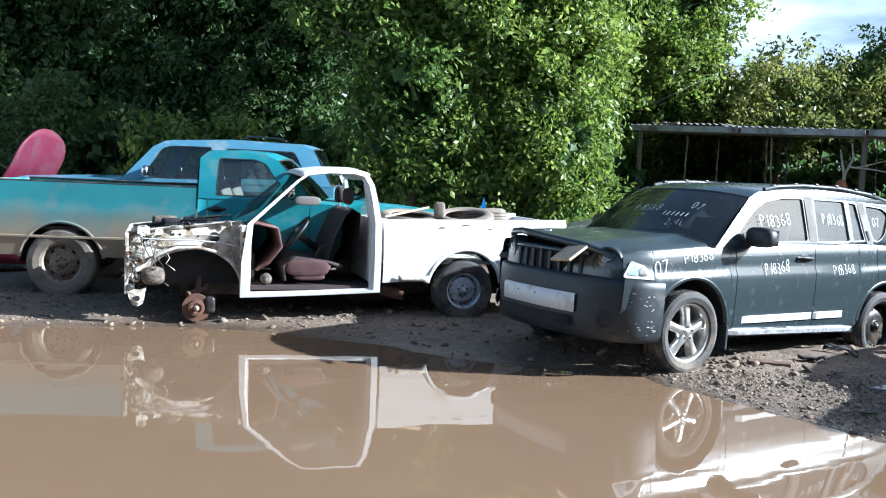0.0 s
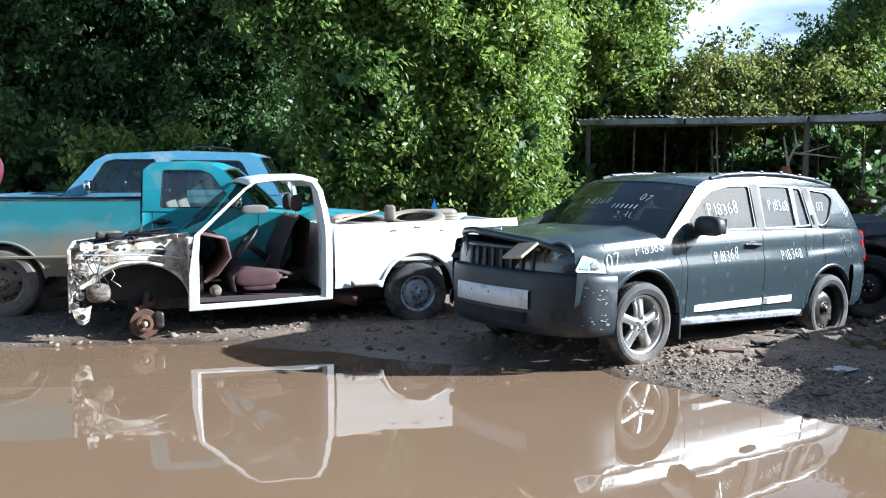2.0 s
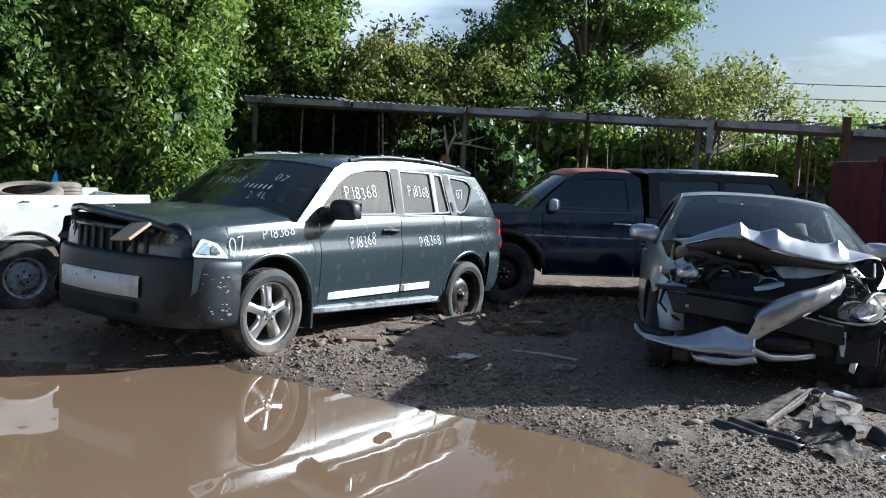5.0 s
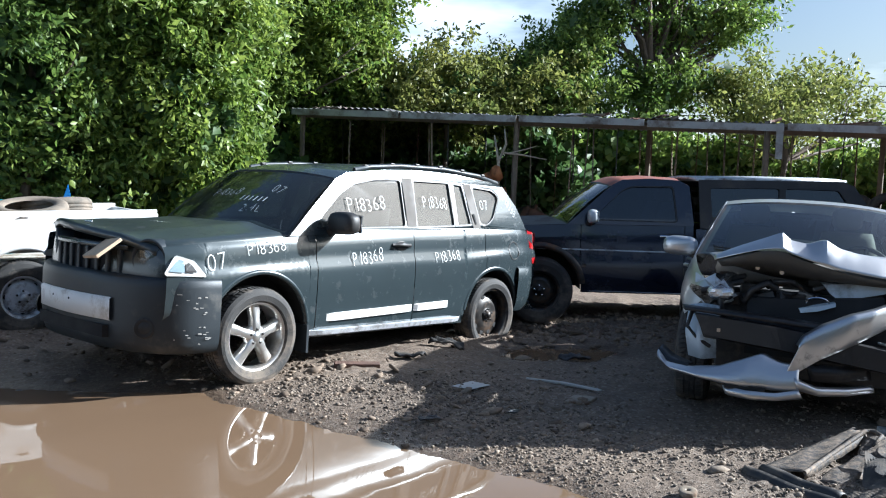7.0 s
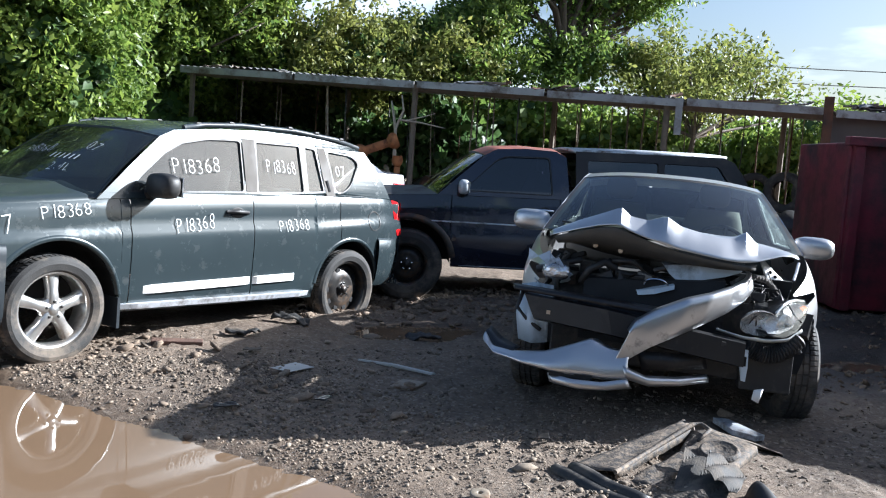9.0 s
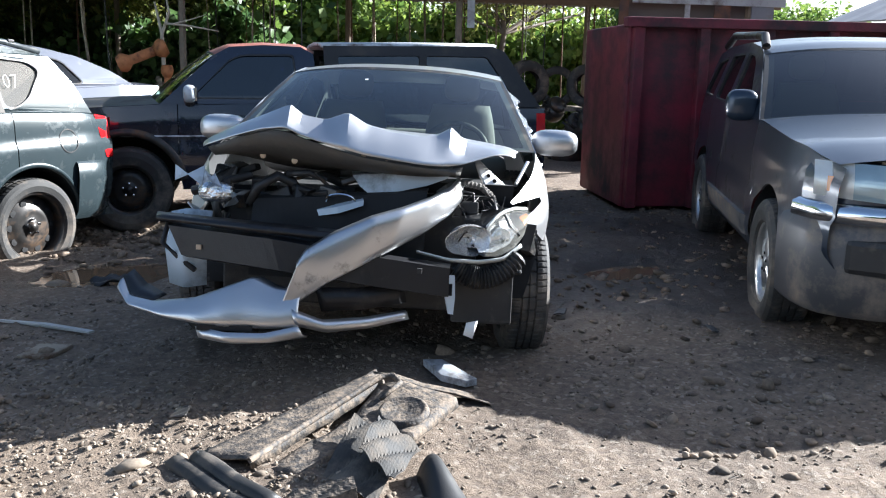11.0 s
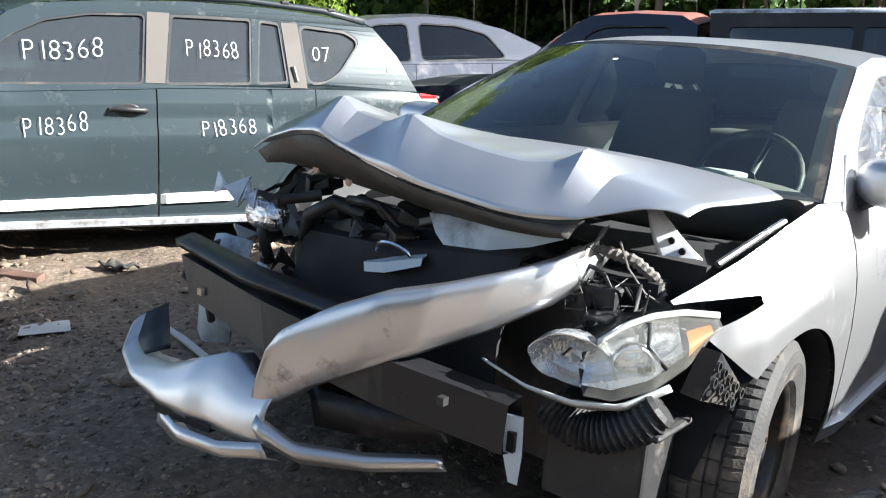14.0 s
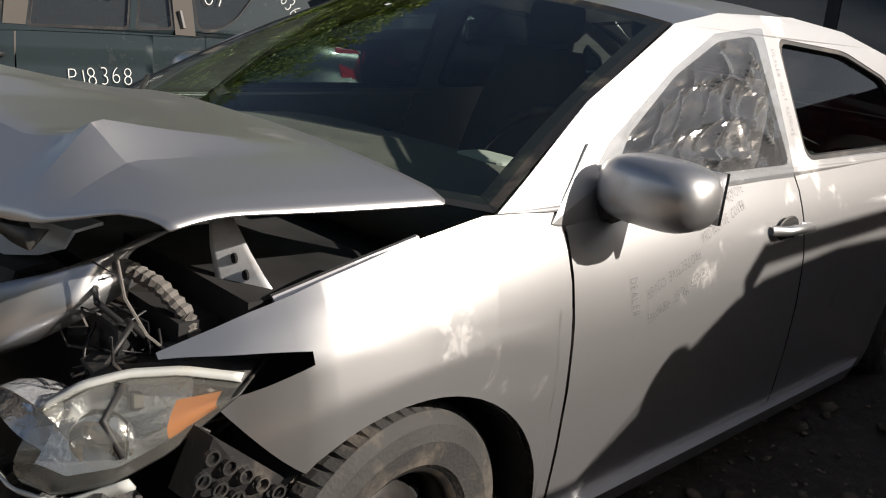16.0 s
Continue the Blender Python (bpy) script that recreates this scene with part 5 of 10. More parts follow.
def build_corolla():
    S = dict(hw=0.88, ends=(0.2, -3.55),
             belt=[(0.335, 0.757), (0.22, 0.82), (0.1, 0.872), (-0.05, 0.92), (-0.24, 0.958), (-0.55, 0.948), (-1.5, 0.968), (-2.5, 1.0), (-2.95, 1.03), (-3.50, 1.02)],
             rock=[(0.34, 0.56), (0.33, 0.30), (-0.40, 0.24), (-2.27, 0.25), (-2.95, 0.33), (-3.5, 0.42)],
             arch=[(-0.07, 0.315, 0.345), (-2.6, 0.325, 0.36)],
             plan=[(0.42, 0.80), (0.33, 0.855), (0.22, 0.92), (0.1, 0.965), (-0.1, 0.99), (-0.4, 1.0), (-2.4, 1.0), (-3.0, 0.96), (-3.3, 0.90), (-3.52, 0.80)],
             sect=[(-0.1, 0.05), (0, 0.035), (0.1, 0.015), (0.3, 0.004), (0.5, 0.0), (0.68, 0.006), (0.82, 0.026), (0.93, 0.055), (1.0, 0.085), (1.15, 0.11)],
             gh=[(-0.27, 0.958), (-0.62, 1.155), (-1.04, 1.335), (-1.27, 1.375), (-1.7, 1.392), (-2.05, 1.370), (-2.38, 1.310), (-2.72, 1.215), (-3.0, 1.10), (-3.18, 1.025), (-2.95, 1.03), (-2.5, 1.0), (-1.5, 0.968), (-0.55, 0.948)],
             windows=[("!glass_dark", [(-0.64, 0.985), (-0.74, 1.085), (-0.99, 1.215), (-1.24, 1.305), (-1.44, 1.328), (-1.475, 0.995)], 0.03),
                      ("glass_dark", [(-1.585, 1.0), (-1.57, 1.332), (-2.02, 1.312), (-2.32, 1.235), (-2.42, 1.02)], 0.05),
                      ("glass_dark", [(-2.50, 1.03), (-2.42, 1.215), (-2.58, 1.16), (-2.72, 1.04)], 0.03)],
             tum=0.44, roof=(-1.04, -2.38), roof_edge=[(-1.04, 1.335), (-1.27, 1.375), (-1.7, 1.392), (-2.05, 1.370), (-2.38, 1.310)], crown=0.045, bow_f=0.10,
             ws=((-0.27, 0.958), (-1.04, 1.335), 0.22), rw=((-3.18, 1.025), (-2.38, 1.310), 0.12))
    c = Car("sedan", car_pose(5.817, 5.105, 0.050, -125.9, 3.0, -1.5), "silver sedan with crushed front end, buckled hood and hanging bumper", "car", S)
    R = c.root
    for sgn in (1, -1):
        # fender with the empty lamp notch
        g = Geo()
        xs = [0.333 - 0.196 * k / 8 for k in range(8)] + list(c.columns(0.137, -0.455, 0.03))
        cols = []
        for x in xs:
            t = max(0.0, min(1.0, (x - 0.137) / 0.196))
            zt = max(c.belt(x), 0.7545)
            zb = min(c.arch_z(x), c.belt(x) - 0.06) if x <= 0.137 else 0.565 + 0.115 * t ** 1.4
            zl, zu = 0.752 - 0.075 * t, 0.772 - 0.022 * t * t
            if zb > 0.70:
                zl, zu = zb + 0.02, zb + 0.04
            col = [zb + (zl - zb) * v / 9 for v in range(10)] + [zu + (zt - zu) * v / 4 for v in range(5)]
            cols.append([(x if not (x > 0.137 and v < 10) else min(x, 0.137 + 0.13 * t), sgn * c.y(x, z), z) for v, z in enumerate(col)])
        vs = [p for col in cols for p in col]
        fs = []
        for a in range(len(cols) - 1):
            for v in range(14):
                if v == 9 and xs[a + 1] >= 0.136:
                    continue
                q = (a * 15 + v, a * 15 + v + 1, (a + 1) * 15 + v + 1, (a + 1) * 15 + v)
                fs.append(q if sgn > 0 else q[::-1])
        g.add(vs, fs)
        g.mesh("front_fender", "silver_paint", R, smooth=True)
        c.panel("front_door", -0.46, -1.505, sgn, "silver_paint")
        c.panel("rear_door", -1.505, -2.36, sgn, "silver_paint")
        c.panel("rear_fender", -2.36, -3.50, sgn, "silver_paint")
    c.liners()
    c.greenhouse("silver_paint", "silver_paint", ("glass_green", "glass_dark"))
    c.hood(-3.14, -3.5, "silver_paint", crown=0.03, name="trunk_lid")
    c.fascia(-3.5, "silver_paint", 0.42, 1.02, 0.06, -1, "rear_bumper")
    add_wheel(R, -0.055, 0.745, 0.305, 0.318, 0.195, 0.20, "steel", True, "rubber", steer=radians(6))
    add_wheel(R, -0.05, -0.745, 0.305, 0.318, 0.195, 0.20, "steel", False, "rubber", steer=radians(-4))
    add_wheel(R, -2.6, 0.76, 0.415, 0.318, 0.195, 0.20, "steel", True)
    add_wheel(R, -2.6, -0.76, 0.40, 0.318, 0.195, 0.20, "steel", False)
    # buckled hood
    ridge = [(-0.72, 0.40, 0.94), (-0.655, 0.43, 0.985), (-0.52, 0.45, 1.05), (-0.40, 0.455, 1.10), (-0.30, 0.465, 1.145), (-0.245, 0.45, 1.10), (-0.15, 0.44, 1.085), (-0.054, 0.46, 1.122), (0.03, 0.43, 1.07), (0.14, 0.40, 1.045), (0.26, 0.37, 1.03), (0.33, 0.33, 1.04), (0.388, 0.31, 1.075), (0.45, 0.28, 1.015), (0.58, 0.24, 0.992), (0.66, 0.18, 0.982)]
    edge = [(-0.72, 0.45, 0.925), (-0.655, 0.475, 0.955), (-0.52, 0.54, 1.0), (-0.40, 0.555, 1.035), (-0.30, 0.56, 1.045), (-0.245, 0.55, 1.02), (-0.15, 0.54, 0.99), (-0.054, 0.53, 0.965), (0.03, 0.52, 0.945), (0.14, 0.505, 0.93), (0.26, 0.49, 0.915), (0.33, 0.47, 0.91), (0.388, 0.445, 0.91), (0.45, 0.425, 0.920), (0.58, 0.36, 0.962), (0.66, 0.32, 0.966)]
    rr_ = lambda lst, y, k: float(np.interp(y, [p[0] for p in lst], [p[k] for p in lst]))
    rows = []
    for k in range(31):
        t = k / 30
        row = []
        for j in range(61):
            u = -1 + j / 30
            y = u * (0.705 - 0.03 * t)
            zr = 0.972 + 0.055 * (1 - abs(u) ** 2.5)
            xr = -0.235 + 0.05 * (1 - u * u)
            if t < 0.72:
                q = t / 0.72
                x = xr + (rr_(ridge, y, 1) - xr) * q
                w = q ** 2.0
                z = zr * (1 - w) + rr_(ridge, y, 2) * w
                z += 0.012 * math.sin(math.pi * q) * (1 - abs(u) ** 3)
            else:
                q = (t - 0.72) / 0.28
                x = rr_(ridge, y, 1) * (1 - q) + rr_(edge, y, 1) * q
                z = rr_(ridge, y, 2) * (1 - q) + rr_(edge, y, 2) * q + 0.006 * math.sin(math.pi * q)
            if u > 0.93:
                z -= 0.012 * (u - 0.93) / 0.07
            row.append((x, y, z))
        rows.append(row)
    g = Geo()
    g.grid(rows)
    hood = g.mesh("hood", "silver_paint", R, "silver hood folded up into sharp peaks", smooth=True, solid=0.004)
    hood.data.set_sharp_from_angle(angle=radians(13))
    # underside of the hood
    eu = [(p[1] - 0.012, p[0], p[2] - 0.012) for p in edge[1:-2]]
    under = [(0.40, -0.60, 0.93), (0.37, -0.50, 0.905), (0.33, -0.36, 0.875), (0.31, -0.22, 0.86), (0.31, -0.08, 0.862), (0.33, 0.06, 0.868), (0.36, 0.2, 0.875), (0.40, 0.33, 0.885), (0.42, 0.43, 0.888)]
    mids = [(0.5 * (a[0] + b[0]) + 0.02, 0.5 * (a[1] + b[1]), 0.5 * (a[2] + b[2]) - 0.025) for a, b in zip(eu, [under[min(8, int(i * 9 / len(eu)))] for i in range(len(eu))])]
    loft([eu, mids, under], "hood_liner", "hood_inner", R, label="dusty bent inner side of the hood", solid=0.006)
    for y in (-0.42, -0.28, -0.14, 0.02, 0.12, 0.24):
        d = Geo()
        d.lathe([(0.0, 0.004), (0.012, 0.003), (0.014, 0.0)], 10, "x", (0.455 - 0.03 * abs(y), y, 0.918 + 0.02 * math.sin(y * 30)))
        d.mesh("bolt", "wood_light", R)
    # near-black box that paints the shade in the engine bay
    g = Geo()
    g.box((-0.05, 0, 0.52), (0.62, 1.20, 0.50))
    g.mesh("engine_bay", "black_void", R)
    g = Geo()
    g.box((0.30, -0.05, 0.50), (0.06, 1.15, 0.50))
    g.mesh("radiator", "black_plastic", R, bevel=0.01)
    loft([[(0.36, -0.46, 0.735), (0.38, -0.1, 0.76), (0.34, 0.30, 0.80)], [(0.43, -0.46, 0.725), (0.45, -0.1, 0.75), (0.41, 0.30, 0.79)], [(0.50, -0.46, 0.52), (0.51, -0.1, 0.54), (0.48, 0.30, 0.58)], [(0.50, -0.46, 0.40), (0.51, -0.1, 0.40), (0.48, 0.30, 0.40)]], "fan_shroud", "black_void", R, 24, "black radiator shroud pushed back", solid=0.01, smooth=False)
    rnd = random.Random(5)
    for k in range(22):
        y = rnd.uniform(-0.72, -0.02)
        x0, z0 = 0.30 + rnd.uniform(-0.06, 0.10), rnd.uniform(0.70, 0.85)
        b = Geo()
        if k % 3 == 0:
            b.tube([(x0, y, z0), (x0 + 0.05, y + rnd.uniform(-0.1, 0.1), z0 + rnd.uniform(-0.03, 0.05)), (x0 + 0.02, y + rnd.uniform(-0.2, 0.2), z0 - 0.05)], rnd.uniform(0.008, 0.022), 8)
        else:
            b.box((x0, y, z0), (rnd.uniform(0.03, 0.10), rnd.uniform(0.03, 0.12), rnd.uniform(0.02, 0.07)), Euler((rnd.uniform(-0.5, 0.5), rnd.uniform(-0.5, 0.5), rnd.uniform(-0.6, 0.6))).to_matrix())
        b.mesh("engine_part", rnd.choice(("black_plastic", "black_plastic", "black_void", "steel_dark", "steel_dark", "steel_silver" if k % 4 == 1 else "black_plastic")), R, bevel=0.006 if k % 3 else 0)
    for k, pts in enumerate(([(0.36, -0.30, 0.80), (0.42, -0.36, 0.83), (0.44, -0.44, 0.78), (0.42, -0.48, 0.70)], [(0.34, -0.50, 0.82), (0.44, -0.58, 0.80), (0.47, -0.62, 0.70), (0.45, -0.60, 0.60)], [(0.36, -0.16, 0.82), (0.42, -0.22, 0.85), (0.40, -0.32, 0.84)])):
        b = Geo()
        b.tube(pts, (0.022, 0.018, 0.014)[k], 10)
        b.mesh("hose", "black_plastic", R, smooth=True)
    # upper tie bar, bright metal
    loft([[(0.31, -0.05, 0.862), (0.32, 0.18, 0.882), (0.30, 0.40, 0.895)], [(0.375, -0.035, 0.845), (0.375, 0.18, 0.868), (0.35, 0.40, 0.885)], [(0.385, 0.0, 0.80), (0.385, 0.18, 0.825), (0.36, 0.38, 0.85)], [(0.392, 0.05, 0.762), (0.388, 0.17, 0.785), (0.37, 0.30, 0.818)]], "tie_bar", "primer", R, 14, "pale primed upper tie bar", solid=0.006, smooth=False)
    loft([[(0.42, -0.18, 0.70), (0.45, -0.09, 0.725), (0.43, 0.02, 0.755)], [(0.48, -0.17, 0.695), (0.50, -0.08, 0.715), (0.47, 0.03, 0.745)], [(0.485, -0.16, 0.672), (0.505, -0.07, 0.69), (0.475, 0.03, 0.725)]], "hood_latch", "primer", R, 10, solid=0.005, smooth=False)
    ring = Geo()
    ring.tube([(0.47 + 0.02 * math.sin(a), -0.07 + 0.065 * math.cos(a), 0.735 + 0.035 * math.sin(a)) for a in (math.pi * k / 12 for k in range(13))], 0.006, 6)
    ring.mesh("wire_loop", "chrome", R)
    # broken right corner
    rc = random.Random(11)
    for k in range(18):
        y, x, z = -0.68 + rc.uniform(-0.04, 0.20), 0.42 + rc.uniform(-0.14, 0.14), rc.uniform(0.42, 0.86)
        pts = [(x + rc.uniform(-0.06, 0.06), y + rc.uniform(-0.06, 0.06), z + rc.uniform(-0.07, 0.07)) for _ in range(4)]
        gg = Geo()
        mid = tuple(sum(p[i] for p in pts) / 4 + (0.02 if i == 0 else 0) for i in range(3))
        gg.add(pts + [mid], [(0, 1, 4), (1, 2, 4), (2, 3, 4), (3, 0, 4)])
        gg.mesh("broken_piece", rc.choice(("black_plastic", "black_plastic", "primer", "steel_silver", "lens_clear")), R, solid=0.008)
    loft([[(0.50, -0.80, 0.66), (0.53, -0.72, 0.68), (0.50, -0.62, 0.67)], [(0.55, -0.81, 0.50), (0.60, -0.72, 0.50), (0.55, -0.63, 0.50)], [(0.58, -0.78, 0.36), (0.62, -0.70, 0.35), (0.58, -0.62, 0.36)]], "bumper_bracket", "primer", R, 10, solid=0.006)
    blob((0.45, -0.62, 0.75), (0.05, 0.08, 0.05), 2.4).mesh("headlight_reflector", "foil", R, smooth=False)
    hz = Geo()
    hz.tube([(0.50, -0.72, 0.66), (0.60, -0.78, 0.62), (0.62, -0.80, 0.54), (0.58, -0.74, 0.47), (0.62, -0.66, 0.43)], 0.012, 8)
    hz.mesh("hose", "black_plastic", R, smooth=True)
    # impact beam and its lip
    loft([[(0.60, -0.76, 0.625), (0.66, -0.30, 0.60), (0.62, 0.10, 0.545), (0.53, 0.42, 0.50)], [(0.66, -0.76, 0.62), (0.73, -0.30, 0.595), (0.69, 0.10, 0.54), (0.59, 0.42, 0.49)], [(0.67, -0.70, 0.50), (0.74, -0.28, 0.47), (0.70, 0.10, 0.42), (0.60, 0.42, 0.37)], [(0.60, -0.70, 0.48), (0.66, -0.28, 0.45), (0.62, 0.10, 0.40), (0.53, 0.42, 0.355)], [(0.60, -0.76, 0.625), (0.66, -0.30, 0.60), (0.62, 0.10, 0.545), (0.53, 0.42, 0.50)]], "impact_beam", "beam_black", R, 30, smooth=False)
    loft([[(0.56, -0.84, 0.655), (0.64, -0.40, 0.645), (0.60, 0.0, 0.62)], [(0.64, -0.82, 0.645), (0.72, -0.40, 0.63), (0.68, 0.0, 0.60)]], "energy_absorber", "beam_black", R, 20, solid=0.02)
    for y in (-0.62, -0.30, 0.30):
        gb = Geo()
        gb.box((0.685, y, 0.54 - (0.05 if y > 0 else 0)), (0.02, 0.02, 0.02))
        gb.mesh("clip", "wood_light" if y == -0.62 else "black_plastic", R)
    # bumper cover: lower shell
    top = [(0.70, -0.955, 0.385), (0.775, -0.90, 0.325), (0.82, -0.78, 0.318), (0.845, -0.60, 0.348), (0.835, -0.46, 0.405), (0.805, -0.372, 0.44), (0.81, -0.33, 0.42), (0.815, -0.28, 0.40), (0.81, -0.21, 0.395), (0.80, -0.165, 0.41)]
    bot = [(0.70, -0.945, 0.335), (0.78, -0.86, 0.29), (0.845, -0.72, 0.275), (0.87, -0.56, 0.26), (0.865, -0.46, 0.255), (0.85, -0.38, 0.252), (0.845, -0.33, 0.25), (0.84, -0.28, 0.25), (0.83, -0.21, 0.255), (0.82, -0.165, 0.262)]
    top = [(p[0] - 0.045, p[1], p[2]) for p in top]
    back = [(p[0] - 0.05, p[1] + 0.02, p[2] - 0.004) for p in top]
    brow = [(p[0] + 0.012, p[1] - 0.004, p[2] - 0.006) for p in top]
    low = [(p[0] - 0.06, p[1], p[2] - 0.012) for p in bot]
    loft([back, top, brow] + bulged(brow, bot, (0.018, -0.006, 0.0), 6)[1:] + [low], "front_bumper", "silver_paint", R, 44, "silver bumper cover torn and hanging", solid=0.005)
    # inner side of its torn end
    loft([[(0.652, -0.955, 0.388), (0.725, -0.89, 0.328), (0.77, -0.78, 0.322)], [(0.585, -0.935, 0.412), (0.63, -0.86, 0.362), (0.70, -0.75, 0.335)]], "bumper_flange", "beam_black", R, 10, solid=0.005)
    # lower lip with dark slot
    loft([[(0.85, -0.58, 0.245), (0.885, -0.45, 0.235), (0.865, -0.30, 0.235), (0.825, -0.17, 0.262)], [(0.87, -0.56, 0.205), (0.895, -0.44, 0.195), (0.87, -0.28, 0.20), (0.82, -0.15, 0.225)], [(0.80, -0.54, 0.185), (0.83, -0.42, 0.178), (0.81, -0.28, 0.185), (0.78, -0.14, 0.21)]], "bumper_lip", "silver_paint", R, 20, solid=0.006)
    gs = Geo()
    gs.box((0.835, -0.46, 0.247), (0.06, 0.22, 0.022), Euler((0, 0, radians(6))).to_matrix())
    gs.mesh("bumper_slot", "black_void", R)
    loft([[(0.815, -0.20, 0.33), (0.79, -0.08, 0.285), (0.70, 0.08, 0.285), (0.59, 0.24, 0.30)], [(0.84, -0.19, 0.305), (0.81, -0.07, 0.265), (0.72, 0.09, 0.268), (0.60, 0.25, 0.288)], [(0.82, -0.18, 0.262), (0.79, -0.06, 0.235), (0.70, 0.10, 0.242), (0.585, 0.255, 0.262)]], "bumper_lip", "silver_paint", R, 24, solid=0.006)
    # torn upper strip of the cover, twisted up to the lamp
    su = [(0.775, -0.185, 0.505), (0.765, -0.155, 0.56), (0.735, -0.05, 0.63), (0.70, 0.10, 0.70), (0.64, 0.22, 0.735), (0.54, 0.33, 0.775), (0.42, 0.41, 0.815), (0.31, 0.44, 0.85), (0.22, 0.41, 0.87)]
    sl = [(0.735, -0.262, 0.295), (0.755, -0.21, 0.335), (0.755, -0.08, 0.43), (0.72, 0.06, 0.505), (0.66, 0.18, 0.57), (0.57, 0.30, 0.635), (0.47, 0.40, 0.705), (0.38, 0.45, 0.765), (0.29, 0.45, 0.815)]
    su = [(p[0] + (0.03, 0.02, 0.008)[min(k, 2)] * (k < 3), p[1], p[2]) for k, p in enumerate(su)]
    sl = [(p[0] + (0.055, 0.04, 0.015)[min(k, 2)] * (k < 3), p[1], p[2]) for k, p in enumerate(sl)]
    ub = [(p[0] - 0.055, p[1] - 0.01, p[2] + 0.002) for p in su]
    ue = [(p[0] + 0.008, p[1], p[2] - 0.010) for p in su]
    lb = [(p[0] - 0.05, p[1], p[2] - 0.008) for p in sl]
    loft([ub, su, ue] + bulged(ue, sl, (0.008, 0, 0.002), 5)[1:] + [lb], "bumper_strip", "silver_scuffed", R, 56, "scuffed silver strip of torn bumper", solid=0.005)
    # grille slats left in the cover
    loft([[(0.70, -0.13, 0.40), (0.66, 0.05, 0.40), (0.58, 0.22, 0.42)], [(0.70, -0.10, 0.30), (0.66, 0.07, 0.31), (0.57, 0.24, 0.33)]], "grille", "beam_black", R, 12, solid=0.012)
    # bracket at the beam's end
    loft([[(0.57, 0.40, 0.46), (0.55, 0.44, 0.455)], [(0.57, 0.405, 0.36), (0.55, 0.445, 0.36)], [(0.56, 0.42, 0.29), (0.55, 0.44, 0.285)]], "bumper_bracket", "primer", R, 6, solid=0.01, smooth=False)
    hb_ = Geo()
    hb_.box((0.568, 0.424, 0.395), (0.012, 0.020, 0.05))
    hb_.mesh("bracket_hole", "black_void", R)
    loft([[(0.50, 0.50, 0.24), (0.49, 0.55, 0.25)], [(0.52, 0.49, 0.19), (0.50, 0.53, 0.17)]], "broken_piece", "white_trim", R, 5, solid=0.004)
    # washer tank and hose
    wt_ = Geo()
    wt_.box((0.34, 0.56, 0.345), (0.16, 0.27, 0.25))
    wt_.box((0.345, 0.575, 0.462), (0.19, 0.31, 0.022))
    wt_.mesh("washer_tank", "black_plastic", R, bevel=0.012)
    hp = [Vector((0.45 - 0.05 * t ** 3, 0.44 + 0.27 * t, 0.50 - 0.085 * math.sin(math.pi * (0.12 + 0.70 * t)) + 0.075 * t * t)) for t in (k / 40 for k in range(41))]
    hg = Geo()
    hg.tube(hp, [0.052 if k % 2 else 0.043 for k in range(41)], 16)
    hg.mesh("intake_hose", "black_plastic", R, "black corrugated air hose", smooth=False)
    # head lamp: housing, bowl, lens, amber
    lt = [(0.470, 0.565, 0.650), (0.425, 0.605, 0.692), (0.365, 0.640, 0.712), (0.300, 0.690, 0.722), (0.225, 0.745, 0.715)]
    lb_ = [(0.500, 0.560, 0.535), (0.475, 0.625, 0.535), (0.420, 0.690, 0.565), (0.345, 0.735, 0.620), (0.232, 0.752, 0.700)]
    inner = [[(p[0] - 0.10, p[1] - 0.08, p[2]) for p in lt], [(p[0] - 0.11, p[1] - 0.08, p[2] + 0.02) for p in lb_]]
    lamp = loft([lt, inner[0], inner[1], lb_], "headlight", "black_plastic", R, 20, "broken headlight hanging from its mount", solid=0.004)
    loft(bulged(lt, lb_, (0.032, 0.022, 0.0), 8), "lens", "lens_hazy", lamp, 26)
    rim_t = [tuple(Vector(p) + Vector((0.006, 0.004, 0.006))) for p in lt]
    loft([lt, rim_t, [tuple(Vector(p) + Vector((-0.004, -0.002, 0.014))) for p in lt]], "lens_edge", "lens_clear", lamp, 20, solid=0.004)
    loft(bulged([tuple(Vector(p) + Vector((-0.03, -0.024, -0.012))) for p in lt[:4]], [tuple(Vector(p) + Vector((-0.03, -0.024, 0.012))) for p in lb_[:4]], (-0.02, -0.015, 0), 5), "inner_reflector", "bowl_silver", lamp, 20)
    lo_, hi_ = [Vector(lt[3]).lerp(Vector(lt[4]), q) for q in (0.0, 0.35, 0.7)], [Vector(lb_[3]).lerp(Vector(lb_[4]), q) for q in (0.0, 0.35, 0.7)]
    ta = [tuple(a.lerp(b, 0.30) + Vector((0.004, 0.004, 0))) for a, b in zip(lo_, hi_)]
    tb_ = [tuple(a.lerp(b, 0.80) + Vector((0.004, 0.004, 0))) for a, b in zip(lo_, hi_)]
    loft(bulged(ta, tb_, (0.016, 0.013, 0), 4), "turn_signal", "amber", lamp, 14)
    pj = Geo()
    pm = Matrix.Translation((0.40, 0.625, 0.605)) @ Euler((0, radians(10), radians(38))).to_matrix().to_4x4()
    pj.lathe([(0.0, 0.004), (0.030, 0.0), (0.042, -0.016), (0.046, 0.012), (0.050, 0.012), (0.050, -0.02)], 22, "x")
    pj.v = [tuple(pm @ Vector(v)) for v in pj.v]
    pj.mesh("projector", "reflector", lamp, smooth=True)
    bowl = Geo()
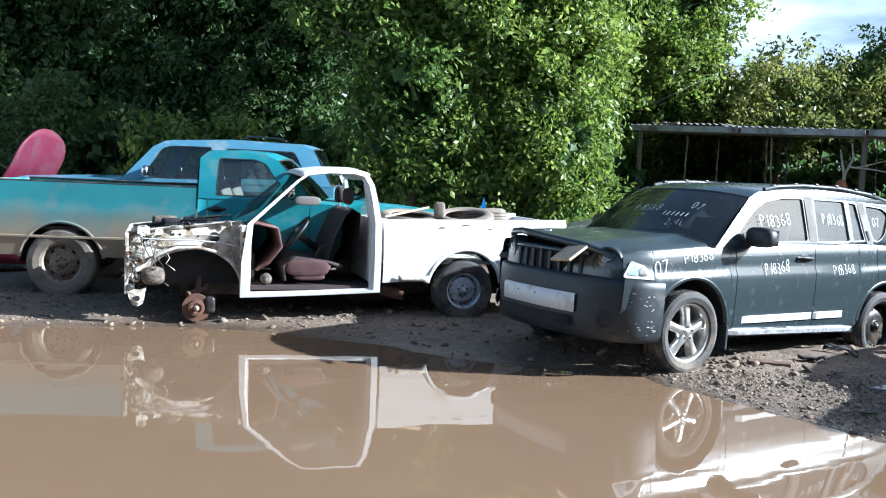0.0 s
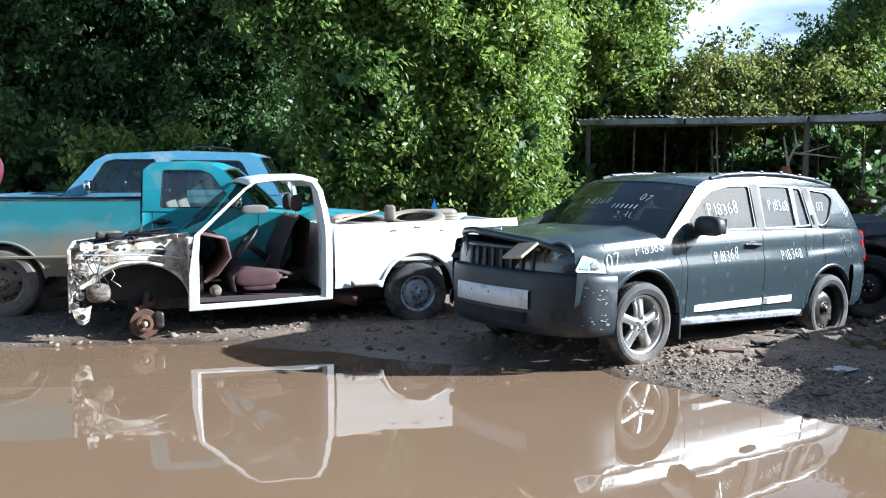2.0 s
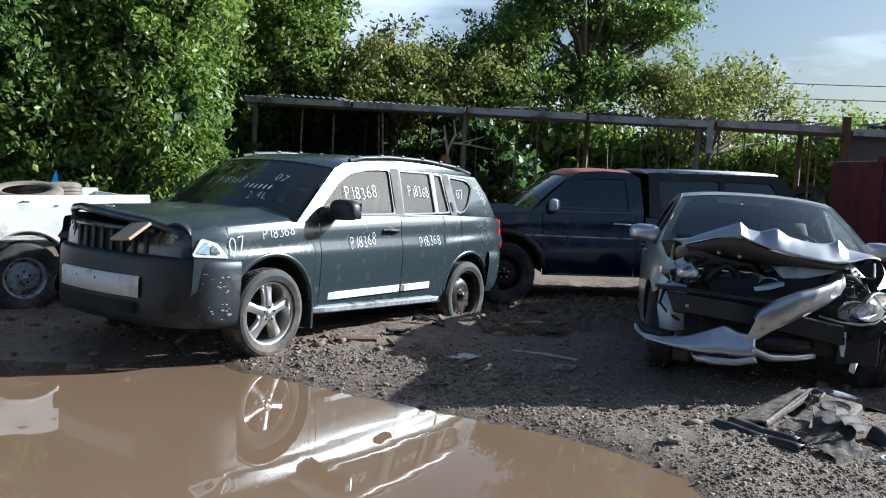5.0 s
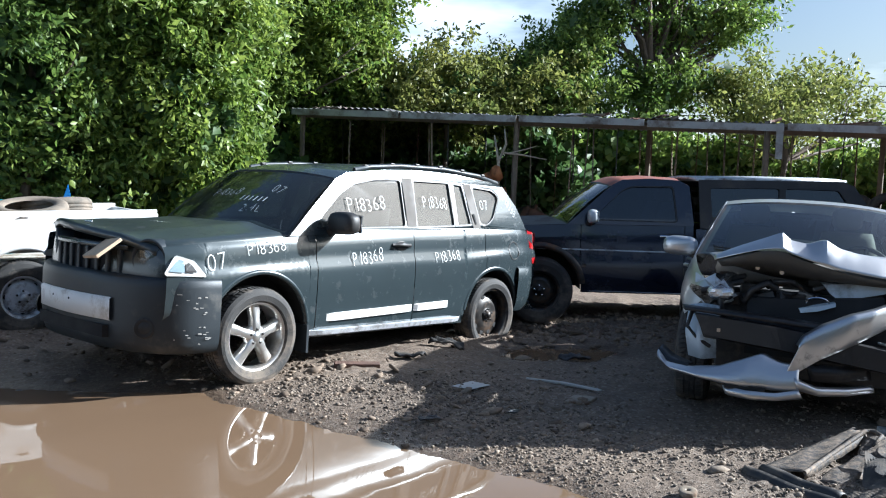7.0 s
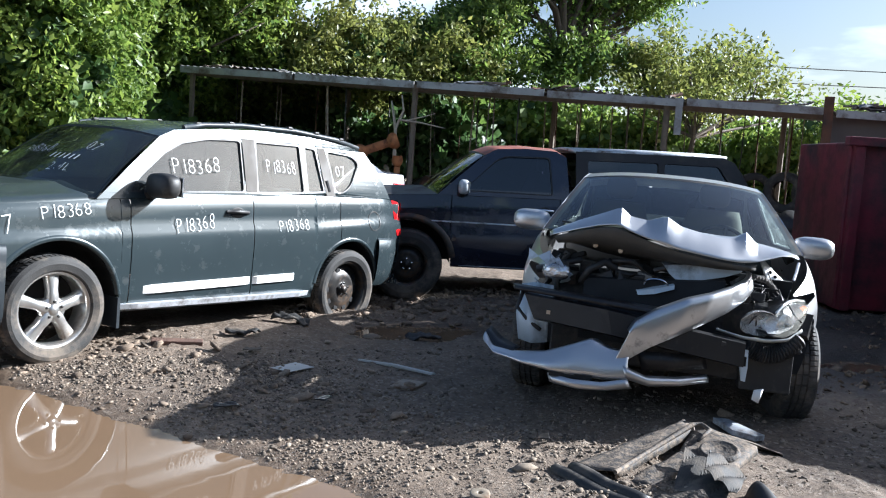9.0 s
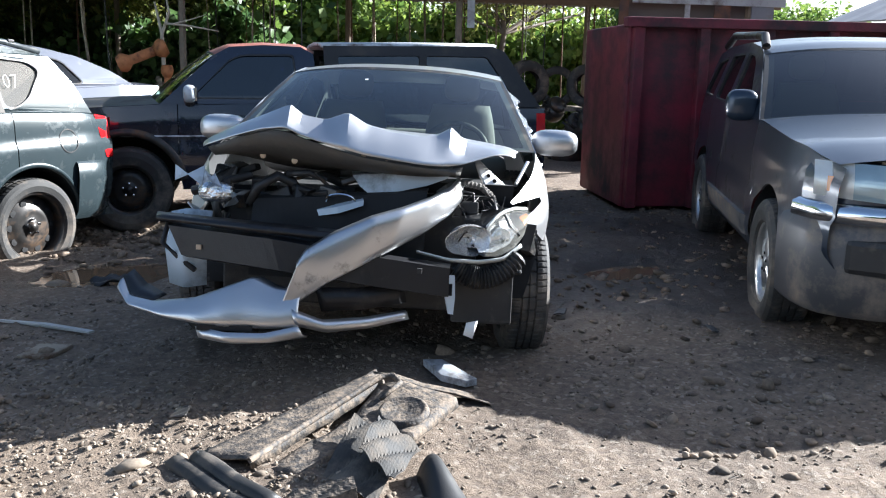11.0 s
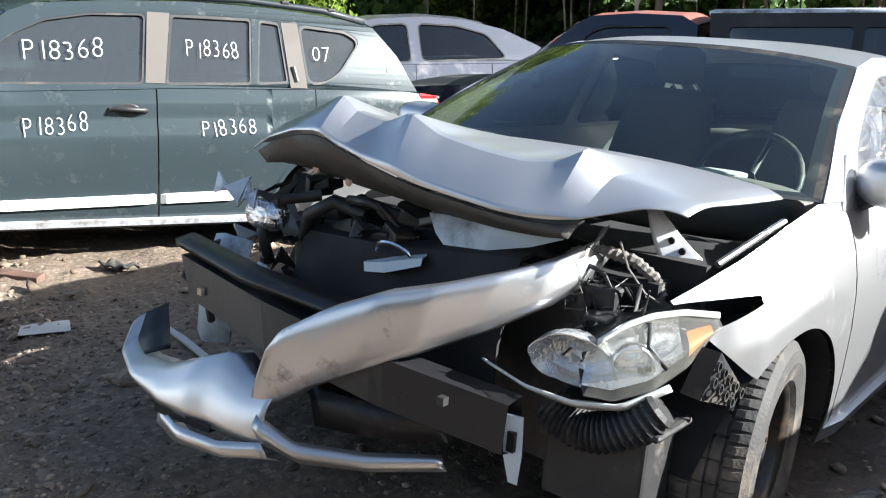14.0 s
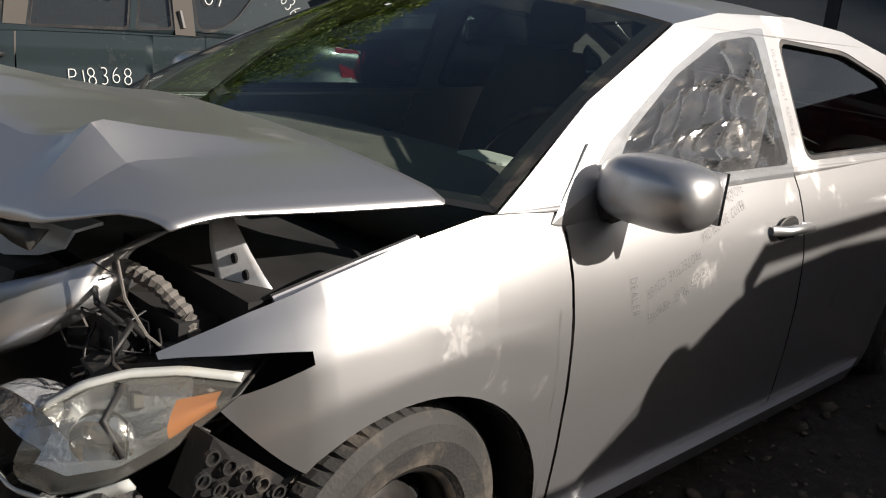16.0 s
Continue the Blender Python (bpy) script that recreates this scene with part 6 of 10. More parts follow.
    m = Matrix.Translation((0.455, 0.495, 0.592)) @ Euler((0, radians(24), radians(14))).to_matrix().to_4x4()
    rows = []
    for k in range(33):
        a = 2 * math.pi * k / 32
        chip = 1.0 - 0.10 * max(0, math.sin(3 * a + 0.6)) - 0.05 * (k % 5 == 2)
        rows.append([tuple(m @ Vector((xx, r * math.cos(a) * 1.08, r * math.sin(a) * 0.80))) for xx, r in ((-0.075, 0.006), (-0.072, 0.035), (-0.055, 0.062), (-0.032, 0.082), (-0.008 * chip, 0.095 * (0.5 + 0.5 * chip)), (0.016 * chip - 0.012, 0.100 * (0.3 + 0.7 * chip)))])
    bowl.grid(rows)
    bowl.mesh("reflector_bowl", "bowl_silver", lamp, smooth=False, solid=0.003)
    cr = random.Random(17)
    for k in range(7):
        ctr = m @ Vector((-0.045 + cr.uniform(0, 0.03), cr.uniform(-0.02, 0.05), cr.uniform(-0.02, 0.035)))
        pts = [tuple(ctr + Vector((cr.uniform(-0.02, 0.02), cr.uniform(-0.025, 0.025), cr.uniform(-0.022, 0.022)))) for _ in range(4)]
        sg_ = Geo()
        sg_.add(pts, [(0, 1, 2), (0, 2, 3)])
        sg_.mesh("shard", "foil" if k % 2 else "lens_clear", lamp, solid=0.002)
    loft([[(0.50, 0.27, 0.545), (0.515, 0.41, 0.520), (0.51, 0.54, 0.518), (0.475, 0.64, 0.530), (0.40, 0.72, 0.585)], [(0.49, 0.27, 0.535), (0.50, 0.41, 0.505), (0.495, 0.54, 0.50), (0.46, 0.645, 0.515), (0.39, 0.725, 0.57)]], "lamp_rim", "lens_clear", lamp, 24, solid=0.006)
    # honeycomb foam under the fender tip
    fo = Geo()
    fo.add([(0.31, 0.745, 0.665), (0.30, 0.79, 0.66), (0.16, 0.80, 0.545), (0.17, 0.75, 0.545), (0.335, 0.72, 0.55), (0.32, 0.765, 0.54), (0.19, 0.80, 0.50), (0.20, 0.76, 0.50)], [(0, 1, 2, 3), (4, 7, 6, 5), (0, 4, 5, 1), (1, 5, 6, 2), (2, 6, 7, 3), (0, 3, 7, 4)])
    foam = fo.mesh("energy_absorber", "black_plastic", R)
    for k in range(9):
        t = (k % 5) / 4
        base = Vector((0.30, 0.785, 0.625)).lerp(Vector((0.19, 0.806, 0.54)), t) + Vector((0.015, 0, -0.035)) * (k // 5)
        hc = Geo()
        hc.lathe([(0.010, 0.0), (0.010, 0.008), (0.014, 0.008), (0.014, 0.0)], 10, "y", tuple(base))
        hc.mesh("cell", "black_plastic", foam)
    # hood hinge strut plate and fender rail
    loft([[(0.150, 0.492, 0.930), (0.120, 0.520, 0.925)], [(0.158, 0.515, 0.87), (0.115, 0.575, 0.872)], [(0.160, 0.550, 0.80), (0.110, 0.615, 0.838)], [(0.156, 0.588, 0.742), (0.104, 0.648, 0.812)]], "fender_bracket", "steel_bright", R, 8, "bent silver sheet bracket with bolt holes", solid=0.005)
    for bx, by, bz in ((0.130, 0.562, 0.858), (0.124, 0.592, 0.835)):
        d = Geo()
        d.lathe([(0.0, 0.004), (0.009, 0.004), (0.010, 0.0)], 10, "x", (bx + 0.006, by, bz))
        d.mesh("bolt_hole", "black_void", R)
    rail = Geo()
    rail.tube([(0.14, 0.69, 0.822), (0.0, 0.725, 0.875), (-0.12, 0.75, 0.915)], 0.010, 6)
    rail.mesh("fender_rail", "silver_paint", R)
    # wiring and tubes in the open lamp pocket
    wr = random.Random(3)
    for k in range(34):
        p0 = Vector((wr.uniform(0.22, 0.34), wr.uniform(0.44, 0.62), wr.uniform(0.60, 0.76)))
        pts = [p0]
        for _ in range(5):
            pts.append(pts[-1] + Vector((wr.uniform(-0.05, 0.05), wr.uniform(-0.06, 0.06), wr.uniform(-0.06, 0.05))))
        w_ = Geo()
        w_.tube(pts, wr.choice((0.002, 0.003, 0.004, 0.006)), 6)
        w_.mesh("wire", wr.choice(("black_plastic", "beam_black", "black_plastic", "beam_black", "interior_grey", "black_plastic")), R, smooth=True)
    cor = [Vector((0.30, 0.34, 0.775)), Vector((0.30, 0.39, 0.815)), Vector((0.28, 0.46, 0.828)), Vector((0.26, 0.53, 0.815)), Vector((0.235, 0.58, 0.775)), Vector((0.23, 0.60, 0.73))]
    cg = Geo()
    cpts = []
    for a, b in zip(cor, cor[1:]):
        cpts += [a.lerp(b, q / 8) for q in range(8)]
    cg.tube(cpts, [0.017 if q % 2 else 0.013 for q in range(len(cpts))], 8)
    cg.mesh("wire_loom", "interior_grey", R, "grey ribbed wiring loom")
    thin = Geo()
    thin.tube([(0.33, 0.52, 0.87), (0.33, 0.55, 0.81), (0.31, 0.59, 0.755), (0.29, 0.62, 0.735)], 0.003, 5)
    thin.mesh("wire", "interior_grey", R)
    for k in range(14):
        b = Geo()
        b.box((wr.uniform(0.20, 0.34), wr.uniform(0.36, 0.64), wr.uniform(0.58, 0.76)), (wr.uniform(0.03, 0.07), wr.uniform(0.03, 0.09), wr.uniform(0.02, 0.08)), Euler((wr.uniform(-0.6, 0.6), wr.uniform(-0.6, 0.6), wr.uniform(-0.6, 0.6))).to_matrix())
        b.mesh("engine_part", wr.choice(("black_plastic", "black_void", "black_plastic", "steel_dark")), R, bevel=0.005)
    # near-black block that paints the shade behind the lamp pocket
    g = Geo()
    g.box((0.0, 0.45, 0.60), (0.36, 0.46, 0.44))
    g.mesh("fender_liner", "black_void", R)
    # mirrors, handles, sail
    for sgn in (1, -1):
        wing_mirror(c, -0.62, 0.80, 0.975, sgn, "silver_paint", (0.085, 0.125, 0.072))
        door_handle(c, -1.40, 0.835, sgn, "silver_paint")
        door_handle(c, -2.28, 0.865, sgn, "silver_paint")
        sail = Geo()
        sail.poly([(-0.42, 0.93), (-0.50, 0.90), (-0.58, 0.905), (-0.60, 1.0), (-0.58, 1.075)], (), c.lift(sgn, 0.012))
        sail.mesh("mirror_sail", "silver_paint", R, solid=0.01)
        bucket_seat(c, -1.35, sgn * 0.36, 0.48, "interior_grey")
        sill = strip(c, -0.42, -2.2, 0.262, 0.27, 0.06, 0.022, sgn, "sill_trim", "silver_paint")
    steering_wheel(c, -0.86, 0.36, 0.93)
    blob((-0.60, 0, 0.86), (0.28, 0.66, 0.09), 4).mesh("dashboard", "interior_grey", R, smooth=True)
    blob((-2.3, 0, 0.72), (0.14, 0.6, 0.30), 4).mesh("rear_seat", "interior_grey", R, smooth=True)
    blob((-0.78, 0.30, 0.945), (0.06, 0.09, 0.012), 4).mesh("paper", "paper", R)
    wr_ = c.ws_rows

    def ws(u, v, off=0.012):
        a, b = min(15, int(u * 16)), min(7, int(v * 8))
        fu, fv = u * 16 - a, v * 8 - b
        p = (Vector(wr_[b][a]) * (1 - fu) + Vector(wr_[b][a + 1]) * fu) * (1 - fv) + (Vector(wr_[b + 1][a]) * (1 - fu) + Vector(wr_[b + 1][a + 1]) * fu) * fv
        return p + Vector((0.45, 0, 0.9)) * off
    for u0, u1 in ((0.30, 0.62), (0.62, 0.94)):
        w1 = Geo()
        w1.tube([ws(u0, 0.03, 0.02), ws((u0 + u1) / 2, 0.07, 0.02), ws(u1, 0.12, 0.012)], 0.008, 6)
        w1.mesh("wiper", "black_plastic", R)
    st = Geo()
    st.add([ws(0.62, 0.80, 0.002), ws(0.605, 0.80, 0.002), ws(0.605, 0.815, 0.002), ws(0.62, 0.815, 0.002)], [(0, 1, 2, 3)])
    st.mesh("sticker", "chalk", R)
    # crinkled clear film taped over the missing driver's window
    rows = []
    f = c.lift(1, 0.004)
    for a in range(65):
        row = []
        for b in range(45):
            s_, t_ = a / 64, b / 44
            x = -0.60 - 0.89 * s_
            zlo = 0.965
            zhi = min(1.352, interp([(-0.60, 1.03), (-0.66, 1.075), (-0.98, 1.232), (-1.22, 1.325), (-1.46, 1.352)], x))
            z = zlo + (zhi - zlo) * t_
            crk = 0.7 * (1 - abs(math.sin(17 * s_ - 4 * t_ + 2 * math.sin(5 * t_)))) ** 3 + 0.6 * (1 - abs(math.sin(8 * s_ + 11 * t_ + math.sin(7 * s_)))) ** 3 + 0.5 * math.sin(13 * s_ + 7 * t_) * math.sin(5 * s_ - 9 * t_) + 0.5 * abs(math.sin(21 * s_ + 3 * math.sin(6 * t_)))
            edge_ = min(1, 6 * min(s_, 1 - s_)) * min(1, 5 * min(t_, 1 - t_))
            p = Vector(f(x, z))
            p.y += (0.024 * crk * edge_ + 0.012 * abs(math.sin(9 * s_ + 2.5 * t_ + math.sin(8 * t_))) - 0.004) * edge_ + 0.006
            row.append(tuple(p))
        rows.append(row)
    g = Geo()
    g.grid(rows)
    film = g.mesh("window_film", "film", R, "crinkled clear plastic film taped over door window", smooth=False)
    film.visible_shadow = False
    side = lambda x0, z0, k=1: (lambda s, t: (x0 - k * s, c.y(x0 - k * s, z0 + k * t) + 0.003, z0 + k * t))
    writing(R, "DEALER MUST REMOVE", 0.034, side(-0.94, 0.872), "tape_print", "print_grey", turn=0.28, squash=0.62, seed=1)
    writing(R, "PROTECTIVE COVER", 0.034, side(-0.96, 0.842), "tape_print", "print_grey", turn=0.28, squash=0.62, seed=2)
    writing(R, "DEALER MUST REMOVE", 0.034, side(-0.98, 0.79, -1), "tape_print", "print_grey", turn=0.30, squash=0.62, seed=3)
    writing(R, "PROTECTIVE COVER", 0.034, side(-0.94, 0.835, -1), "tape_print", "print_grey", turn=0.30, squash=0.62, seed=4)
    writing(R, "DEALER", 0.034, side(-0.655, 0.80), "tape_print", "print_grey", turn=-1.45, squash=0.62, seed=5)
    pane = lambda x0, z0: (lambda s, t: c.lift(1, 0.008)(x0 - s, z0 + t))
    writing(R, "DEALER MUST REMOVE", 0.03, pane(-1.515, 1.30), "tape_print", "print_grey", turn=-1.52, squash=0.6, seed=6)
    writing(R, "PROTECTIVE COVER", 0.028, pane(-0.72, 1.07), "tape_print", "print_grey", turn=0.62, squash=0.6, seed=7)
    return c


def build_white_truck():
    S = dict(hw=0.80, ends=(0.6, -3.6),
             belt=[(0.70, 0.90), (0.1, 0.95), (-0.40, 0.965), (-1.0, 0.985), (-1.72, 1.0), (-1.735, 1.02), (-3.75, 1.06)],
             rock=[(0.7, 0.34), (-0.5, 0.25), (-1.72, 0.30), (-1.74, 0.40), (-2.3, 0.42), (-3.75, 0.46)],
             arch=[(0.1, 0.36, 0.42), (-2.62, 0.34, 0.40)],
             plan=[(0.70, 0.94), (0, 0.985), (-0.5, 1.0), (-3.75, 1.0)],
             sect=[(-0.1, 0.03), (0, 0.02), (0.2, 0.0), (0.55, 0.0), (0.72, 0.012), (0.9, 0.022), (1.0, 0.035), (1.15, 0.06)],
             gh=[(-0.40, 0.965), (-0.88, 1.40), (-0.98, 1.465), (-1.2, 1.50), (-1.50, 1.505), (-1.60, 1.475), (-1.66, 1.38), (-1.72, 1.0), (-1.0, 0.985)],
             windows=[], tum=0.20, roof=(-0.93, -1.60), roof_edge=[(-0.88, 1.40), (-0.98, 1.465), (-1.2, 1.50), (-1.50, 1.505), (-1.60, 1.475)], crown=0.035,
             ws=((-0.40, 0.965), (-0.93, 1.43), 0.12), rw=((-1.70, 1.02), (-1.60, 1.475), 0.02))
    c = Car("pickup_truck", car_pose(-1.93, 8.90, 0.03, math.degrees(math.atan2(-0.269, -0.963))), "white stripped pickup truck without front fender, door or front wheel", "truck", S)
    R = c.root

    def f(x, z, off=0.0, sgn=1):
        zb = c.belt(x)
        d = max(0.0, z - zb)
        return (x, sgn * (c.y(x, min(z, zb)) - d * 0.20 - 0.10 * d * d + off), z)
    c.lift = lambda sgn, off=0.0: (lambda x, z: f(x, z, off, sgn))
    # door frame on the open side: one pressed hoop of sill, pillars and roof rail
    for sgn in (1, -1):
        outer = [(-0.34, 0.25), (-0.345, 0.60), (-0.40, 0.965), (-0.66, 1.20), (-0.88, 1.40), (-0.98, 1.465), (-1.2, 1.50), (-1.50, 1.505), (-1.60, 1.475), (-1.655, 1.38), (-1.69, 1.2), (-1.72, 1.0), (-1.72, 0.30), (-1.0, 0.27)]
        inner = [(-0.435, 0.300), (-0.425, 0.62), (-0.455, 0.965), (-0.69, 1.185), (-0.91, 1.392), (-1.0, 1.447), (-1.2, 1.472), (-1.44, 1.472), (-1.53, 1.448), (-1.575, 1.37), (-1.605, 1.2), (-1.625, 1.0), (-1.615, 0.338), (-1.0, 0.312)]
        dense_o, dense_i = [], []
        for a in range(len(outer)):
            b = (a + 1) % len(outer)
            for q in range(4):
                dense_o.append((outer[a][0] + (outer[b][0] - outer[a][0]) * q / 4, outer[a][1] + (outer[b][1] - outer[a][1]) * q / 4))
                dense_i.append((inner[a][0] + (inner[b][0] - inner[a][0]) * q / 4, inner[a][1] + (inner[b][1] - inner[a][1]) * q / 4))
        mid = [(0.35 * o[0] + 0.65 * i2[0], 0.35 * o[1] + 0.65 * i2[1]) for o, i2 in zip(dense_o, dense_i)]
        g = Geo()
        loops = [[f(*p, 0.0, sgn) for p in dense_o], [f(*p, 0.004, sgn) for p in mid], [f(*p, -0.018, sgn) for p in mid], [f(*p, -0.026, sgn) for p in dense_i], [f(*p, -0.075, sgn) for p in dense_i]]
        g.grid([lp + lp[:1] for lp in loops])
        g.mesh("door_frame", "white_paint", R, "white door frame with no door", smooth=False)
        if sgn < 0:
            g = Geo()
            g.poly(inset_poly([(-0.50, 0.37), (-0.52, 0.97), (-1.55, 1.0), (-1.53, 0.42)], -0.01), (), lambda x, z: f(x, z, -0.05, -1))
            g.mesh("door", "teal_clean", R, solid=0.03)
    # roof and glass
    rows = []
    for k in range(17):
        x = -0.93 - 0.68 * k / 16
        z = interp(S["roof_edge"], x)
        a, b = Vector(f(x, z, -0.002, 1)), Vector(f(x, z, -0.002, -1))
        rows.append([tuple(a.lerp(b, u / 12) + Vector((0.05 * (1 - (u / 6 - 1) ** 2) * (1 - k / 16), 0, 0.035 * (1 - abs(u / 6 - 1) ** 2.6)))) for u in range(13)])
    g = Geo()
    g.grid(rows)
    g.mesh("roof", "white_paint", R, smooth=True, solid=0.02)
    top = rows[0]
    bot = [tuple(Vector(f(-0.40, 0.965, -0.06, 1)).lerp(Vector(f(-0.40, 0.965, -0.06, -1)), u / 12) + Vector((0.12 * (1 - (u / 6 - 1) ** 2), 0, 0.01))) for u in range(13)]
    top = [tuple(Vector(f(-0.92, 1.425, -0.05, 1)).lerp(Vector(f(-0.92, 1.425, -0.05, -1)), u / 12) + Vector((0.05 * (1 - (u / 6 - 1) ** 2), 0, 0.02 * (1 - (u / 6 - 1) ** 2)))) for u in range(13)]
    ob = loft([bot, [tuple(Vector(a).lerp(Vector(b), 0.5)) for a, b in zip(bot, top)], top], "windscreen", "glass_green", R, 13)
    ob.visible_shadow = False
    # cab back wall with rear window
    g = Geo()
    g.poly([(-0.70, 0.40), (0.70, 0.40), (0.72, 1.0), (0.60, 1.49), (-0.60, 1.49), (-0.72, 1.0)], [[(-0.56, 1.05), (0.56, 1.05), (0.50, 1.42), (-0.50, 1.42)]], lambda y, z: (-1.64 if z < 1.0 else -1.64 + (z - 1.0) * 0.12, y, z))
    g.mesh("cab_back", "white_paint", R, solid=0.03)
    g = Geo()
    g.add([(-1.635, -0.56, 1.05), (-1.635, 0.56, 1.05), (-1.59, 0.50, 1.42), (-1.59, -0.50, 1.42)], [(0, 1, 2, 3)])
    ob = g.mesh("rear_window", "glass_green", R)
    ob.visible_shadow = False
    # cab floor, firewall
    g = Geo()
    g.box((-1.02, 0, 0.34), (1.25, 1.42, 0.04))
    g.mesh("cab_floor", "seat_cloth", R)
    g = Geo()
    g.box((-0.42, 0, 0.62), (0.05, 1.40, 0.62))
    g.mesh("firewall", "white_worn", R)
    # dashboard
    loft([[(-0.50, 0.66, 0.50), (-0.50, -0.66, 0.50)], [(-0.62, 0.68, 0.58), (-0.62, -0.68, 0.58)], [(-0.74, 0.69, 0.74), (-0.74, -0.69, 0.74)], [(-0.70, 0.69, 0.92), (-0.70, -0.69, 0.92)], [(-0.50, 0.68, 0.965), (-0.50, -0.68, 0.965)], [(-0.42, 0.68, 0.96), (-0.42, -0.68, 0.96)]], "dashboard", "dash_maroon", R, 12, solid=0.02)
    for k in range(5):
        v = Geo()
        v.box((-0.735 + 0.006 * k, 0.56, 0.83 + 0.016 * k), (0.03, 0.13, 0.008))
        v.mesh("vent_slat", "black_plastic", R)
    sw = steering_wheel(c, -0.93, 0.34, 0.86, 38, 0.195)
    # bench seat with two head restraints
    loft([[(-0.78, 0.66, 0.40), (-0.78, -0.62, 0.40)], [(-0.76, 0.67, 0.55), (-0.76, -0.63, 0.55)], [(-0.90, 0.67, 0.62), (-0.90, -0.63, 0.62)], [(-1.20, 0.66, 0.59), (-1.20, -0.63, 0.59)], [(-1.35, 0.66, 0.55), (-1.35, -0.63, 0.55)]], "seat", "seat_cloth", R, 16, "dark cloth bench seat with torn maroon side", solid=0.03)
    blob((-1.0, 0.66, 0.53), (0.22, 0.03, 0.085), 3).mesh("seat_side", "seat_maroon", R, "worn maroon seat bolster", smooth=True)
    blob((-1.02, 0.655, 0.44), (0.16, 0.02, 0.035), 3).mesh("seat_side", "seat_maroon", R, smooth=True)
    loft([[(-1.20, 0.64, 0.56), (-1.20, -0.62, 0.56)], [(-1.26, 0.65, 0.80), (-1.26, -0.63, 0.80)], [(-1.38, 0.63, 1.06), (-1.38, -0.61, 1.06)], [(-1.46, 0.60, 1.13), (-1.46, -0.58, 1.13)], [(-1.54, 0.60, 1.08), (-1.54, -0.58, 1.08)], [(-1.50, 0.64, 0.56), (-1.50, -0.62, 0.56)]], "backrest", "seat_cloth", R, 16)
    for y in (0.42, -0.05):
        h = blob((-1.44, y, 1.25), (0.05, 0.115, 0.085), 3).mesh("head_restraint", "seat_cloth", R, smooth=True)
        for q in (-0.05, 0.05):
            st = Geo()
            st.tube([(-1.44, y + q, 1.10), (-1.44, y + q, 1.18)], 0.006, 6)
            st.mesh("stem", "chrome", h)
    hb = Geo()
    hb.tube([(-1.10, 0.50, 0.62), (-1.14, 0.52, 0.72), (-1.20, 0.54, 0.74)], 0.014, 6)
    hb.mesh("seat_belt_buckle", "black_plastic", R)
    mv = blob((-0.98, 0.70, 1.20), (0.13, 0.015, 0.045), 3)
    mv.mesh("wing_mirror", "interior_grey", R, smooth=True)
    cu = Geo()
    cu.lathe([(0.0, 0.10), (0.05, 0.10), (0.055, 0.0), (0.0, 0.0)], 16, "y", (-0.60, 0.60, 0.42))
    cu.mesh("speaker", "dusty_plastic", R, smooth=True)
    # stripped front: inner apron with wheel house, radiator support, engine
    rows = []
    for x in np.linspace(0.70, -0.36, 40):
        zt = 0.975 - 0.125 * ((x + 0.36) / 1.06) ** 1.2
        d = abs(x - 0.10)
        zb = 0.30 + 0.40 * math.sqrt(max(0.0, 1 - (d / 0.46) ** 2)) if d < 0.46 else 0.30 + (0.18 if x > 0.5 else 0.0)
        rows.append([(x, 0.62 + 0.03 * math.sin(9 * x), zb), (x, 0.60, zb + 0.35 * (zt - zb)), (x, 0.62, zb + 0.6 * (zt - zb)), (x, 0.585, zt - 0.02), (x, 0.62, zt), (x, 0.55, zt + 0.005)])
    for sgn in (1, -1):
        g = Geo()
        g.grid([[(p[0], sgn * p[1], p[2]) for p in r] for r in rows])
        ap = g.mesh("inner_apron", "white_worn", R, "bare off-white inner apron with holes", smooth=False, solid=0.012)
    for x, z, r in ((0.55, 0.79, 0.03), (0.40, 0.83, 0.012), (0.28, 0.84, 0.012), (0.22, 0.84, 0.012), (0.05, 0.83, 0.012), (-0.10, 0.82, 0.05), (-0.12, 0.93, 0.02), (0.46, 0.76, 0.012)):
        d = Geo()
        d.lathe([(0.0, 0.012), (r, 0.012), (r, 0.0)], 14, "y", (x, 0.612, z))
        d.mesh("panel_hole", "black_void", R)
    lip = Geo()
    lip.tube([(0.60, 0.655, 0.50), (0.52, 0.66, 0.58), (0.40, 0.66, 0.66), (0.25, 0.665, 0.715), (0.05, 0.665, 0.72), (-0.12, 0.66, 0.68), (-0.27, 0.66, 0.58), (-0.36, 0.66, 0.42)], 0.018, 6)
    lip.mesh("apron_lip", "white_worn", R, smooth=True)
    hs = Geo()
    hs.tube([(0.56, 0.66, 0.80), (0.35, 0.67, 0.79), (0.1, 0.67, 0.79), (-0.15, 0.66, 0.77), (-0.3, 0.66, 0.74)], 0.008, 6)
    hs.mesh("brake_line", "steel_silver", R)
    hs = Geo()
    hs.tube([(0.50, 0.67, 0.80), (0.46, 0.68, 0.66), (0.44, 0.68, 0.52), (0.50, 0.67, 0.46)], 0.006, 6)
    hs.mesh("wire", "black_plastic", R)
    # A pillar post with hinge holes
    g = Geo()
    g.box((-0.385, 0.735, 0.60), (0.10, 0.06, 0.70))
    pl = g.mesh("hinge_post", "white_worn", R, bevel=0.012)
    for z, rr2 in ((0.86, 0.032), (0.76, 0.018), (0.66, 0.028), (0.52, 0.02), (0.42, 0.034), (0.34, 0.018)):
        d = Geo()
        d.lathe([(0.0, 0.004), (rr2, 0.004), (rr2, 0.0)], 12, "y", (-0.375, 0.766, z))
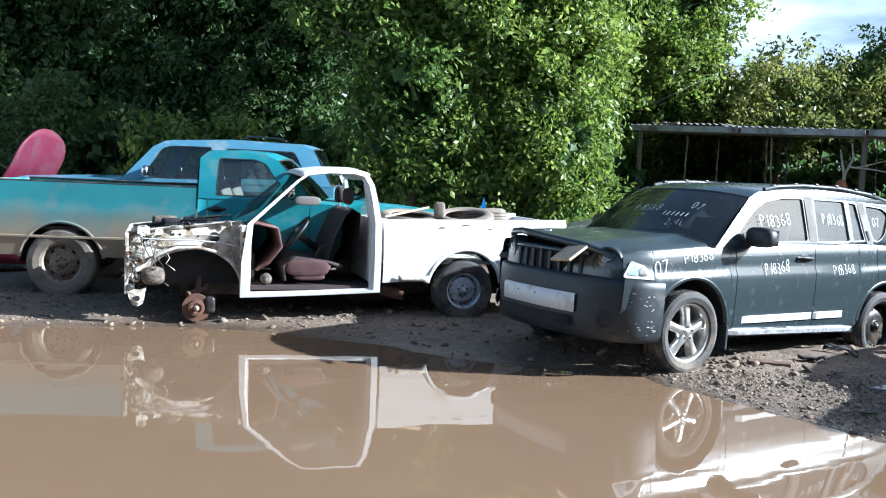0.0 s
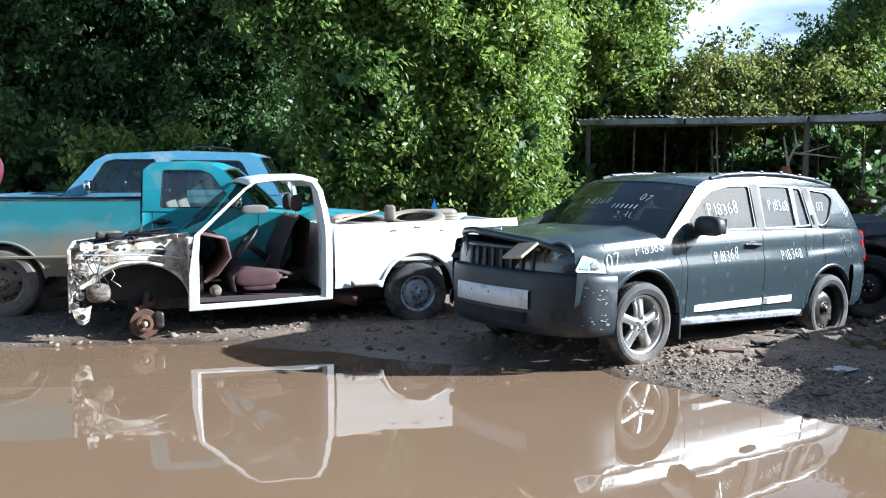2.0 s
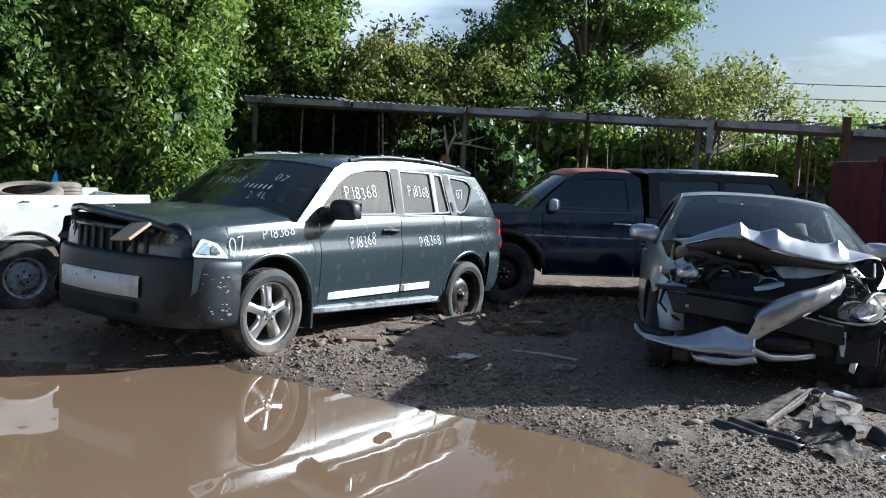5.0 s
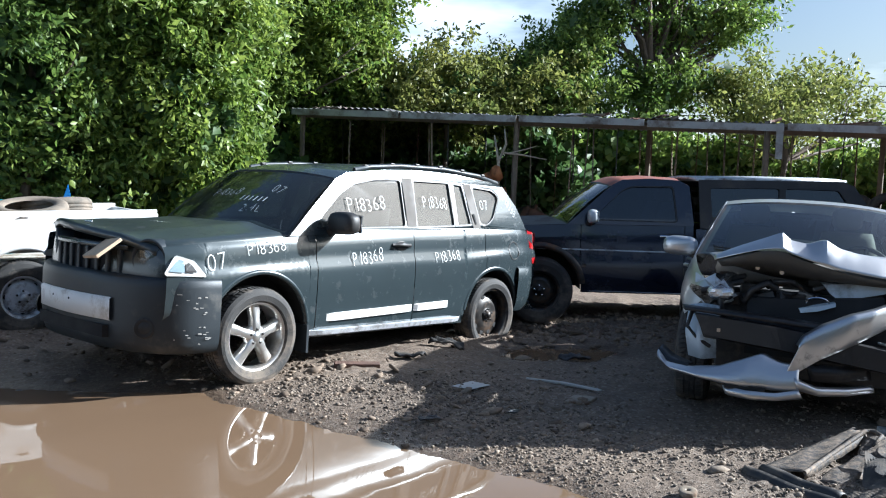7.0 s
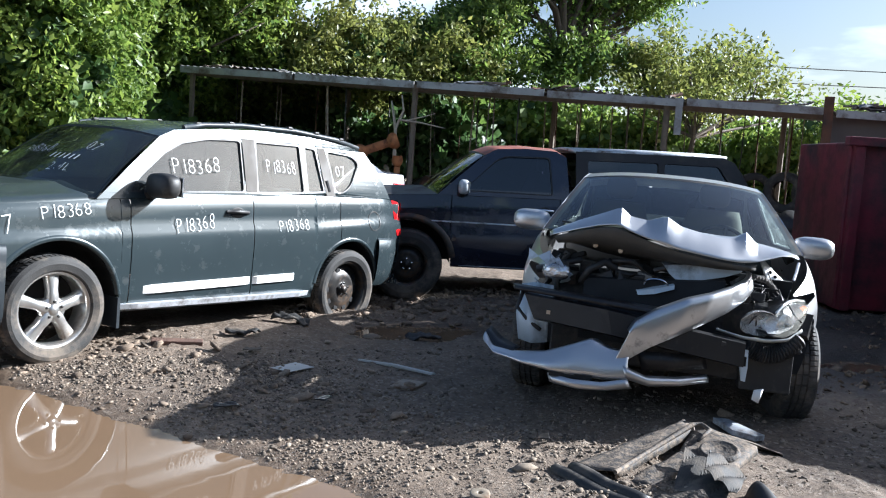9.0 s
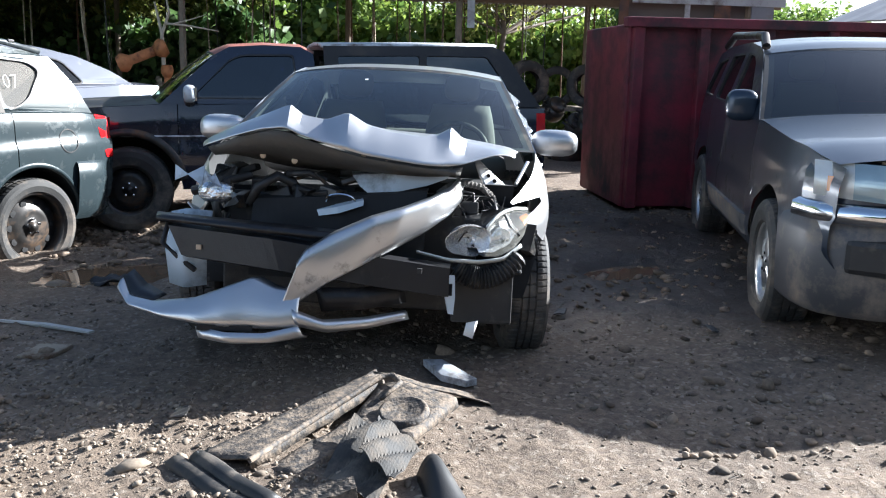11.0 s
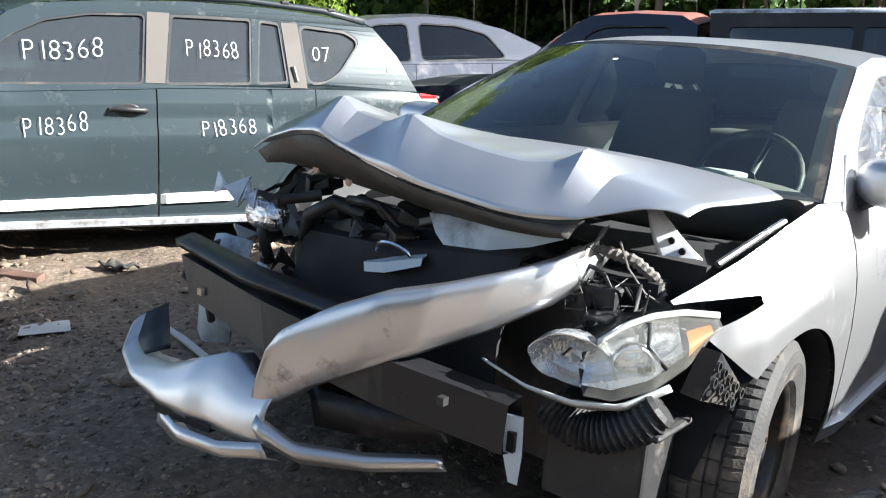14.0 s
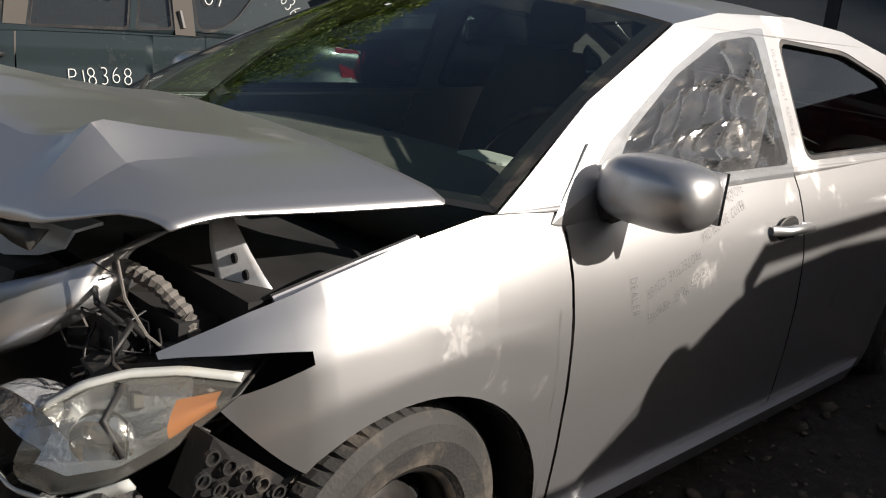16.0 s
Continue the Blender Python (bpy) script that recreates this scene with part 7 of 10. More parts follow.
        d.mesh("hinge_hole", "rust" if rr2 > 0.025 else "black_void", pl)
    # radiator support
    for z, h in ((0.835, 0.035), (0.50, 0.035), (0.30, 0.045)):
        g = Geo()
        g.box((0.70, 0, z), (0.035, 1.26, h))
        g.mesh("radiator_support", "white_worn", R, bevel=0.006)
    for y in (0.64, 0.30, -0.30, -0.64):
        g = Geo()
        g.box((0.70, y, 0.56), (0.035, 0.045, 0.58))
        g.mesh("radiator_support", "white_worn", R, bevel=0.006)
    g = Geo()
    g.box((0.64, 0, 0.60), (0.04, 0.80, 0.50))
    g.mesh("radiator", "black_plastic", R)
    for y in (0.52, -0.52):
        blob((0.70, y, 0.71), (0.03, 0.12, 0.08), 4).mesh("lamp_bucket", "steel_dark", R, smooth=True)
    loft([[(0.66, 0.60, 0.32), (0.58, 0.62, 0.30), (0.52, 0.62, 0.33)], [(0.69, 0.66, 0.30), (0.61, 0.68, 0.27), (0.53, 0.66, 0.29)], [(0.67, 0.69, 0.23), (0.60, 0.70, 0.20), (0.54, 0.68, 0.22)], [(0.64, 0.66, 0.17), (0.59, 0.67, 0.16), (0.55, 0.65, 0.19)]], "bumper_mount", "white_worn", R, 8, "bent pale bumper mount", solid=0.012, smooth=False)
    hm = Geo()
    hm.lathe([(0.0, 0.006), (0.026, 0.006), (0.028, -0.004)], 12, "y", (0.60, 0.70, 0.235))
    hm.mesh("mount_hole", "black_void", R)
    # torn tabs, brackets and loose wires left on the nose
    tr = random.Random(77)
    for k in range(22):
        x, z = (tr.uniform(0.56, 0.74), tr.uniform(0.30, 0.90)) if k < 13 else (tr.uniform(-0.25, 0.58), tr.uniform(0.86, 0.96))
        y = tr.uniform(0.57, 0.70)
        w, h = tr.uniform(0.02, 0.06), tr.uniform(0.03, 0.10)
        a = tr.uniform(-0.7, 0.7)
        tb = Geo()
        tb.grid([[(x + w * u * math.cos(a), y + w * u * math.sin(a) + 0.02 * v * v * tr.uniform(-1, 1), z + h * (v - 0.5) * (1 - 0.4 * u * u)) for u in (-1, -0.2, 0.6, 1)] for v in (0, 0.4, 0.8, 1.0)])
        tb.mesh("torn_tab", tr.choice(("white_worn", "white_worn", "steel_dark", "black_plastic", "rust")), R, solid=0.006)
    for k in range(9):
        p0 = Vector((tr.uniform(0.40, 0.72), tr.uniform(0.60, 0.68), tr.uniform(0.60, 0.92)))
        pts = [p0]
        for _ in range(5):
            pts.append(pts[-1] + Vector((tr.uniform(-0.07, 0.05), tr.uniform(-0.02, 0.03), tr.uniform(-0.10, 0.02))))
        w_ = Geo()
        w_.tube(pts, tr.choice((0.003, 0.004, 0.006)), 6)
        w_.mesh("wire", tr.choice(("black_plastic", "black_plastic", "steel_dark", "white_worn")), R, smooth=True)
    for y0, y1, z0 in ((0.52, 0.30, 0.93), (0.45, -0.10, 0.945), (0.56, 0.50, 0.92)):
        w_ = Geo()
        w_.tube([(-0.30, y0, z0), (-0.05, y0 + 0.03, z0 + 0.03), (0.22, y1, z0 - 0.01), (0.50, y1 + 0.05, z0 - 0.06)], 0.013, 8)
        w_.mesh("hose", "black_plastic", R, smooth=True)
    rnd = random.Random(21)
    for k in range(34):
        b = blob((rnd.uniform(-0.32, 0.55), rnd.uniform(-0.5, 0.5), rnd.uniform(0.60, 0.92)), (rnd.uniform(0.03, 0.14), rnd.uniform(0.03, 0.14), rnd.uniform(0.02, 0.07)), rnd.choice((2.3, 4, 6)), 10, 6)
        b.mesh("engine_part", rnd.choice(("black_plastic", "steel_dark", "steel_dark", "steel_silver", "black_void", "dusty_plastic")), R, smooth=True)
    g = Geo()
    g.box((0.05, 0, 0.50), (1.1, 0.95, 0.30))
    g.mesh("engine_block", "black_void", R)
    blob((0.46, 0.60, 0.44), (0.11, 0.09, 0.09), 2.6).mesh("washer_tank", "dusty_plastic", R, smooth=True)
    # front hubs with rusty brake discs
    for sgn in (1, -1):
        d = Geo()
        d.lathe([(0.03, 0.03), (0.05, 0.055), (0.075, 0.05), (0.08, 0.02), (0.132, 0.018), (0.136, 0.010), (0.136, -0.012), (0.10, -0.014), (0.03, -0.02)], 30, "y", (0.06, sgn * 0.66, 0.14))
        d.mesh("brake_disc", "rust", R, "rusty brake disc resting on the ground", smooth=False)
        cal = blob((-0.07, sgn * 0.66, 0.17), (0.05, 0.045, 0.085), 3.5)
        cal.mesh("brake_caliper", "steel_dark", R, smooth=True)
        hub = Geo()
        hub.lathe([(0.0, 0.09), (0.022, 0.088), (0.026, 0.04), (0.045, 0.03)], 16, "y", (0.06, sgn * 0.66, 0.14))
        hub.mesh("wheel_hub", "steel_tan", R, smooth=True)
        arm = Geo()
        arm.tube([(0.06, sgn * 0.62, 0.12), (0.06, sgn * 0.32, 0.24)], 0.035, 8)
        arm.tube([(0.06, sgn * 0.60, 0.20), (0.03, sgn * 0.50, 0.42)], 0.028, 8)
        arm.tube([(0.14, sgn * 0.60, 0.26), (-0.02, sgn * 0.52, 0.30), (-0.05, sgn * 0.40, 0.36)], 0.03, 8)
        arm.mesh("suspension_arm", "rust", R, smooth=True)
    # bed
    for sgn in (1, -1):
        c.panel("bed_side", -1.74, -3.75, sgn, "white_paint")
        rl = Geo()
        rl.grid([[(x, sgn * (c.y(x, c.belt(x)) + 0.002), c.belt(x) - 0.004), (x, sgn * (c.y(x, c.belt(x)) - 0.015), c.belt(x) + 0.016), (x, sgn * (c.y(x, c.belt(x)) - 0.085), c.belt(x) + 0.012), (x, sgn * (c.y(x, c.belt(x)) - 0.09), c.belt(x) - 0.35)] for x in np.linspace(-1.75, -3.75, 12)])
        rl.mesh("bed_rail", "white_paint", R, smooth=False)
        c.arch_lip(sgn, 1, "white_paint", 0.03, 0.012)
    g = Geo()
    g.box((-2.75, 0, 0.60), (1.98, 1.40, 0.03))
    g.mesh("bed_floor", "white_worn", R)
    g = Geo()
    g.box((-1.77, 0, 0.82), (0.04, 1.5, 0.44))
    g.mesh("bed_front", "white_paint", R)
    g = Geo()
    g.box((-3.74, 0, 0.78), (0.05, 1.50, 0.52))
    g.mesh("tailgate", "white_paint", R, bevel=0.01)
    for sgn in (1, -1):
        lin = Geo()
        xc, zc, rr2 = S["arch"][1]
        pts = [(xc + (rr2 - 0.004) * math.cos(math.pi * i / 18), zc + (rr2 - 0.004) * math.sin(math.pi * i / 18)) for i in range(19)]
        lin.grid([[(x, sgn * 0.785, z), (x, sgn * 0.50, z)] for x, z in pts])
        lin.mesh("wheel_house", "black_void", R)
    g = Geo()
    g.box((-1.7, 0, 0.30), (3.8, 0.75, 0.14))
    g.mesh("chassis_frame", "steel_dark", R)
    ex = Geo()
    ex.tube([(-1.78, 0.60, 0.30), (-1.92, 0.64, 0.27), (-2.0, 0.66, 0.26)], 0.06, 10)
    ex.mesh("spring_hanger", "rust", R)
    dm = loft([[(-1.90, 0.812, 0.48), (-2.05, 0.818, 0.46), (-2.22, 0.808, 0.47)], [(-1.90, 0.815, 0.415), (-2.05, 0.80, 0.41), (-2.22, 0.815, 0.41)]], "dented_patch", "white_worn", R, 8, solid=0.004)
    for x, z, w in ((-2.30, 0.955, 0.10), (-2.55, 0.985, 0.11), (-2.85, 0.95, 0.05)):
        sc = Geo()
        sc.poly([(x, z), (x - w * 0.4, z + 0.022), (x - w, z + 0.016), (x - w * 0.9, z + 0.006), (x - w * 0.5, z + 0.004)], (), lambda a, b: (a, c.y(a, b) + 0.003, b))
        sc.mesh("paint_scrape", "dusty_plastic", R)
    add_wheel(R, -2.62, 0.69, 0.315, 0.32, 0.185, 0.20, "silver", True)
    add_wheel(R, -2.62, -0.69, 0.315, 0.32, 0.185, 0.20, "silver", False)
    return c


def loose_tyre(x, y, z, tilt, yaw, R=0.33, label="worn black tyre lying in the truck bed"):
    tg = tyre_geo(R, 0.20, 0.20, False)
    ob = add_obj("loose_tyre", tg.v, tg.f, "rubber_dusty", smooth=True)
    ob.matrix_world = Matrix.Translation((x, y, z)) @ Euler((radians(90 + tilt), 0, radians(yaw))).to_matrix().to_4x4()
    tagged(ob, label, "tyre", "tyres in the truck bed")
    return ob


def build_dark_pickup():
    S = dict(hw=0.83, ends=(0.75, -3.8),
             belt=[(0.72, 0.93), (0.4, 0.99), (-0.26, 1.03), (-0.6, 1.035), (-1.54, 1.05), (-1.56, 1.02), (-3.7, 1.02)],
             rock=[(0.75, 0.42), (0.42, 0.34), (-3.9, 0.36)],
             arch=[(0, 0.37, 0.42), (-2.65, 0.37, 0.41)],
             plan=[(0.75, 0.92), (0.3, 0.99), (0, 1.0), (-3.9, 1.0)],
             sect=[(-0.1, 0.04), (0, 0.03), (0.2, 0.0), (0.45, 0.0), (0.55, 0.014), (0.8, 0.02), (1.0, 0.045), (1.15, 0.07)],
             gh=[(-0.26, 1.03), (-0.70, 1.43), (-0.82, 1.495), (-1.1, 1.515), (-1.40, 1.505), (-1.50, 1.45), (-1.54, 1.05)],
             windows=[("glass_blue", [(-0.50, 1.075), (-0.82, 1.395), (-0.92, 1.435), (-1.34, 1.445), (-1.38, 1.075)], 0.04)],
             tum=0.22, roof=(-0.70, -1.50), roof_edge=[(-0.70, 1.43), (-0.82, 1.495), (-1.1, 1.515), (-1.40, 1.505), (-1.50, 1.45)], crown=0.035,
             ws=((-0.26, 1.03), (-0.70, 1.43), 0.16), rw=((-1.54, 1.06), (-1.50, 1.46), 0.02))
    c = Car("pickup_truck", car_pose(5.84, 9.47, 0.03, 160.7), "dark navy pickup truck with a rust-red roof and a camper shell", "truck", S)
    for sgn in (1, -1):
        c.panel("front_fender", 0.72, -0.40, sgn, "navy_paint")
        c.panel("door", -0.40, -1.45, sgn, "navy_paint")
        c.panel("cab_corner", -1.45, -1.54, sgn, "navy_paint")
        c.panel("bed_side", -1.56, -3.53, sgn, "navy_paint")
        c.arch_lip(sgn, 0, "steel_dark", 0.05, 0.02)
        c.arch_lip(sgn, 1, "steel_dark", 0.05, 0.02)
        strip(c, 0.55, -1.44, 0.78, 0.78, 0.018, 0.006, sgn, "pinstripe", "steel_silver")
        strip(c, -0.5, -1.9, 0.36, 0.36, 0.012, 0.012, sgn, "sill_trim", "steel_silver")
        wing_mirror(c, -0.50, 0.80, 1.09, sgn, "steel_silver", (0.05, 0.075, 0.07))
        door_handle(c, -1.30, 0.93, sgn, "chrome")
        bucket_seat(c, -1.0, sgn * 0.35, 0.55)
        # camper shell over the bed
        g = Geo()
        o = [(-1.60, 1.03), (-1.58, 1.52), (-3.05, 1.545), (-3.16, 1.50), (-3.48, 1.03)]
        g.poly(o, [smooth_poly([(-1.72, 1.14), (-1.70, 1.44), (-2.40, 1.455), (-2.40, 1.14)], 0.03), smooth_poly([(-2.46, 1.14), (-2.46, 1.455), (-3.0, 1.455), (-3.22, 1.14)], 0.03)], lambda x, z: (x, sgn * (0.80 - (z - 1.03) * 0.16), z))
        g.mesh("camper_side", "navy_dull", c.root, solid=0.02)
        for o2 in ([(-1.71, 1.13), (-1.69, 1.45), (-2.41, 1.465), (-2.41, 1.13)], [(-2.45, 1.13), (-2.45, 1.465), (-3.01, 1.465), (-3.24, 1.13)]):
            g = Geo()
            g.poly(o2, (), lambda x, z: (x, sgn * (0.788 - (z - 1.03) * 0.16), z))
            ob = g.mesh("camper_window", "glass_tint", c.root)
        t = Geo()
        t.poly([(-3.45, 0.98), (-3.53, 0.98), (-3.53, 0.72), (-3.45, 0.72)], (), lambda x, z: (x, sgn * (c.y(x, z) + 0.006), z))
        t.mesh("tail_lamp", "tail_red", c.root, solid=0.01)
    c.liners()
    c.greenhouse("navy_paint", "rust_roof", ("glass_green", "glass_dark"))
    rows = [[(x, 0.72 * u, z + 0.03 * (1 - u * u)) for u in (-1, -0.6, 0, 0.6, 1)] for x, z in ((-1.57, 1.52), (-2.4, 1.54), (-3.08, 1.545))]
    g = Geo()
    g.grid(rows)
    g.mesh("camper_roof", "steel_silver", c.root, "pale dusty camper shell roof", smooth=True, solid=0.03)
    g = Geo()
    g.add([(-3.10, 0.71, 1.53), (-3.10, -0.71, 1.53), (-3.49, -0.80, 1.03), (-3.49, 0.80, 1.03)], [(0, 1, 2, 3)])
    g.mesh("camper_rear", "glass_tint", c.root)
    g = Geo()
    g.box((-3.52, 0, 0.74), (0.04, 1.55, 0.56))
    g.mesh("tailgate", "navy_paint", c.root, bevel=0.01)
    steering_wheel(c, -0.62, 0.35, 0.95)
    c.hood(-0.26, 0.72, "navy_dull", crown=0.05)
    c.fascia(0.72, "navy_paint", 0.42, 0.93, 0.06)
    wrap([(0.45, 0.85), (0.7, 0.83), (0.84, 0.7), (0.88, 0.0)], [(0.42, 0.0), (0.44, 0.02), (0.56, 0.02), (0.58, 0.0)], "front_bumper", "steel_dark", c.root)
    for sgn in (1, -1):
        h = Geo()
        h.box((0.765, sgn * 0.58, 0.78), (0.03, 0.24, 0.14))
        h.mesh("headlight", "lamp_glass", c.root, bevel=0.01)
    simple_wheels(c, 0.345, 0.20, 0.21, ("steel",) * 4, 2.65, 0.84)
    return c


def build_teal_pickup():
    S = dict(hw=0.88, ends=(0.85, -4.2),
             belt=[(0.82, 1.0), (0.3, 1.06), (-0.62, 1.12), (-1.90, 1.14), (-1.91, 1.25), (-4.35, 1.26)],
             rock=[(0.8, 0.45), (-4.2, 0.45)],
             arch=[(0, 0.38, 0.44), (-3.36, 0.37, 0.45)],
             plan=[(0.82, 0.94), (0.3, 1.0), (-4.25, 1.0)],
             sect=[(-0.1, 0.04), (0, 0.03), (0.25, 0.0), (0.6, 0.0), (0.75, 0.015), (1.0, 0.03), (1.15, 0.06)],
             gh=[(-0.62, 1.12), (-1.05, 1.58), (-1.2, 1.65), (-1.5, 1.665), (-1.82, 1.65), (-1.90, 1.58), (-1.90, 1.14)],
             windows=[("glass_green", [(-0.92, 1.17), (-1.18, 1.54), (-1.3, 1.585), (-1.70, 1.585), (-1.72, 1.17)], 0.04)],
             tum=0.16, roof=(-1.05, -1.89), roof_edge=[(-1.05, 1.58), (-1.2, 1.65), (-1.5, 1.665), (-1.82, 1.65), (-1.90, 1.58)], crown=0.03,
             ws=((-0.62, 1.12), (-1.05, 1.58), 0.14), rw=((-1.90, 1.16), (-1.89, 1.6), 0.02))
    c = Car("pickup_truck", car_pose(-0.25, 10.45, 0.04, 2.0), "teal pickup truck with faded mud-stained bed side", "truck", S)
    for sgn in (1, -1):
        c.panel("front_fender", 0.82, -0.68, sgn, "teal_clean")
        c.panel("door", -0.68, -1.80, sgn, "teal_clean")
        c.panel("cab_corner", -1.80, -1.905, sgn, "teal_clean")
        c.panel("bed_side", -1.92, -4.35, sgn, "teal_muddy")
        c.arch_lip(sgn, 1, "teal_muddy", 0.02, 0.006)
        c.arch_lip(sgn, 0, "teal_muddy", 0.02, 0.006)
        rl = Geo()
        rl.tube([(-1.93, sgn * 0.84, 1.252), (-4.35, sgn * 0.84, 1.262)], 0.012, 8)
        rl.mesh("bed_rail", "black_plastic", c.root)
        strip(c, -1.95, -4.3, 0.66, 0.66, 0.03, 0.012, sgn, "side_moulding", "teal_muddy")
        wing_mirror(c, -0.88, 0.84, 1.22, sgn, "chrome", (0.05, 0.10, 0.075))
        door_handle(c, -1.70, 1.02, sgn, "black_plastic")
    c.liners()
    c.greenhouse("teal_clean", "teal_clean", ("glass_tint", "glass_tint"))
    c.hood(-0.62, 0.82, "teal_clean", crown=0.05)
    c.fascia(0.82, "teal_clean", 0.45, 0.98, 0.05)
    simple_wheels(c, 0.375, 0.215, 0.24, ("tan", "tan", "tan", "tan"), 3.36, 0.88, tyre="rubber_dusty")
    for sgn in (1, -1):
        bucket_seat(c, -1.35, sgn * 0.38, 0.62)
    steering_wheel(c, -1.0, 0.38, 1.05)
    g = Geo()
    g.box((-4.36, 0, 0.96), (0.05, 1.6, 0.6))
    g.mesh("tailgate", "teal_paint", c.root)
    g = Geo()
    g.box((-3.1, 0, 0.75), (2.4, 1.6, 0.04))
    g.mesh("bed_floor", "steel_dark", c.root)
    return c


def build_blue_suv():
    S = dict(hw=0.92, ends=(0.9, -3.5),
             belt=[(0.85, 1.16), (0.3, 1.19), (-0.6, 1.22), (-1.8, 1.22), (-3.45, 1.22)],
             rock=[(0.85, 0.5), (-3.45, 0.5)],
             arch=[(0, 0.42, 0.46), (-2.65, 0.42, 0.46)],
             plan=[(0.85, 0.95), (0.3, 1.0), (-3.45, 0.98)],
             sect=[(-0.1, 0.04), (0, 0.03), (0.25, 0.0), (0.6, 0.0), (0.75, 0.015), (1.0, 0.03), (1.15, 0.06)],
             gh=[(-0.58, 1.20), (-1.0, 1.68), (-1.15, 1.76), (-2.0, 1.80), (-3.0, 1.77), (-3.15, 1.72), (-3.42, 1.22)],
             windows=[("glass_green", [(-0.86, 1.25), (-1.12, 1.66), (-1.25, 1.70), (-1.78, 1.70), (-1.80, 1.25)], 0.04),
                      ("glass_green", [(-1.98, 1.28), (-1.96, 1.69), (-2.9, 1.68), (-3.1, 1.30)], 0.06)],
             tum=0.18, roof=(-1.0, -3.15), roof_edge=[(-1.0, 1.68), (-1.15, 1.76), (-2.0, 1.80), (-3.0, 1.77), (-3.15, 1.72)], crown=0.03,
             ws=((-0.58, 1.20), (-1.0, 1.68), 0.14), rw=((-3.42, 1.22), (-3.15, 1.72), 0.03))
    c = Car("suv", car_pose(-4.32, 12.7, 0.09, 181.0), "light blue older two-door suv with pale roof", "car", S)
    for sgn in (1, -1):
        c.panel("front_fender", 0.85, -0.62, sgn, "blue_paint")
        c.panel("door", -0.62, -1.86, sgn, "blue_paint")
        c.panel("rear_fender", -1.86, -3.45, sgn, "blue_paint")
    c.liners()
    c.greenhouse("blue_paint", "blue_paint", ("glass_green", "glass_green"))
    c.hood(-0.58, 0.85, "blue_paint", crown=0.05)
    c.fascia(0.85, "blue_paint", 0.5, 1.06, 0.05)
    simple_wheels(c, 0.37, 0.2, 0.23, ("steel",) * 4, 2.65, 0.9)
    for sgn in (1, -1):
        wing_mirror(c, -0.95, 0.86, 1.31, sgn, "chrome", (0.05, 0.10, 0.085))
        bucket_seat(c, -1.35, sgn * 0.38, 0.75, "interior_beige")
        door_handle(c, -1.70, 1.08, sgn, "chrome")
    steering_wheel(c, -0.95, 0.38, 1.15)
    c.fascia(-3.45, "blue_paint", 0.5, 1.22, 0.03, -1, "tailgate")
    rk = Geo()
    rk.tube([(-2.0, -0.3, 1.85), (-2.1, -0.2, 1.90), (-2.6, -0.1, 1.88), (-2.7, 0.1, 1.84)], 0.014, 6)
    rk.mesh("roof_strap", "black_plastic", c.root)
    return c


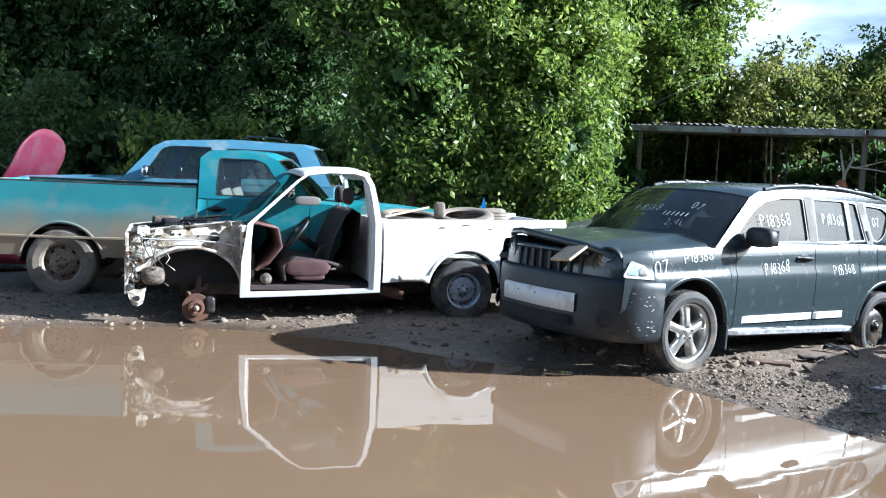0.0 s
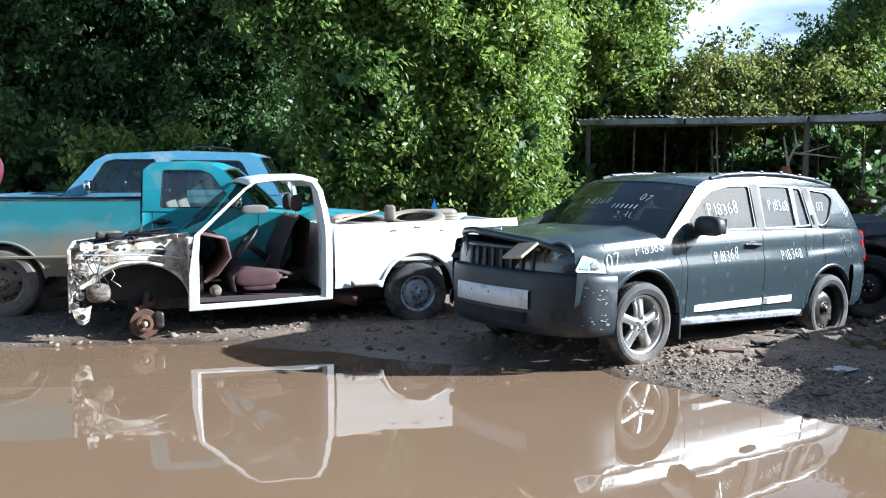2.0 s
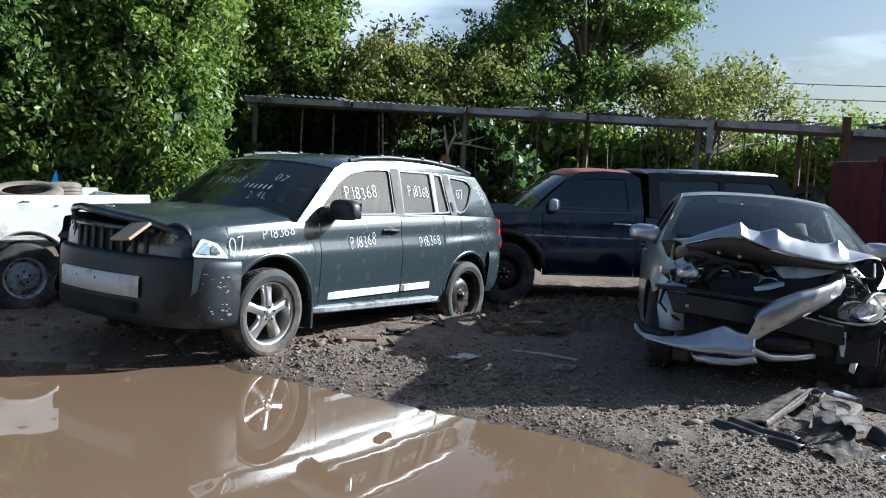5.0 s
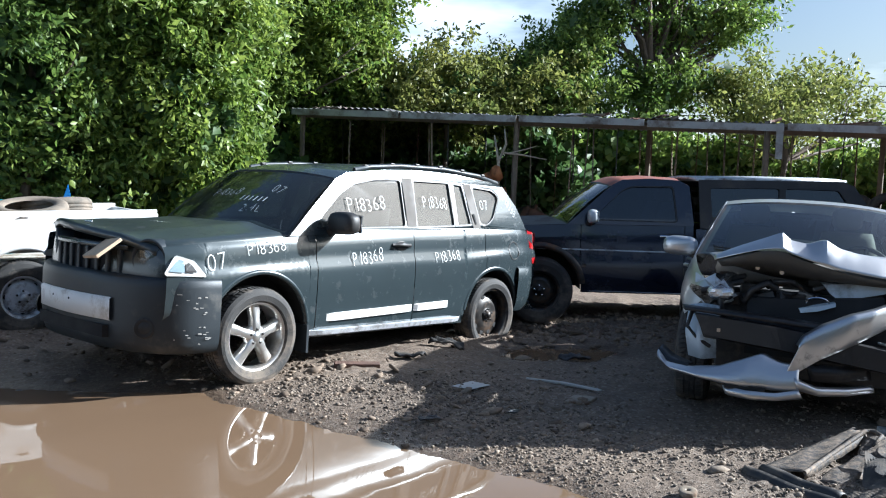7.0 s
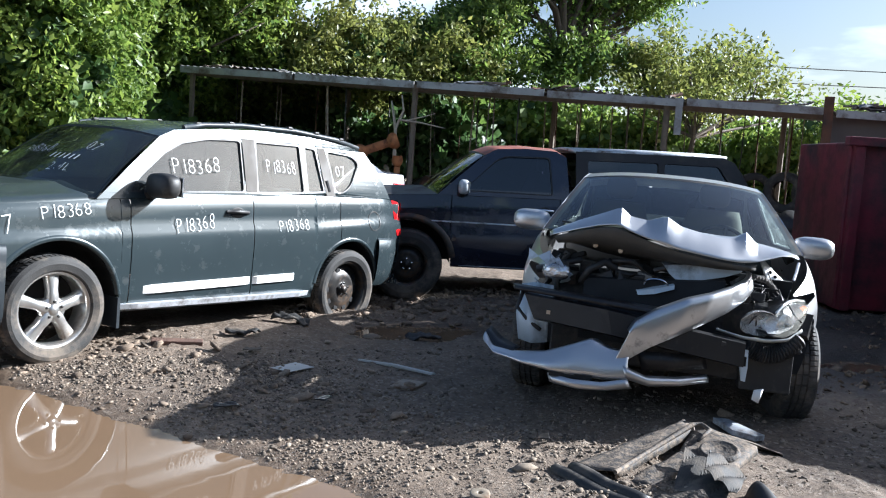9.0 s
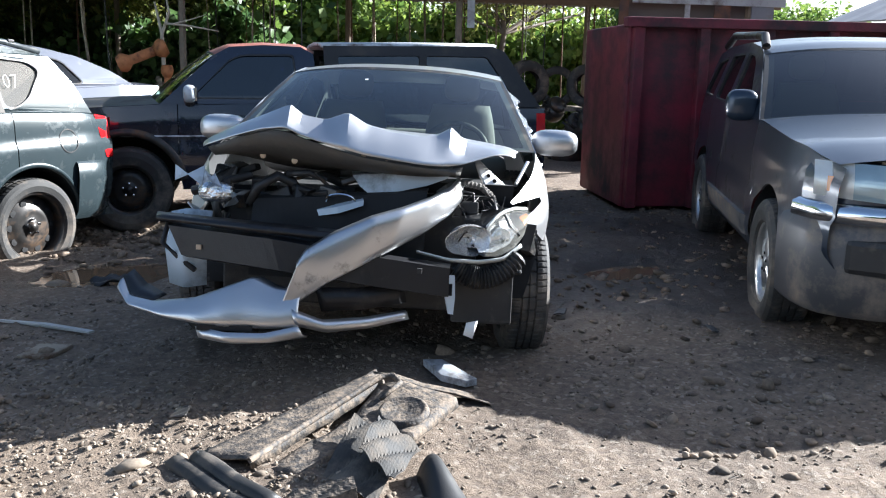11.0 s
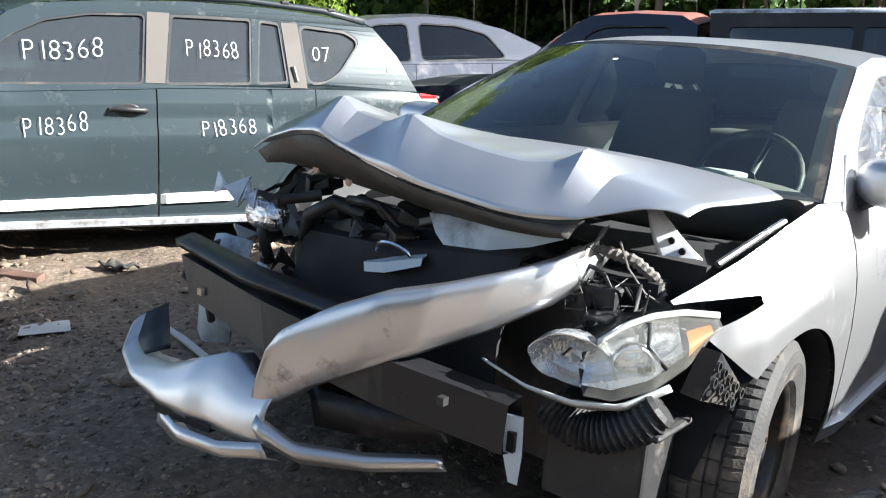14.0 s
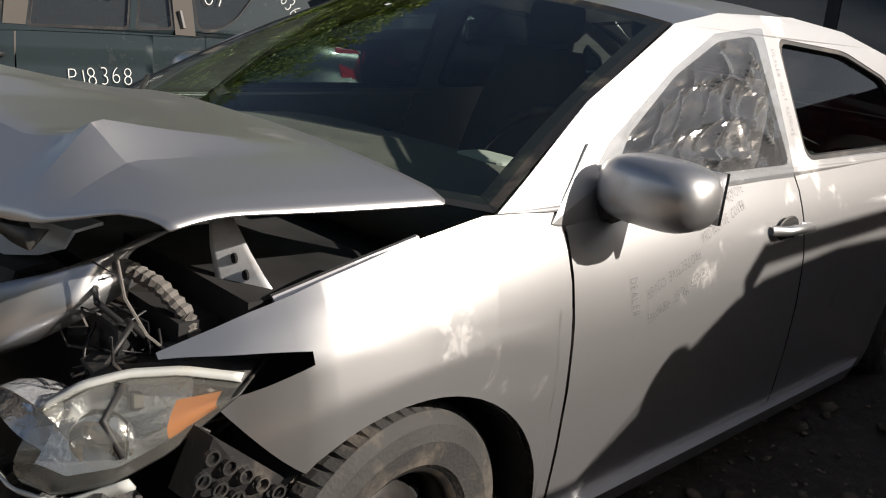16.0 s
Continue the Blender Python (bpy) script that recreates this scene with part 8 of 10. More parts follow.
def build_grey_suv():
    S = dict(hw=0.93, ends=(0.9, -3.7),
             belt=[(0.86, 0.98), (0.5, 1.05), (-0.45, 1.12), (-0.7, 1.12), (-3.2, 1.18), (-3.65, 1.16)],
             rock=[(0.88, 0.52), (0.5, 0.46), (0.42, 0.36), (-2.3, 0.36), (-3.2, 0.46), (-3.65, 0.5)],
             arch=[(0, 0.37, 0.43), (-2.75, 0.37, 0.42)],
             plan=[(0.88, 0.86), (0.6, 0.95), (0.2, 1.0), (-3.2, 0.98), (-3.65, 0.92)],
             sect=[(-0.1, 0.05), (0, 0.04), (0.15, 0.0), (0.42, 0.0), (0.5, 0.02), (0.8, 0.025), (1.0, 0.05), (1.15, 0.09)],
             gh=[(-0.58, 1.12), (-1.28, 1.525), (-1.45, 1.575), (-1.95, 1.625), (-2.8, 1.61), (-3.2, 1.56), (-3.6, 1.17), (-3.2, 1.18), (-0.7, 1.12)],
             windows=[("glass_dark", [(-1.00, 1.17), (-1.42, 1.47), (-1.58, 1.53), (-1.84, 1.55), (-1.86, 1.17)], 0.05),
                      ("glass_dark", [(-1.97, 1.18), (-1.95, 1.55), (-2.5, 1.545), (-2.6, 1.19)], 0.05),
                      ("glass_dark", [(-2.75, 1.2), (-2.65, 1.535), (-3.08, 1.50), (-3.3, 1.22)], 0.05)],
             tum=0.28, roof=(-1.28, -3.2), roof_edge=[(-1.28, 1.525), (-1.45, 1.575), (-1.95, 1.625), (-2.8, 1.61), (-3.2, 1.56)], crown=0.05,
             ws=((-0.58, 1.12), (-1.28, 1.525), 0.24), rw=((-3.6, 1.17), (-3.2, 1.56), 0.05))
    c = Car("suv", car_pose(8.68, 3.87, -0.01, -131.5), "dark blue-grey suv with tan lower cladding and roof rails", "car", S)
    for sgn in (1, -1):
        c.panel("front_fender", 0.86, -0.60, sgn, "suv_paint")
        c.panel("front_door", -0.60, -1.82, sgn, "suv_paint")
        c.panel("rear_door", -1.82, -2.66, sgn, "suv_paint")
        c.panel("rear_fender", -2.66, -3.65, sgn, "suv_paint")
    c.liners()
    c.greenhouse("suv_paint", "suv_paint", ("glass_dark", "glass_dark"))
    c.hood(-0.62, 0.80, "suv_paint", crown=0.06, nose=0.10)
    simple_wheels(c, 0.36, 0.225, 0.225, ("alloy",) * 4, 2.75, 0.93)
    R = c.root
    wrap([(0.45, 0.935), (0.62, 0.91), (0.80, 0.84), (0.90, 0.66), (0.95, 0.35), (0.96, 0.0)], [(0.28, -0.04), (0.32, 0.0), (0.50, 0.012), (0.66, 0.014), (0.72, -0.01), (0.73, -0.05)], "front_bumper", "suv_tan", R, label="dusty tan front bumper")
    wrap([(0.60, 0.915), (0.80, 0.845), (0.905, 0.66), (0.955, 0.35), (0.965, 0.0)], [(0.725, -0.01), (0.735, 0.012), (0.80, 0.006), (0.815, -0.03)], "bumper_trim", "chrome", R, label="dull chrome bumper trim")
    wrap([(0.60, 0.88), (0.78, 0.80), (0.86, 0.62), (0.90, 0.35), (0.91, 0.0)], [(0.70, 0.0), (0.85, 0.0), (0.95, -0.01), (1.0, -0.05)], "nose_panel", "suv_paint", R)
    gl = wrap([(0.915, 0.44), (0.93, 0.3), (0.945, 0.0)], [(0.80, 0.0), (1.0, -0.04)], "grille", "black_plastic", R)
    for k in range(4):
        wrap([(0.92, 0.43), (0.935, 0.3), (0.95, 0.0)], [(0.82 + 0.045 * k, 0.004 - 0.008 * k), (0.838 + 0.045 * k, 0.01 - 0.008 * k)], "grille_bar", "suv_tan", gl)
    for sgn in (1, -1):
        rows = []
        for k in range(9):
            t = k / 8
            x, y = 0.925 - 0.20 * t ** 1.6, 0.46 + 0.40 * t
            rows.append([(x, sgn * y, 0.825 + 0.02 * t), (x + 0.012, sgn * (y + 0.005), 0.87), (x + 0.006, sgn * (y + 0.004), 0.94), (x - 0.03, sgn * y, 0.995 + 0.012 * t)])
        g = Geo()
        g.grid(rows[:6])
        lamp = g.mesh("headlight", "lamp_glass", R, "hazy clear headlight", smooth=True)
        g = Geo()
        g.grid(rows[5:])
        g.mesh("turn_signal", "lens_clear", lamp, smooth=True)
        g = Geo()
        g.grid([[tuple(Vector(p) + Vector((0.006, sgn * 0.002, 0))) for p in r[1:3]] for r in rows[6:8]])
        g.mesh("amber_lens", "amber", lamp)
        fb = Geo()
        fb.box((0.905, sgn * 0.62, 0.58), (0.06, 0.24, 0.17), Euler((0, 0, -sgn * radians(-24))).to_matrix())
        fb.mesh("fog_lamp_recess", "black_plastic", R, bevel=0.03)
        wing_mirror(c, -0.84, 0.86, 1.17, sgn, "suv_paint", (0.06, 0.10, 0.10))
        rl = Geo()
        rl.tube([(-1.36, sgn * 0.73, 1.58), (-1.46, sgn * 0.725, 1.655), (-2.7, sgn * 0.72, 1.70), (-3.0, sgn * 0.73, 1.62)], 0.030, 8)
        rl.mesh("roof_rail", "steel_dark", R, smooth=True)
        bucket_seat(c, -1.25, sgn * 0.38, 0.62, "interior_beige")
        strip(c, -0.5, -2.3, 0.48, 0.48, 0.14, 0.02, sgn, "side_moulding", "suv_tan")
    steering_wheel(c, -0.85, 0.38, 1.05)
    blob((-0.55, 0, 1.0), (0.25, 0.75, 0.10), 4).mesh("dashboard", "interior_beige", R, smooth=True)
    c.fascia(-3.65, "suv_paint", 0.5, 1.16, 0.05, -1, "tailgate")
    return c


def build_grey_sedan():
    S = dict(hw=0.88, ends=(0.9, -3.6),
             belt=[(0.86, 0.80), (0.4, 0.91), (-0.35, 1.01), (-0.55, 1.01), (-2.6, 1.07), (-3.05, 1.10), (-3.6, 1.08)],
             rock=[(0.88, 0.42), (0.42, 0.3), (-2.3, 0.28), (-3.6, 0.42)],
             arch=[(0, 0.325, 0.365), (-2.7, 0.325, 0.36)],
             plan=[(0.88, 0.82), (0.6, 0.92), (0.2, 0.99), (-0.2, 1.0), (-3.0, 0.97), (-3.6, 0.84)],
             sect=[(-0.1, 0.05), (0, 0.04), (0.15, 0.008), (0.45, 0.0), (0.65, 0.005), (0.8, 0.025), (1.0, 0.065), (1.15, 0.1)],
             gh=[(-0.34, 1.01), (-1.05, 1.42), (-1.3, 1.475), (-1.8, 1.505), (-2.2, 1.485), (-2.6, 1.40), (-2.95, 1.25), (-3.2, 1.10), (-2.6, 1.07), (-0.55, 1.01)],
             windows=[("glass_dark", [(-0.72, 1.05), (-1.1, 1.35), (-1.3, 1.42), (-1.6, 1.44), (-1.62, 1.06)], 0.05),
                      ("glass_dark", [(-1.72, 1.07), (-1.70, 1.44), (-2.1, 1.43), (-2.42, 1.35), (-2.62, 1.11)], 0.06)],
             tum=0.42, roof=(-1.05, -2.4), roof_edge=[(-1.05, 1.42), (-1.3, 1.475), (-1.8, 1.505), (-2.2, 1.485), (-2.4, 1.445)], crown=0.04,
             ws=((-0.34, 1.01), (-1.05, 1.42), 0.26), rw=((-3.2, 1.10), (-2.4, 1.445), 0.10))
    c = Car("sedan", car_pose(3.15, 11.65, 0.04, 198.0), "grey-blue sedan with red and white tail lamps", "car", S)
    for sgn in (1, -1):
        c.panel("front_fender", 0.86, -0.5, sgn, "sedan_paint")
        c.panel("front_door", -0.5, -1.66, sgn, "sedan_paint")
        c.panel("rear_door", -1.66, -2.45, sgn, "sedan_paint")
        c.panel("rear_fender", -2.45, -3.6, sgn, "sedan_paint")
    c.liners()
    c.greenhouse("sedan_paint", "sedan_paint", ("glass_dark", "glass_dark"))
    c.hood(-0.34, 0.86, "sedan_paint", crown=0.05)
    c.hood(-3.16, -3.6, "sedan_paint", crown=0.03, name="trunk_lid")
    c.fascia(0.86, "sedan_paint", 0.4, 0.78, 0.1)
    c.fascia(-3.6, "sedan_paint", 0.4, 1.02, 0.08, -1, "rear_bumper")
    simple_wheels(c, 0.32, 0.2, 0.2, ("steel",) * 4, 2.7, 0.86)
    for sgn in (1, -1):
        g = Geo()
        g.poly(smooth_poly([(-3.36, 0.98), (-3.60, 0.96), (-3.60, 0.78), (-3.46, 0.80)], 0.02), (), lambda x, z: (x, sgn * (c.y(x, z) + 0.008), z))
        g.grid([[(-3.605, sgn * (c.y(-3.6, z) + 0.008), z) for z in (0.78, 0.87, 0.96)], [(-3.68, sgn * 0.50, z) for z in (0.78, 0.87, 0.96)]])
        tl = g.mesh("tail_lamp", "tail_red", c.root)
        q = Geo()
        q.grid([[(-3.665, sgn * 0.60, z) for z in (0.84, 0.93)], [(-3.685, sgn * 0.50, z) for z in (0.84, 0.93)]])
        q.mesh("reverse_lens", "lens_clear", tl, solid=0.01)
        door_handle(c, -1.55, 0.86, sgn, "sedan_paint")
        bucket_seat(c, -1.3, sgn * 0.36, 0.5)
    return c


corolla = build_corolla()
white_truck = build_white_truck()
dark_pickup = build_dark_pickup()
teal_pickup = build_teal_pickup()
blue_suv = build_blue_suv()
grey_suv = build_grey_suv()
grey_sedan = build_grey_sedan()

wt_m = white_truck.root.matrix_world
for lx, ly, lz, tilt, yaw in ((-2.15, 0.25, 0.98, 8, 20), (-2.75, 0.30, 1.0, 12, -15), (-3.05, -0.1, 1.02, -8, 40), (-2.45, -0.25, 0.9, 5, 0)):
    q = wt_m @ Vector((lx, ly, lz))
    loose_tyre(q.x, q.y, q.z, tilt, yaw)
q = wt_m @ Vector((-2.42, 0.45, 1.13))
pl = blob((0, 0, 0), (0.06, 0.05, 0.09), 4)
ob = pl.mesh("plastic_pot", "rubber_dusty", None, smooth=True)
ob.location = q
tagged(ob, "dusty dark plastic pot among the tyres", "pot")
sp = Geo()
a, b = wt_m @ Vector((-1.80, 0.60, 1.06)), wt_m @ Vector((-2.30, 0.45, 1.16))
sp.tube([a, a.lerp(b, 0.5), b], 0.012, 6)
ob = sp.mesh("wooden_stick", "wood_light", None)
tagged(ob, "pale thin wooden stick lying across the tyres", "stick")
q = wt_m @ Vector((-3.2, -0.35, 1.10))
tg2 = Geo()
tg2.add([(q.x - 0.06, q.y, q.z - 0.05), (q.x + 0.06, q.y, q.z - 0.06), (q.x + 0.01, q.y, q.z + 0.17)], [(0, 1, 2)])
ob = tg2.mesh("tarp_scrap", "blue_tarp", None, solid=0.01)
tagged(ob, "bright blue tarp scrap standing up in the truck bed", "tarp")


def build_red_car():
    S = dict(hw=0.85, ends=(0.8, -3.3),
             belt=[(0.80, 0.80), (0.3, 0.90), (-0.4, 0.98), (-3.3, 1.0)], rock=[(0.8, 0.4), (-3.3, 0.35)],
             arch=[(0, 0.33, 0.37), (-2.5, 0.33, 0.37)], plan=[(0.8, 0.9), (0.3, 1.0), (-3.3, 0.95)],
             sect=[(-0.1, 0.05), (0, 0.04), (0.2, 0.0), (0.6, 0.0), (1.0, 0.05), (1.15, 0.08)],
             gh=[(-0.38, 0.98), (-1.0, 1.38), (-1.3, 1.42), (-2.0, 1.42), (-2.5, 1.36), (-3.0, 1.0)],
             windows=[("glass_tint", [(-0.75, 1.02), (-1.1, 1.32), (-1.6, 1.36), (-1.6, 1.02)], 0.05), ("glass_tint", [(-1.7, 1.02), (-1.7, 1.36), (-2.3, 1.32), (-2.6, 1.03)], 0.05)],
             tum=0.35, roof=(-1.0, -2.4), roof_edge=[(-1.0, 1.38), (-1.3, 1.42), (-2.0, 1.42), (-2.5, 1.36)], crown=0.04,
             ws=((-0.38, 0.98), (-1.0, 1.38), 0.2), rw=((-3.0, 1.0), (-2.4, 1.37), 0.08))
    c = Car("hatchback", car_pose(-5.22, 13.0, 0.03, -6.0), "bright red hatchback with its hood standing open", "car", S)
    for sgn in (1, -1):
        c.panel("front_fender", 0.8, -0.5, sgn, "red_paint")
        c.panel("door", -0.5, -1.65, sgn, "red_paint")
        c.panel("rear_fender", -1.65, -3.3, sgn, "red_paint")
        wing_mirror(c, -0.72, 0.82, 1.03, sgn, "black_plastic", (0.06, 0.1, 0.07))
    c.liners()
    c.greenhouse("red_paint", "red_paint", ("glass_tint", "glass_tint"))
    c.fascia(0.8, "red_paint", 0.4, 0.8, 0.08)
    rows = []
    for k in range(9):
        t = k / 8
        rows.append([(-0.38 + 0.42 * t + 0.08 * math.sin(math.pi * t), 0.70 * u * (1 - 0.30 * t ** 5), 1.0 + 0.90 * t - 0.10 * u * u * t ** 3 + 0.05 * (1 - u * u)) for u in (-1 + j / 5 for j in range(11))])
    g = Geo()
    g.grid(rows)
    g.mesh("hood", "maroon_hood", c.root, "open dark maroon hood", smooth=True, solid=0.03)
    # near-black box in place of shade below the open hood
    g = Geo()
    g.box((0.1, 0, 0.68), (1.1, 1.3, 0.3))
    g.mesh("engine_bay", "black_void", c.root)
    simple_wheels(c, 0.31, 0.19, 0.19, ("steel",) * 4, 2.5, 0.84)
    return c


red_car = build_red_car()


def build_red_bumper():
    root = empty("car_bumper", Matrix.Translation((-5.15, 11.35, 0.02)) @ Euler((0, 0, radians(12))).to_matrix().to_4x4(), "broken red bumper lying on the ground behind the teal pickup", "bumper")
    top = [(-0.75, 0.02, 0.34), (-0.35, -0.10, 0.37), (0.10, -0.12, 0.35), (0.48, -0.02, 0.30)]
    mid = [(-0.76, -0.04, 0.22), (-0.36, -0.17, 0.24), (0.10, -0.19, 0.22), (0.50, -0.07, 0.20)]
    low = [(-0.74, 0.02, 0.02), (-0.34, -0.10, 0.03), (0.12, -0.12, 0.02), (0.50, 0.0, 0.02)]
    loft([[(p[0], p[1] + 0.10, p[2] - 0.01) for p in top], top] + bulged(top, mid, (0, -0.02, 0), 3)[1:] + bulged(mid, low, (0, 0.03, 0), 4)[1:], "cover", "red_paint", root, 24, solid=0.006)
    loft([[(-0.60, 0.04, 0.16), (0.0, -0.04, 0.17), (0.40, 0.03, 0.15)], [(-0.60, -0.20, 0.15), (0.0, -0.24, 0.16), (0.40, -0.14, 0.14)], [(-0.58, -0.21, 0.08), (0.0, -0.25, 0.08), (0.40, -0.15, 0.08)]], "lower_grille", "black_plastic", root, 16, "broken black lower grille", solid=0.01)
    loft([[(-0.20, -0.26, 0.13), (0.0, -0.30, 0.12)], [(-0.18, -0.30, 0.03), (0.03, -0.33, 0.02)]], "torn_flap", "white_worn", root, 6, solid=0.006)
    return root


build_red_bumper()

# ---- trees ----


def leaf_material(name, a, b):
    m = bpy.data.materials.new(name)
    m.use_nodes = True
    n, l = m.node_tree.nodes, m.node_tree.links
    p = n["Principled BSDF"]
    geo = n.new("ShaderNodeNewGeometry")
    r = n.new("ShaderNodeValToRGB")
    r.color_ramp.elements[0].color, r.color_ramp.elements[1].color = (*a, 1), (*b, 1)
    l.new(geo.outputs["Random Per Island"], r.inputs["Fac"])
    tn = n.new("ShaderNodeTexNoise")
    tn.inputs["Scale"].default_value = 0.6
    l.new(geo.outputs["Position"], tn.inputs["Vector"])
    mx = n.new("ShaderNodeMixRGB")
    mx.blend_type = "MULTIPLY"
    mx.inputs["Fac"].default_value = 0.6
    rr = n.new("ShaderNodeValToRGB")
    rr.color_ramp.elements[0].position, rr.color_ramp.elements[1].position = 0.35, 0.65
    rr.color_ramp.elements[0].color, rr.color_ramp.elements[1].color = (0.55, 0.65, 0.5, 1), (1.2, 1.1, 0.9, 1)
    l.new(tn.outputs["Fac"], rr.inputs["Fac"])
    l.new(r.outputs["Color"], mx.inputs["Color1"])
    l.new(rr.outputs["Color"], mx.inputs["Color2"])
    l.new(mx.outputs["Color"], p.inputs["Base Color"])
    p.inputs["Roughness"].default_value = 0.45
    tr = n.new("ShaderNodeBsdfTranslucent")
    l.new(mx.outputs["Color"], tr.inputs["Color"])
    ms = n.new("ShaderNodeMixShader")
    ms.inputs["Fac"].default_value = 0.5
    l.new(p.outputs["BSDF"], ms.inputs[1])
    l.new(tr.outputs["BSDF"], ms.inputs[2])
    l.new(ms.outputs["Shader"], n["Material Output"].inputs["Surface"])
    return m


LEAF = [leaf_material("leaf_mid", (0.075, 0.145, 0.036), (0.265, 0.360, 0.085)),
        leaf_material("leaf_bright", (0.085, 0.160, 0.036), (0.320, 0.410, 0.090)),
        # dark copy that also carries the shade inside crowns and undergrowth
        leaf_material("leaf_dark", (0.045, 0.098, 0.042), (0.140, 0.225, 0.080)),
        leaf_material("leaf_dry", (0.150, 0.190, 0.055), (0.330, 0.340, 0.105))]


def leaves_mesh(name, centres, per, spread, size, material, parent, seed, wide=0.25):
    """Many small folded leaves round the given clump centres."""
    r = np.random.default_rng(seed)
    cc = np.asarray(centres, float)
    # each clump is a drooping spray: leaves strung along a short random twig
    tw = r.normal(0, 1, cc.shape) * np.array([1, 1, 0.7])
    tw /= np.linalg.norm(tw, axis=1)[:, None]
    c = np.repeat(cc, per, 0)
    tws = np.repeat(tw, per, 0)
    n = len(c)
    c = c + tws * r.uniform(-1.5, 1.5, (n, 1)) * spread + r.normal(0, 0.55, (n, 3)) * spread
    d = r.normal(0, 1, (n, 3)) + tws * 0.8
    d[:, 2] -= 0.5
    d /= np.linalg.norm(d, axis=1)[:, None]
    s = np.cross(d, r.normal(0, 1, (n, 3)))
    s /= np.linalg.norm(s, axis=1)[:, None]
    ln = size * r.uniform(0.6, 1.35, n)[:, None]
    w = ln * wide * r.uniform(0.7, 1.2, n)[:, None]
    nn = np.cross(d, s)
    v = np.stack([c, c + d * ln * 0.45 + s * w + nn * w * 0.35, c + d * ln, c + d * ln * 0.45 - s * w + nn * w * 0.35], 1).reshape(-1, 3)
    v[:, 2] = np.maximum(v[:, 2], 0.06)
    i = np.arange(n)[:, None] * 4
    tri = np.concatenate([i + [0, 1, 2], i + [0, 2, 3]], 1).reshape(-1, 3)
    me = bpy.data.meshes.new(name)
    me.vertices.add(len(v))
    me.vertices.foreach_set("co", v.ravel())
    me.loops.add(tri.size)
    me.loops.foreach_set("vertex_index", tri.ravel().astype(np.int32))
    me.polygons.add(len(tri))
    me.polygons.foreach_set("loop_start", np.arange(0, tri.size, 3))
    me.polygons.foreach_set("loop_total", np.full(len(tri), 3))
    me.update()
    me.materials.append(material)
    ob = new(name, me)
    ob.parent = parent
    return ob


def tree(x, y, h, blobs, dens, seed, leaf=0, size=0.125, per=42, label="leafy green tree with a dense crown", trunk_r=0.09, name="tree", spread=0.17, inner=1.0, group="trees behind the yard", shell=0.62):
    """A tree: tapered trunk with limbs to each part of the crown, and a crown of sprays. blobs: x, y, z offset and three radii; dens: sprays to the square metre of crown."""
    r = np.random.default_rng(seed)
    root = empty(name, Matrix.Translation((x, y, 0.0)), label, "tree", group=group)
    g = Geo()
    stem = [(0.10 * math.sin(seed + t * 1.3), 0.10 * math.cos(seed * 2 + t), h * 0.72 * t / 5) for t in range(6)]
    g.tube(stem, [trunk_r * (1 - 0.13 * t) for t in range(6)], 9)
    for bx, by, bz, rx, ry, rz in blobs:
        a = Vector(stem[2 if bz < h * 0.5 else 3])
        b = Vector((bx, by, bz))
        for q in range(5):
            e = b + Vector(r.normal(0, 0.5, 3) * np.array([rx, ry, rz]))
            m1 = a.lerp(e, 0.5) + Vector(r.normal(0, 0.18, 3))
            g.tube([a, m1, e], [trunk_r * 0.45, trunk_r * 0.25, trunk_r * 0.06], 6)
    g.mesh("trunk", "bark", root, smooth=True)
    pts, core = [], []
    for b in blobs:
        area = 4.2 * math.pi * ((b[3] * b[4]) ** 1.6 / 3 + (b[3] * b[5]) ** 1.6 / 3 + (b[4] * b[5]) ** 1.6 / 3) ** 0.625
        k = max(8, int(area * dens))
        u = r.normal(0, 1, (k, 3))
        u /= np.linalg.norm(u, axis=1)[:, None]
        rad = np.where(r.uniform(0, 1, (k, 1)) < 0.3, r.uniform(1.02, 1.32, (k, 1)), r.uniform(shell, 1.06, (k, 1)))
        wob = 1 + 0.26 * np.sin(u[:, :1] * 5 + seed) * np.cos(u[:, 1:2] * 4 + u[:, 2:] * 6) + 0.12 * np.sin(u[:, 2:] * 11 + u[:, :1] * 9 + seed)
        pts.append(np.array(b[:3]) + u * rad * wob * np.array(b[3:6]))
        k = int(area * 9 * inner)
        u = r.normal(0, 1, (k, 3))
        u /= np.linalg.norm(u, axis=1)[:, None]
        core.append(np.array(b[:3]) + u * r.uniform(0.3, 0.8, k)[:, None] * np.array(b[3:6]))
    pts = np.concatenate(pts)
    pts = pts[pts[:, 2] > 0.2]
    leaves_mesh("crown", pts, per, spread, size, LEAF[leaf], root, seed)
    # core leaves in the dark green: the crown's inner shade put into colour
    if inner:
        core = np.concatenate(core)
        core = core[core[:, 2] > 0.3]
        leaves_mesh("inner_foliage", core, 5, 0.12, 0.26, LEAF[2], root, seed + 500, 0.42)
    return root


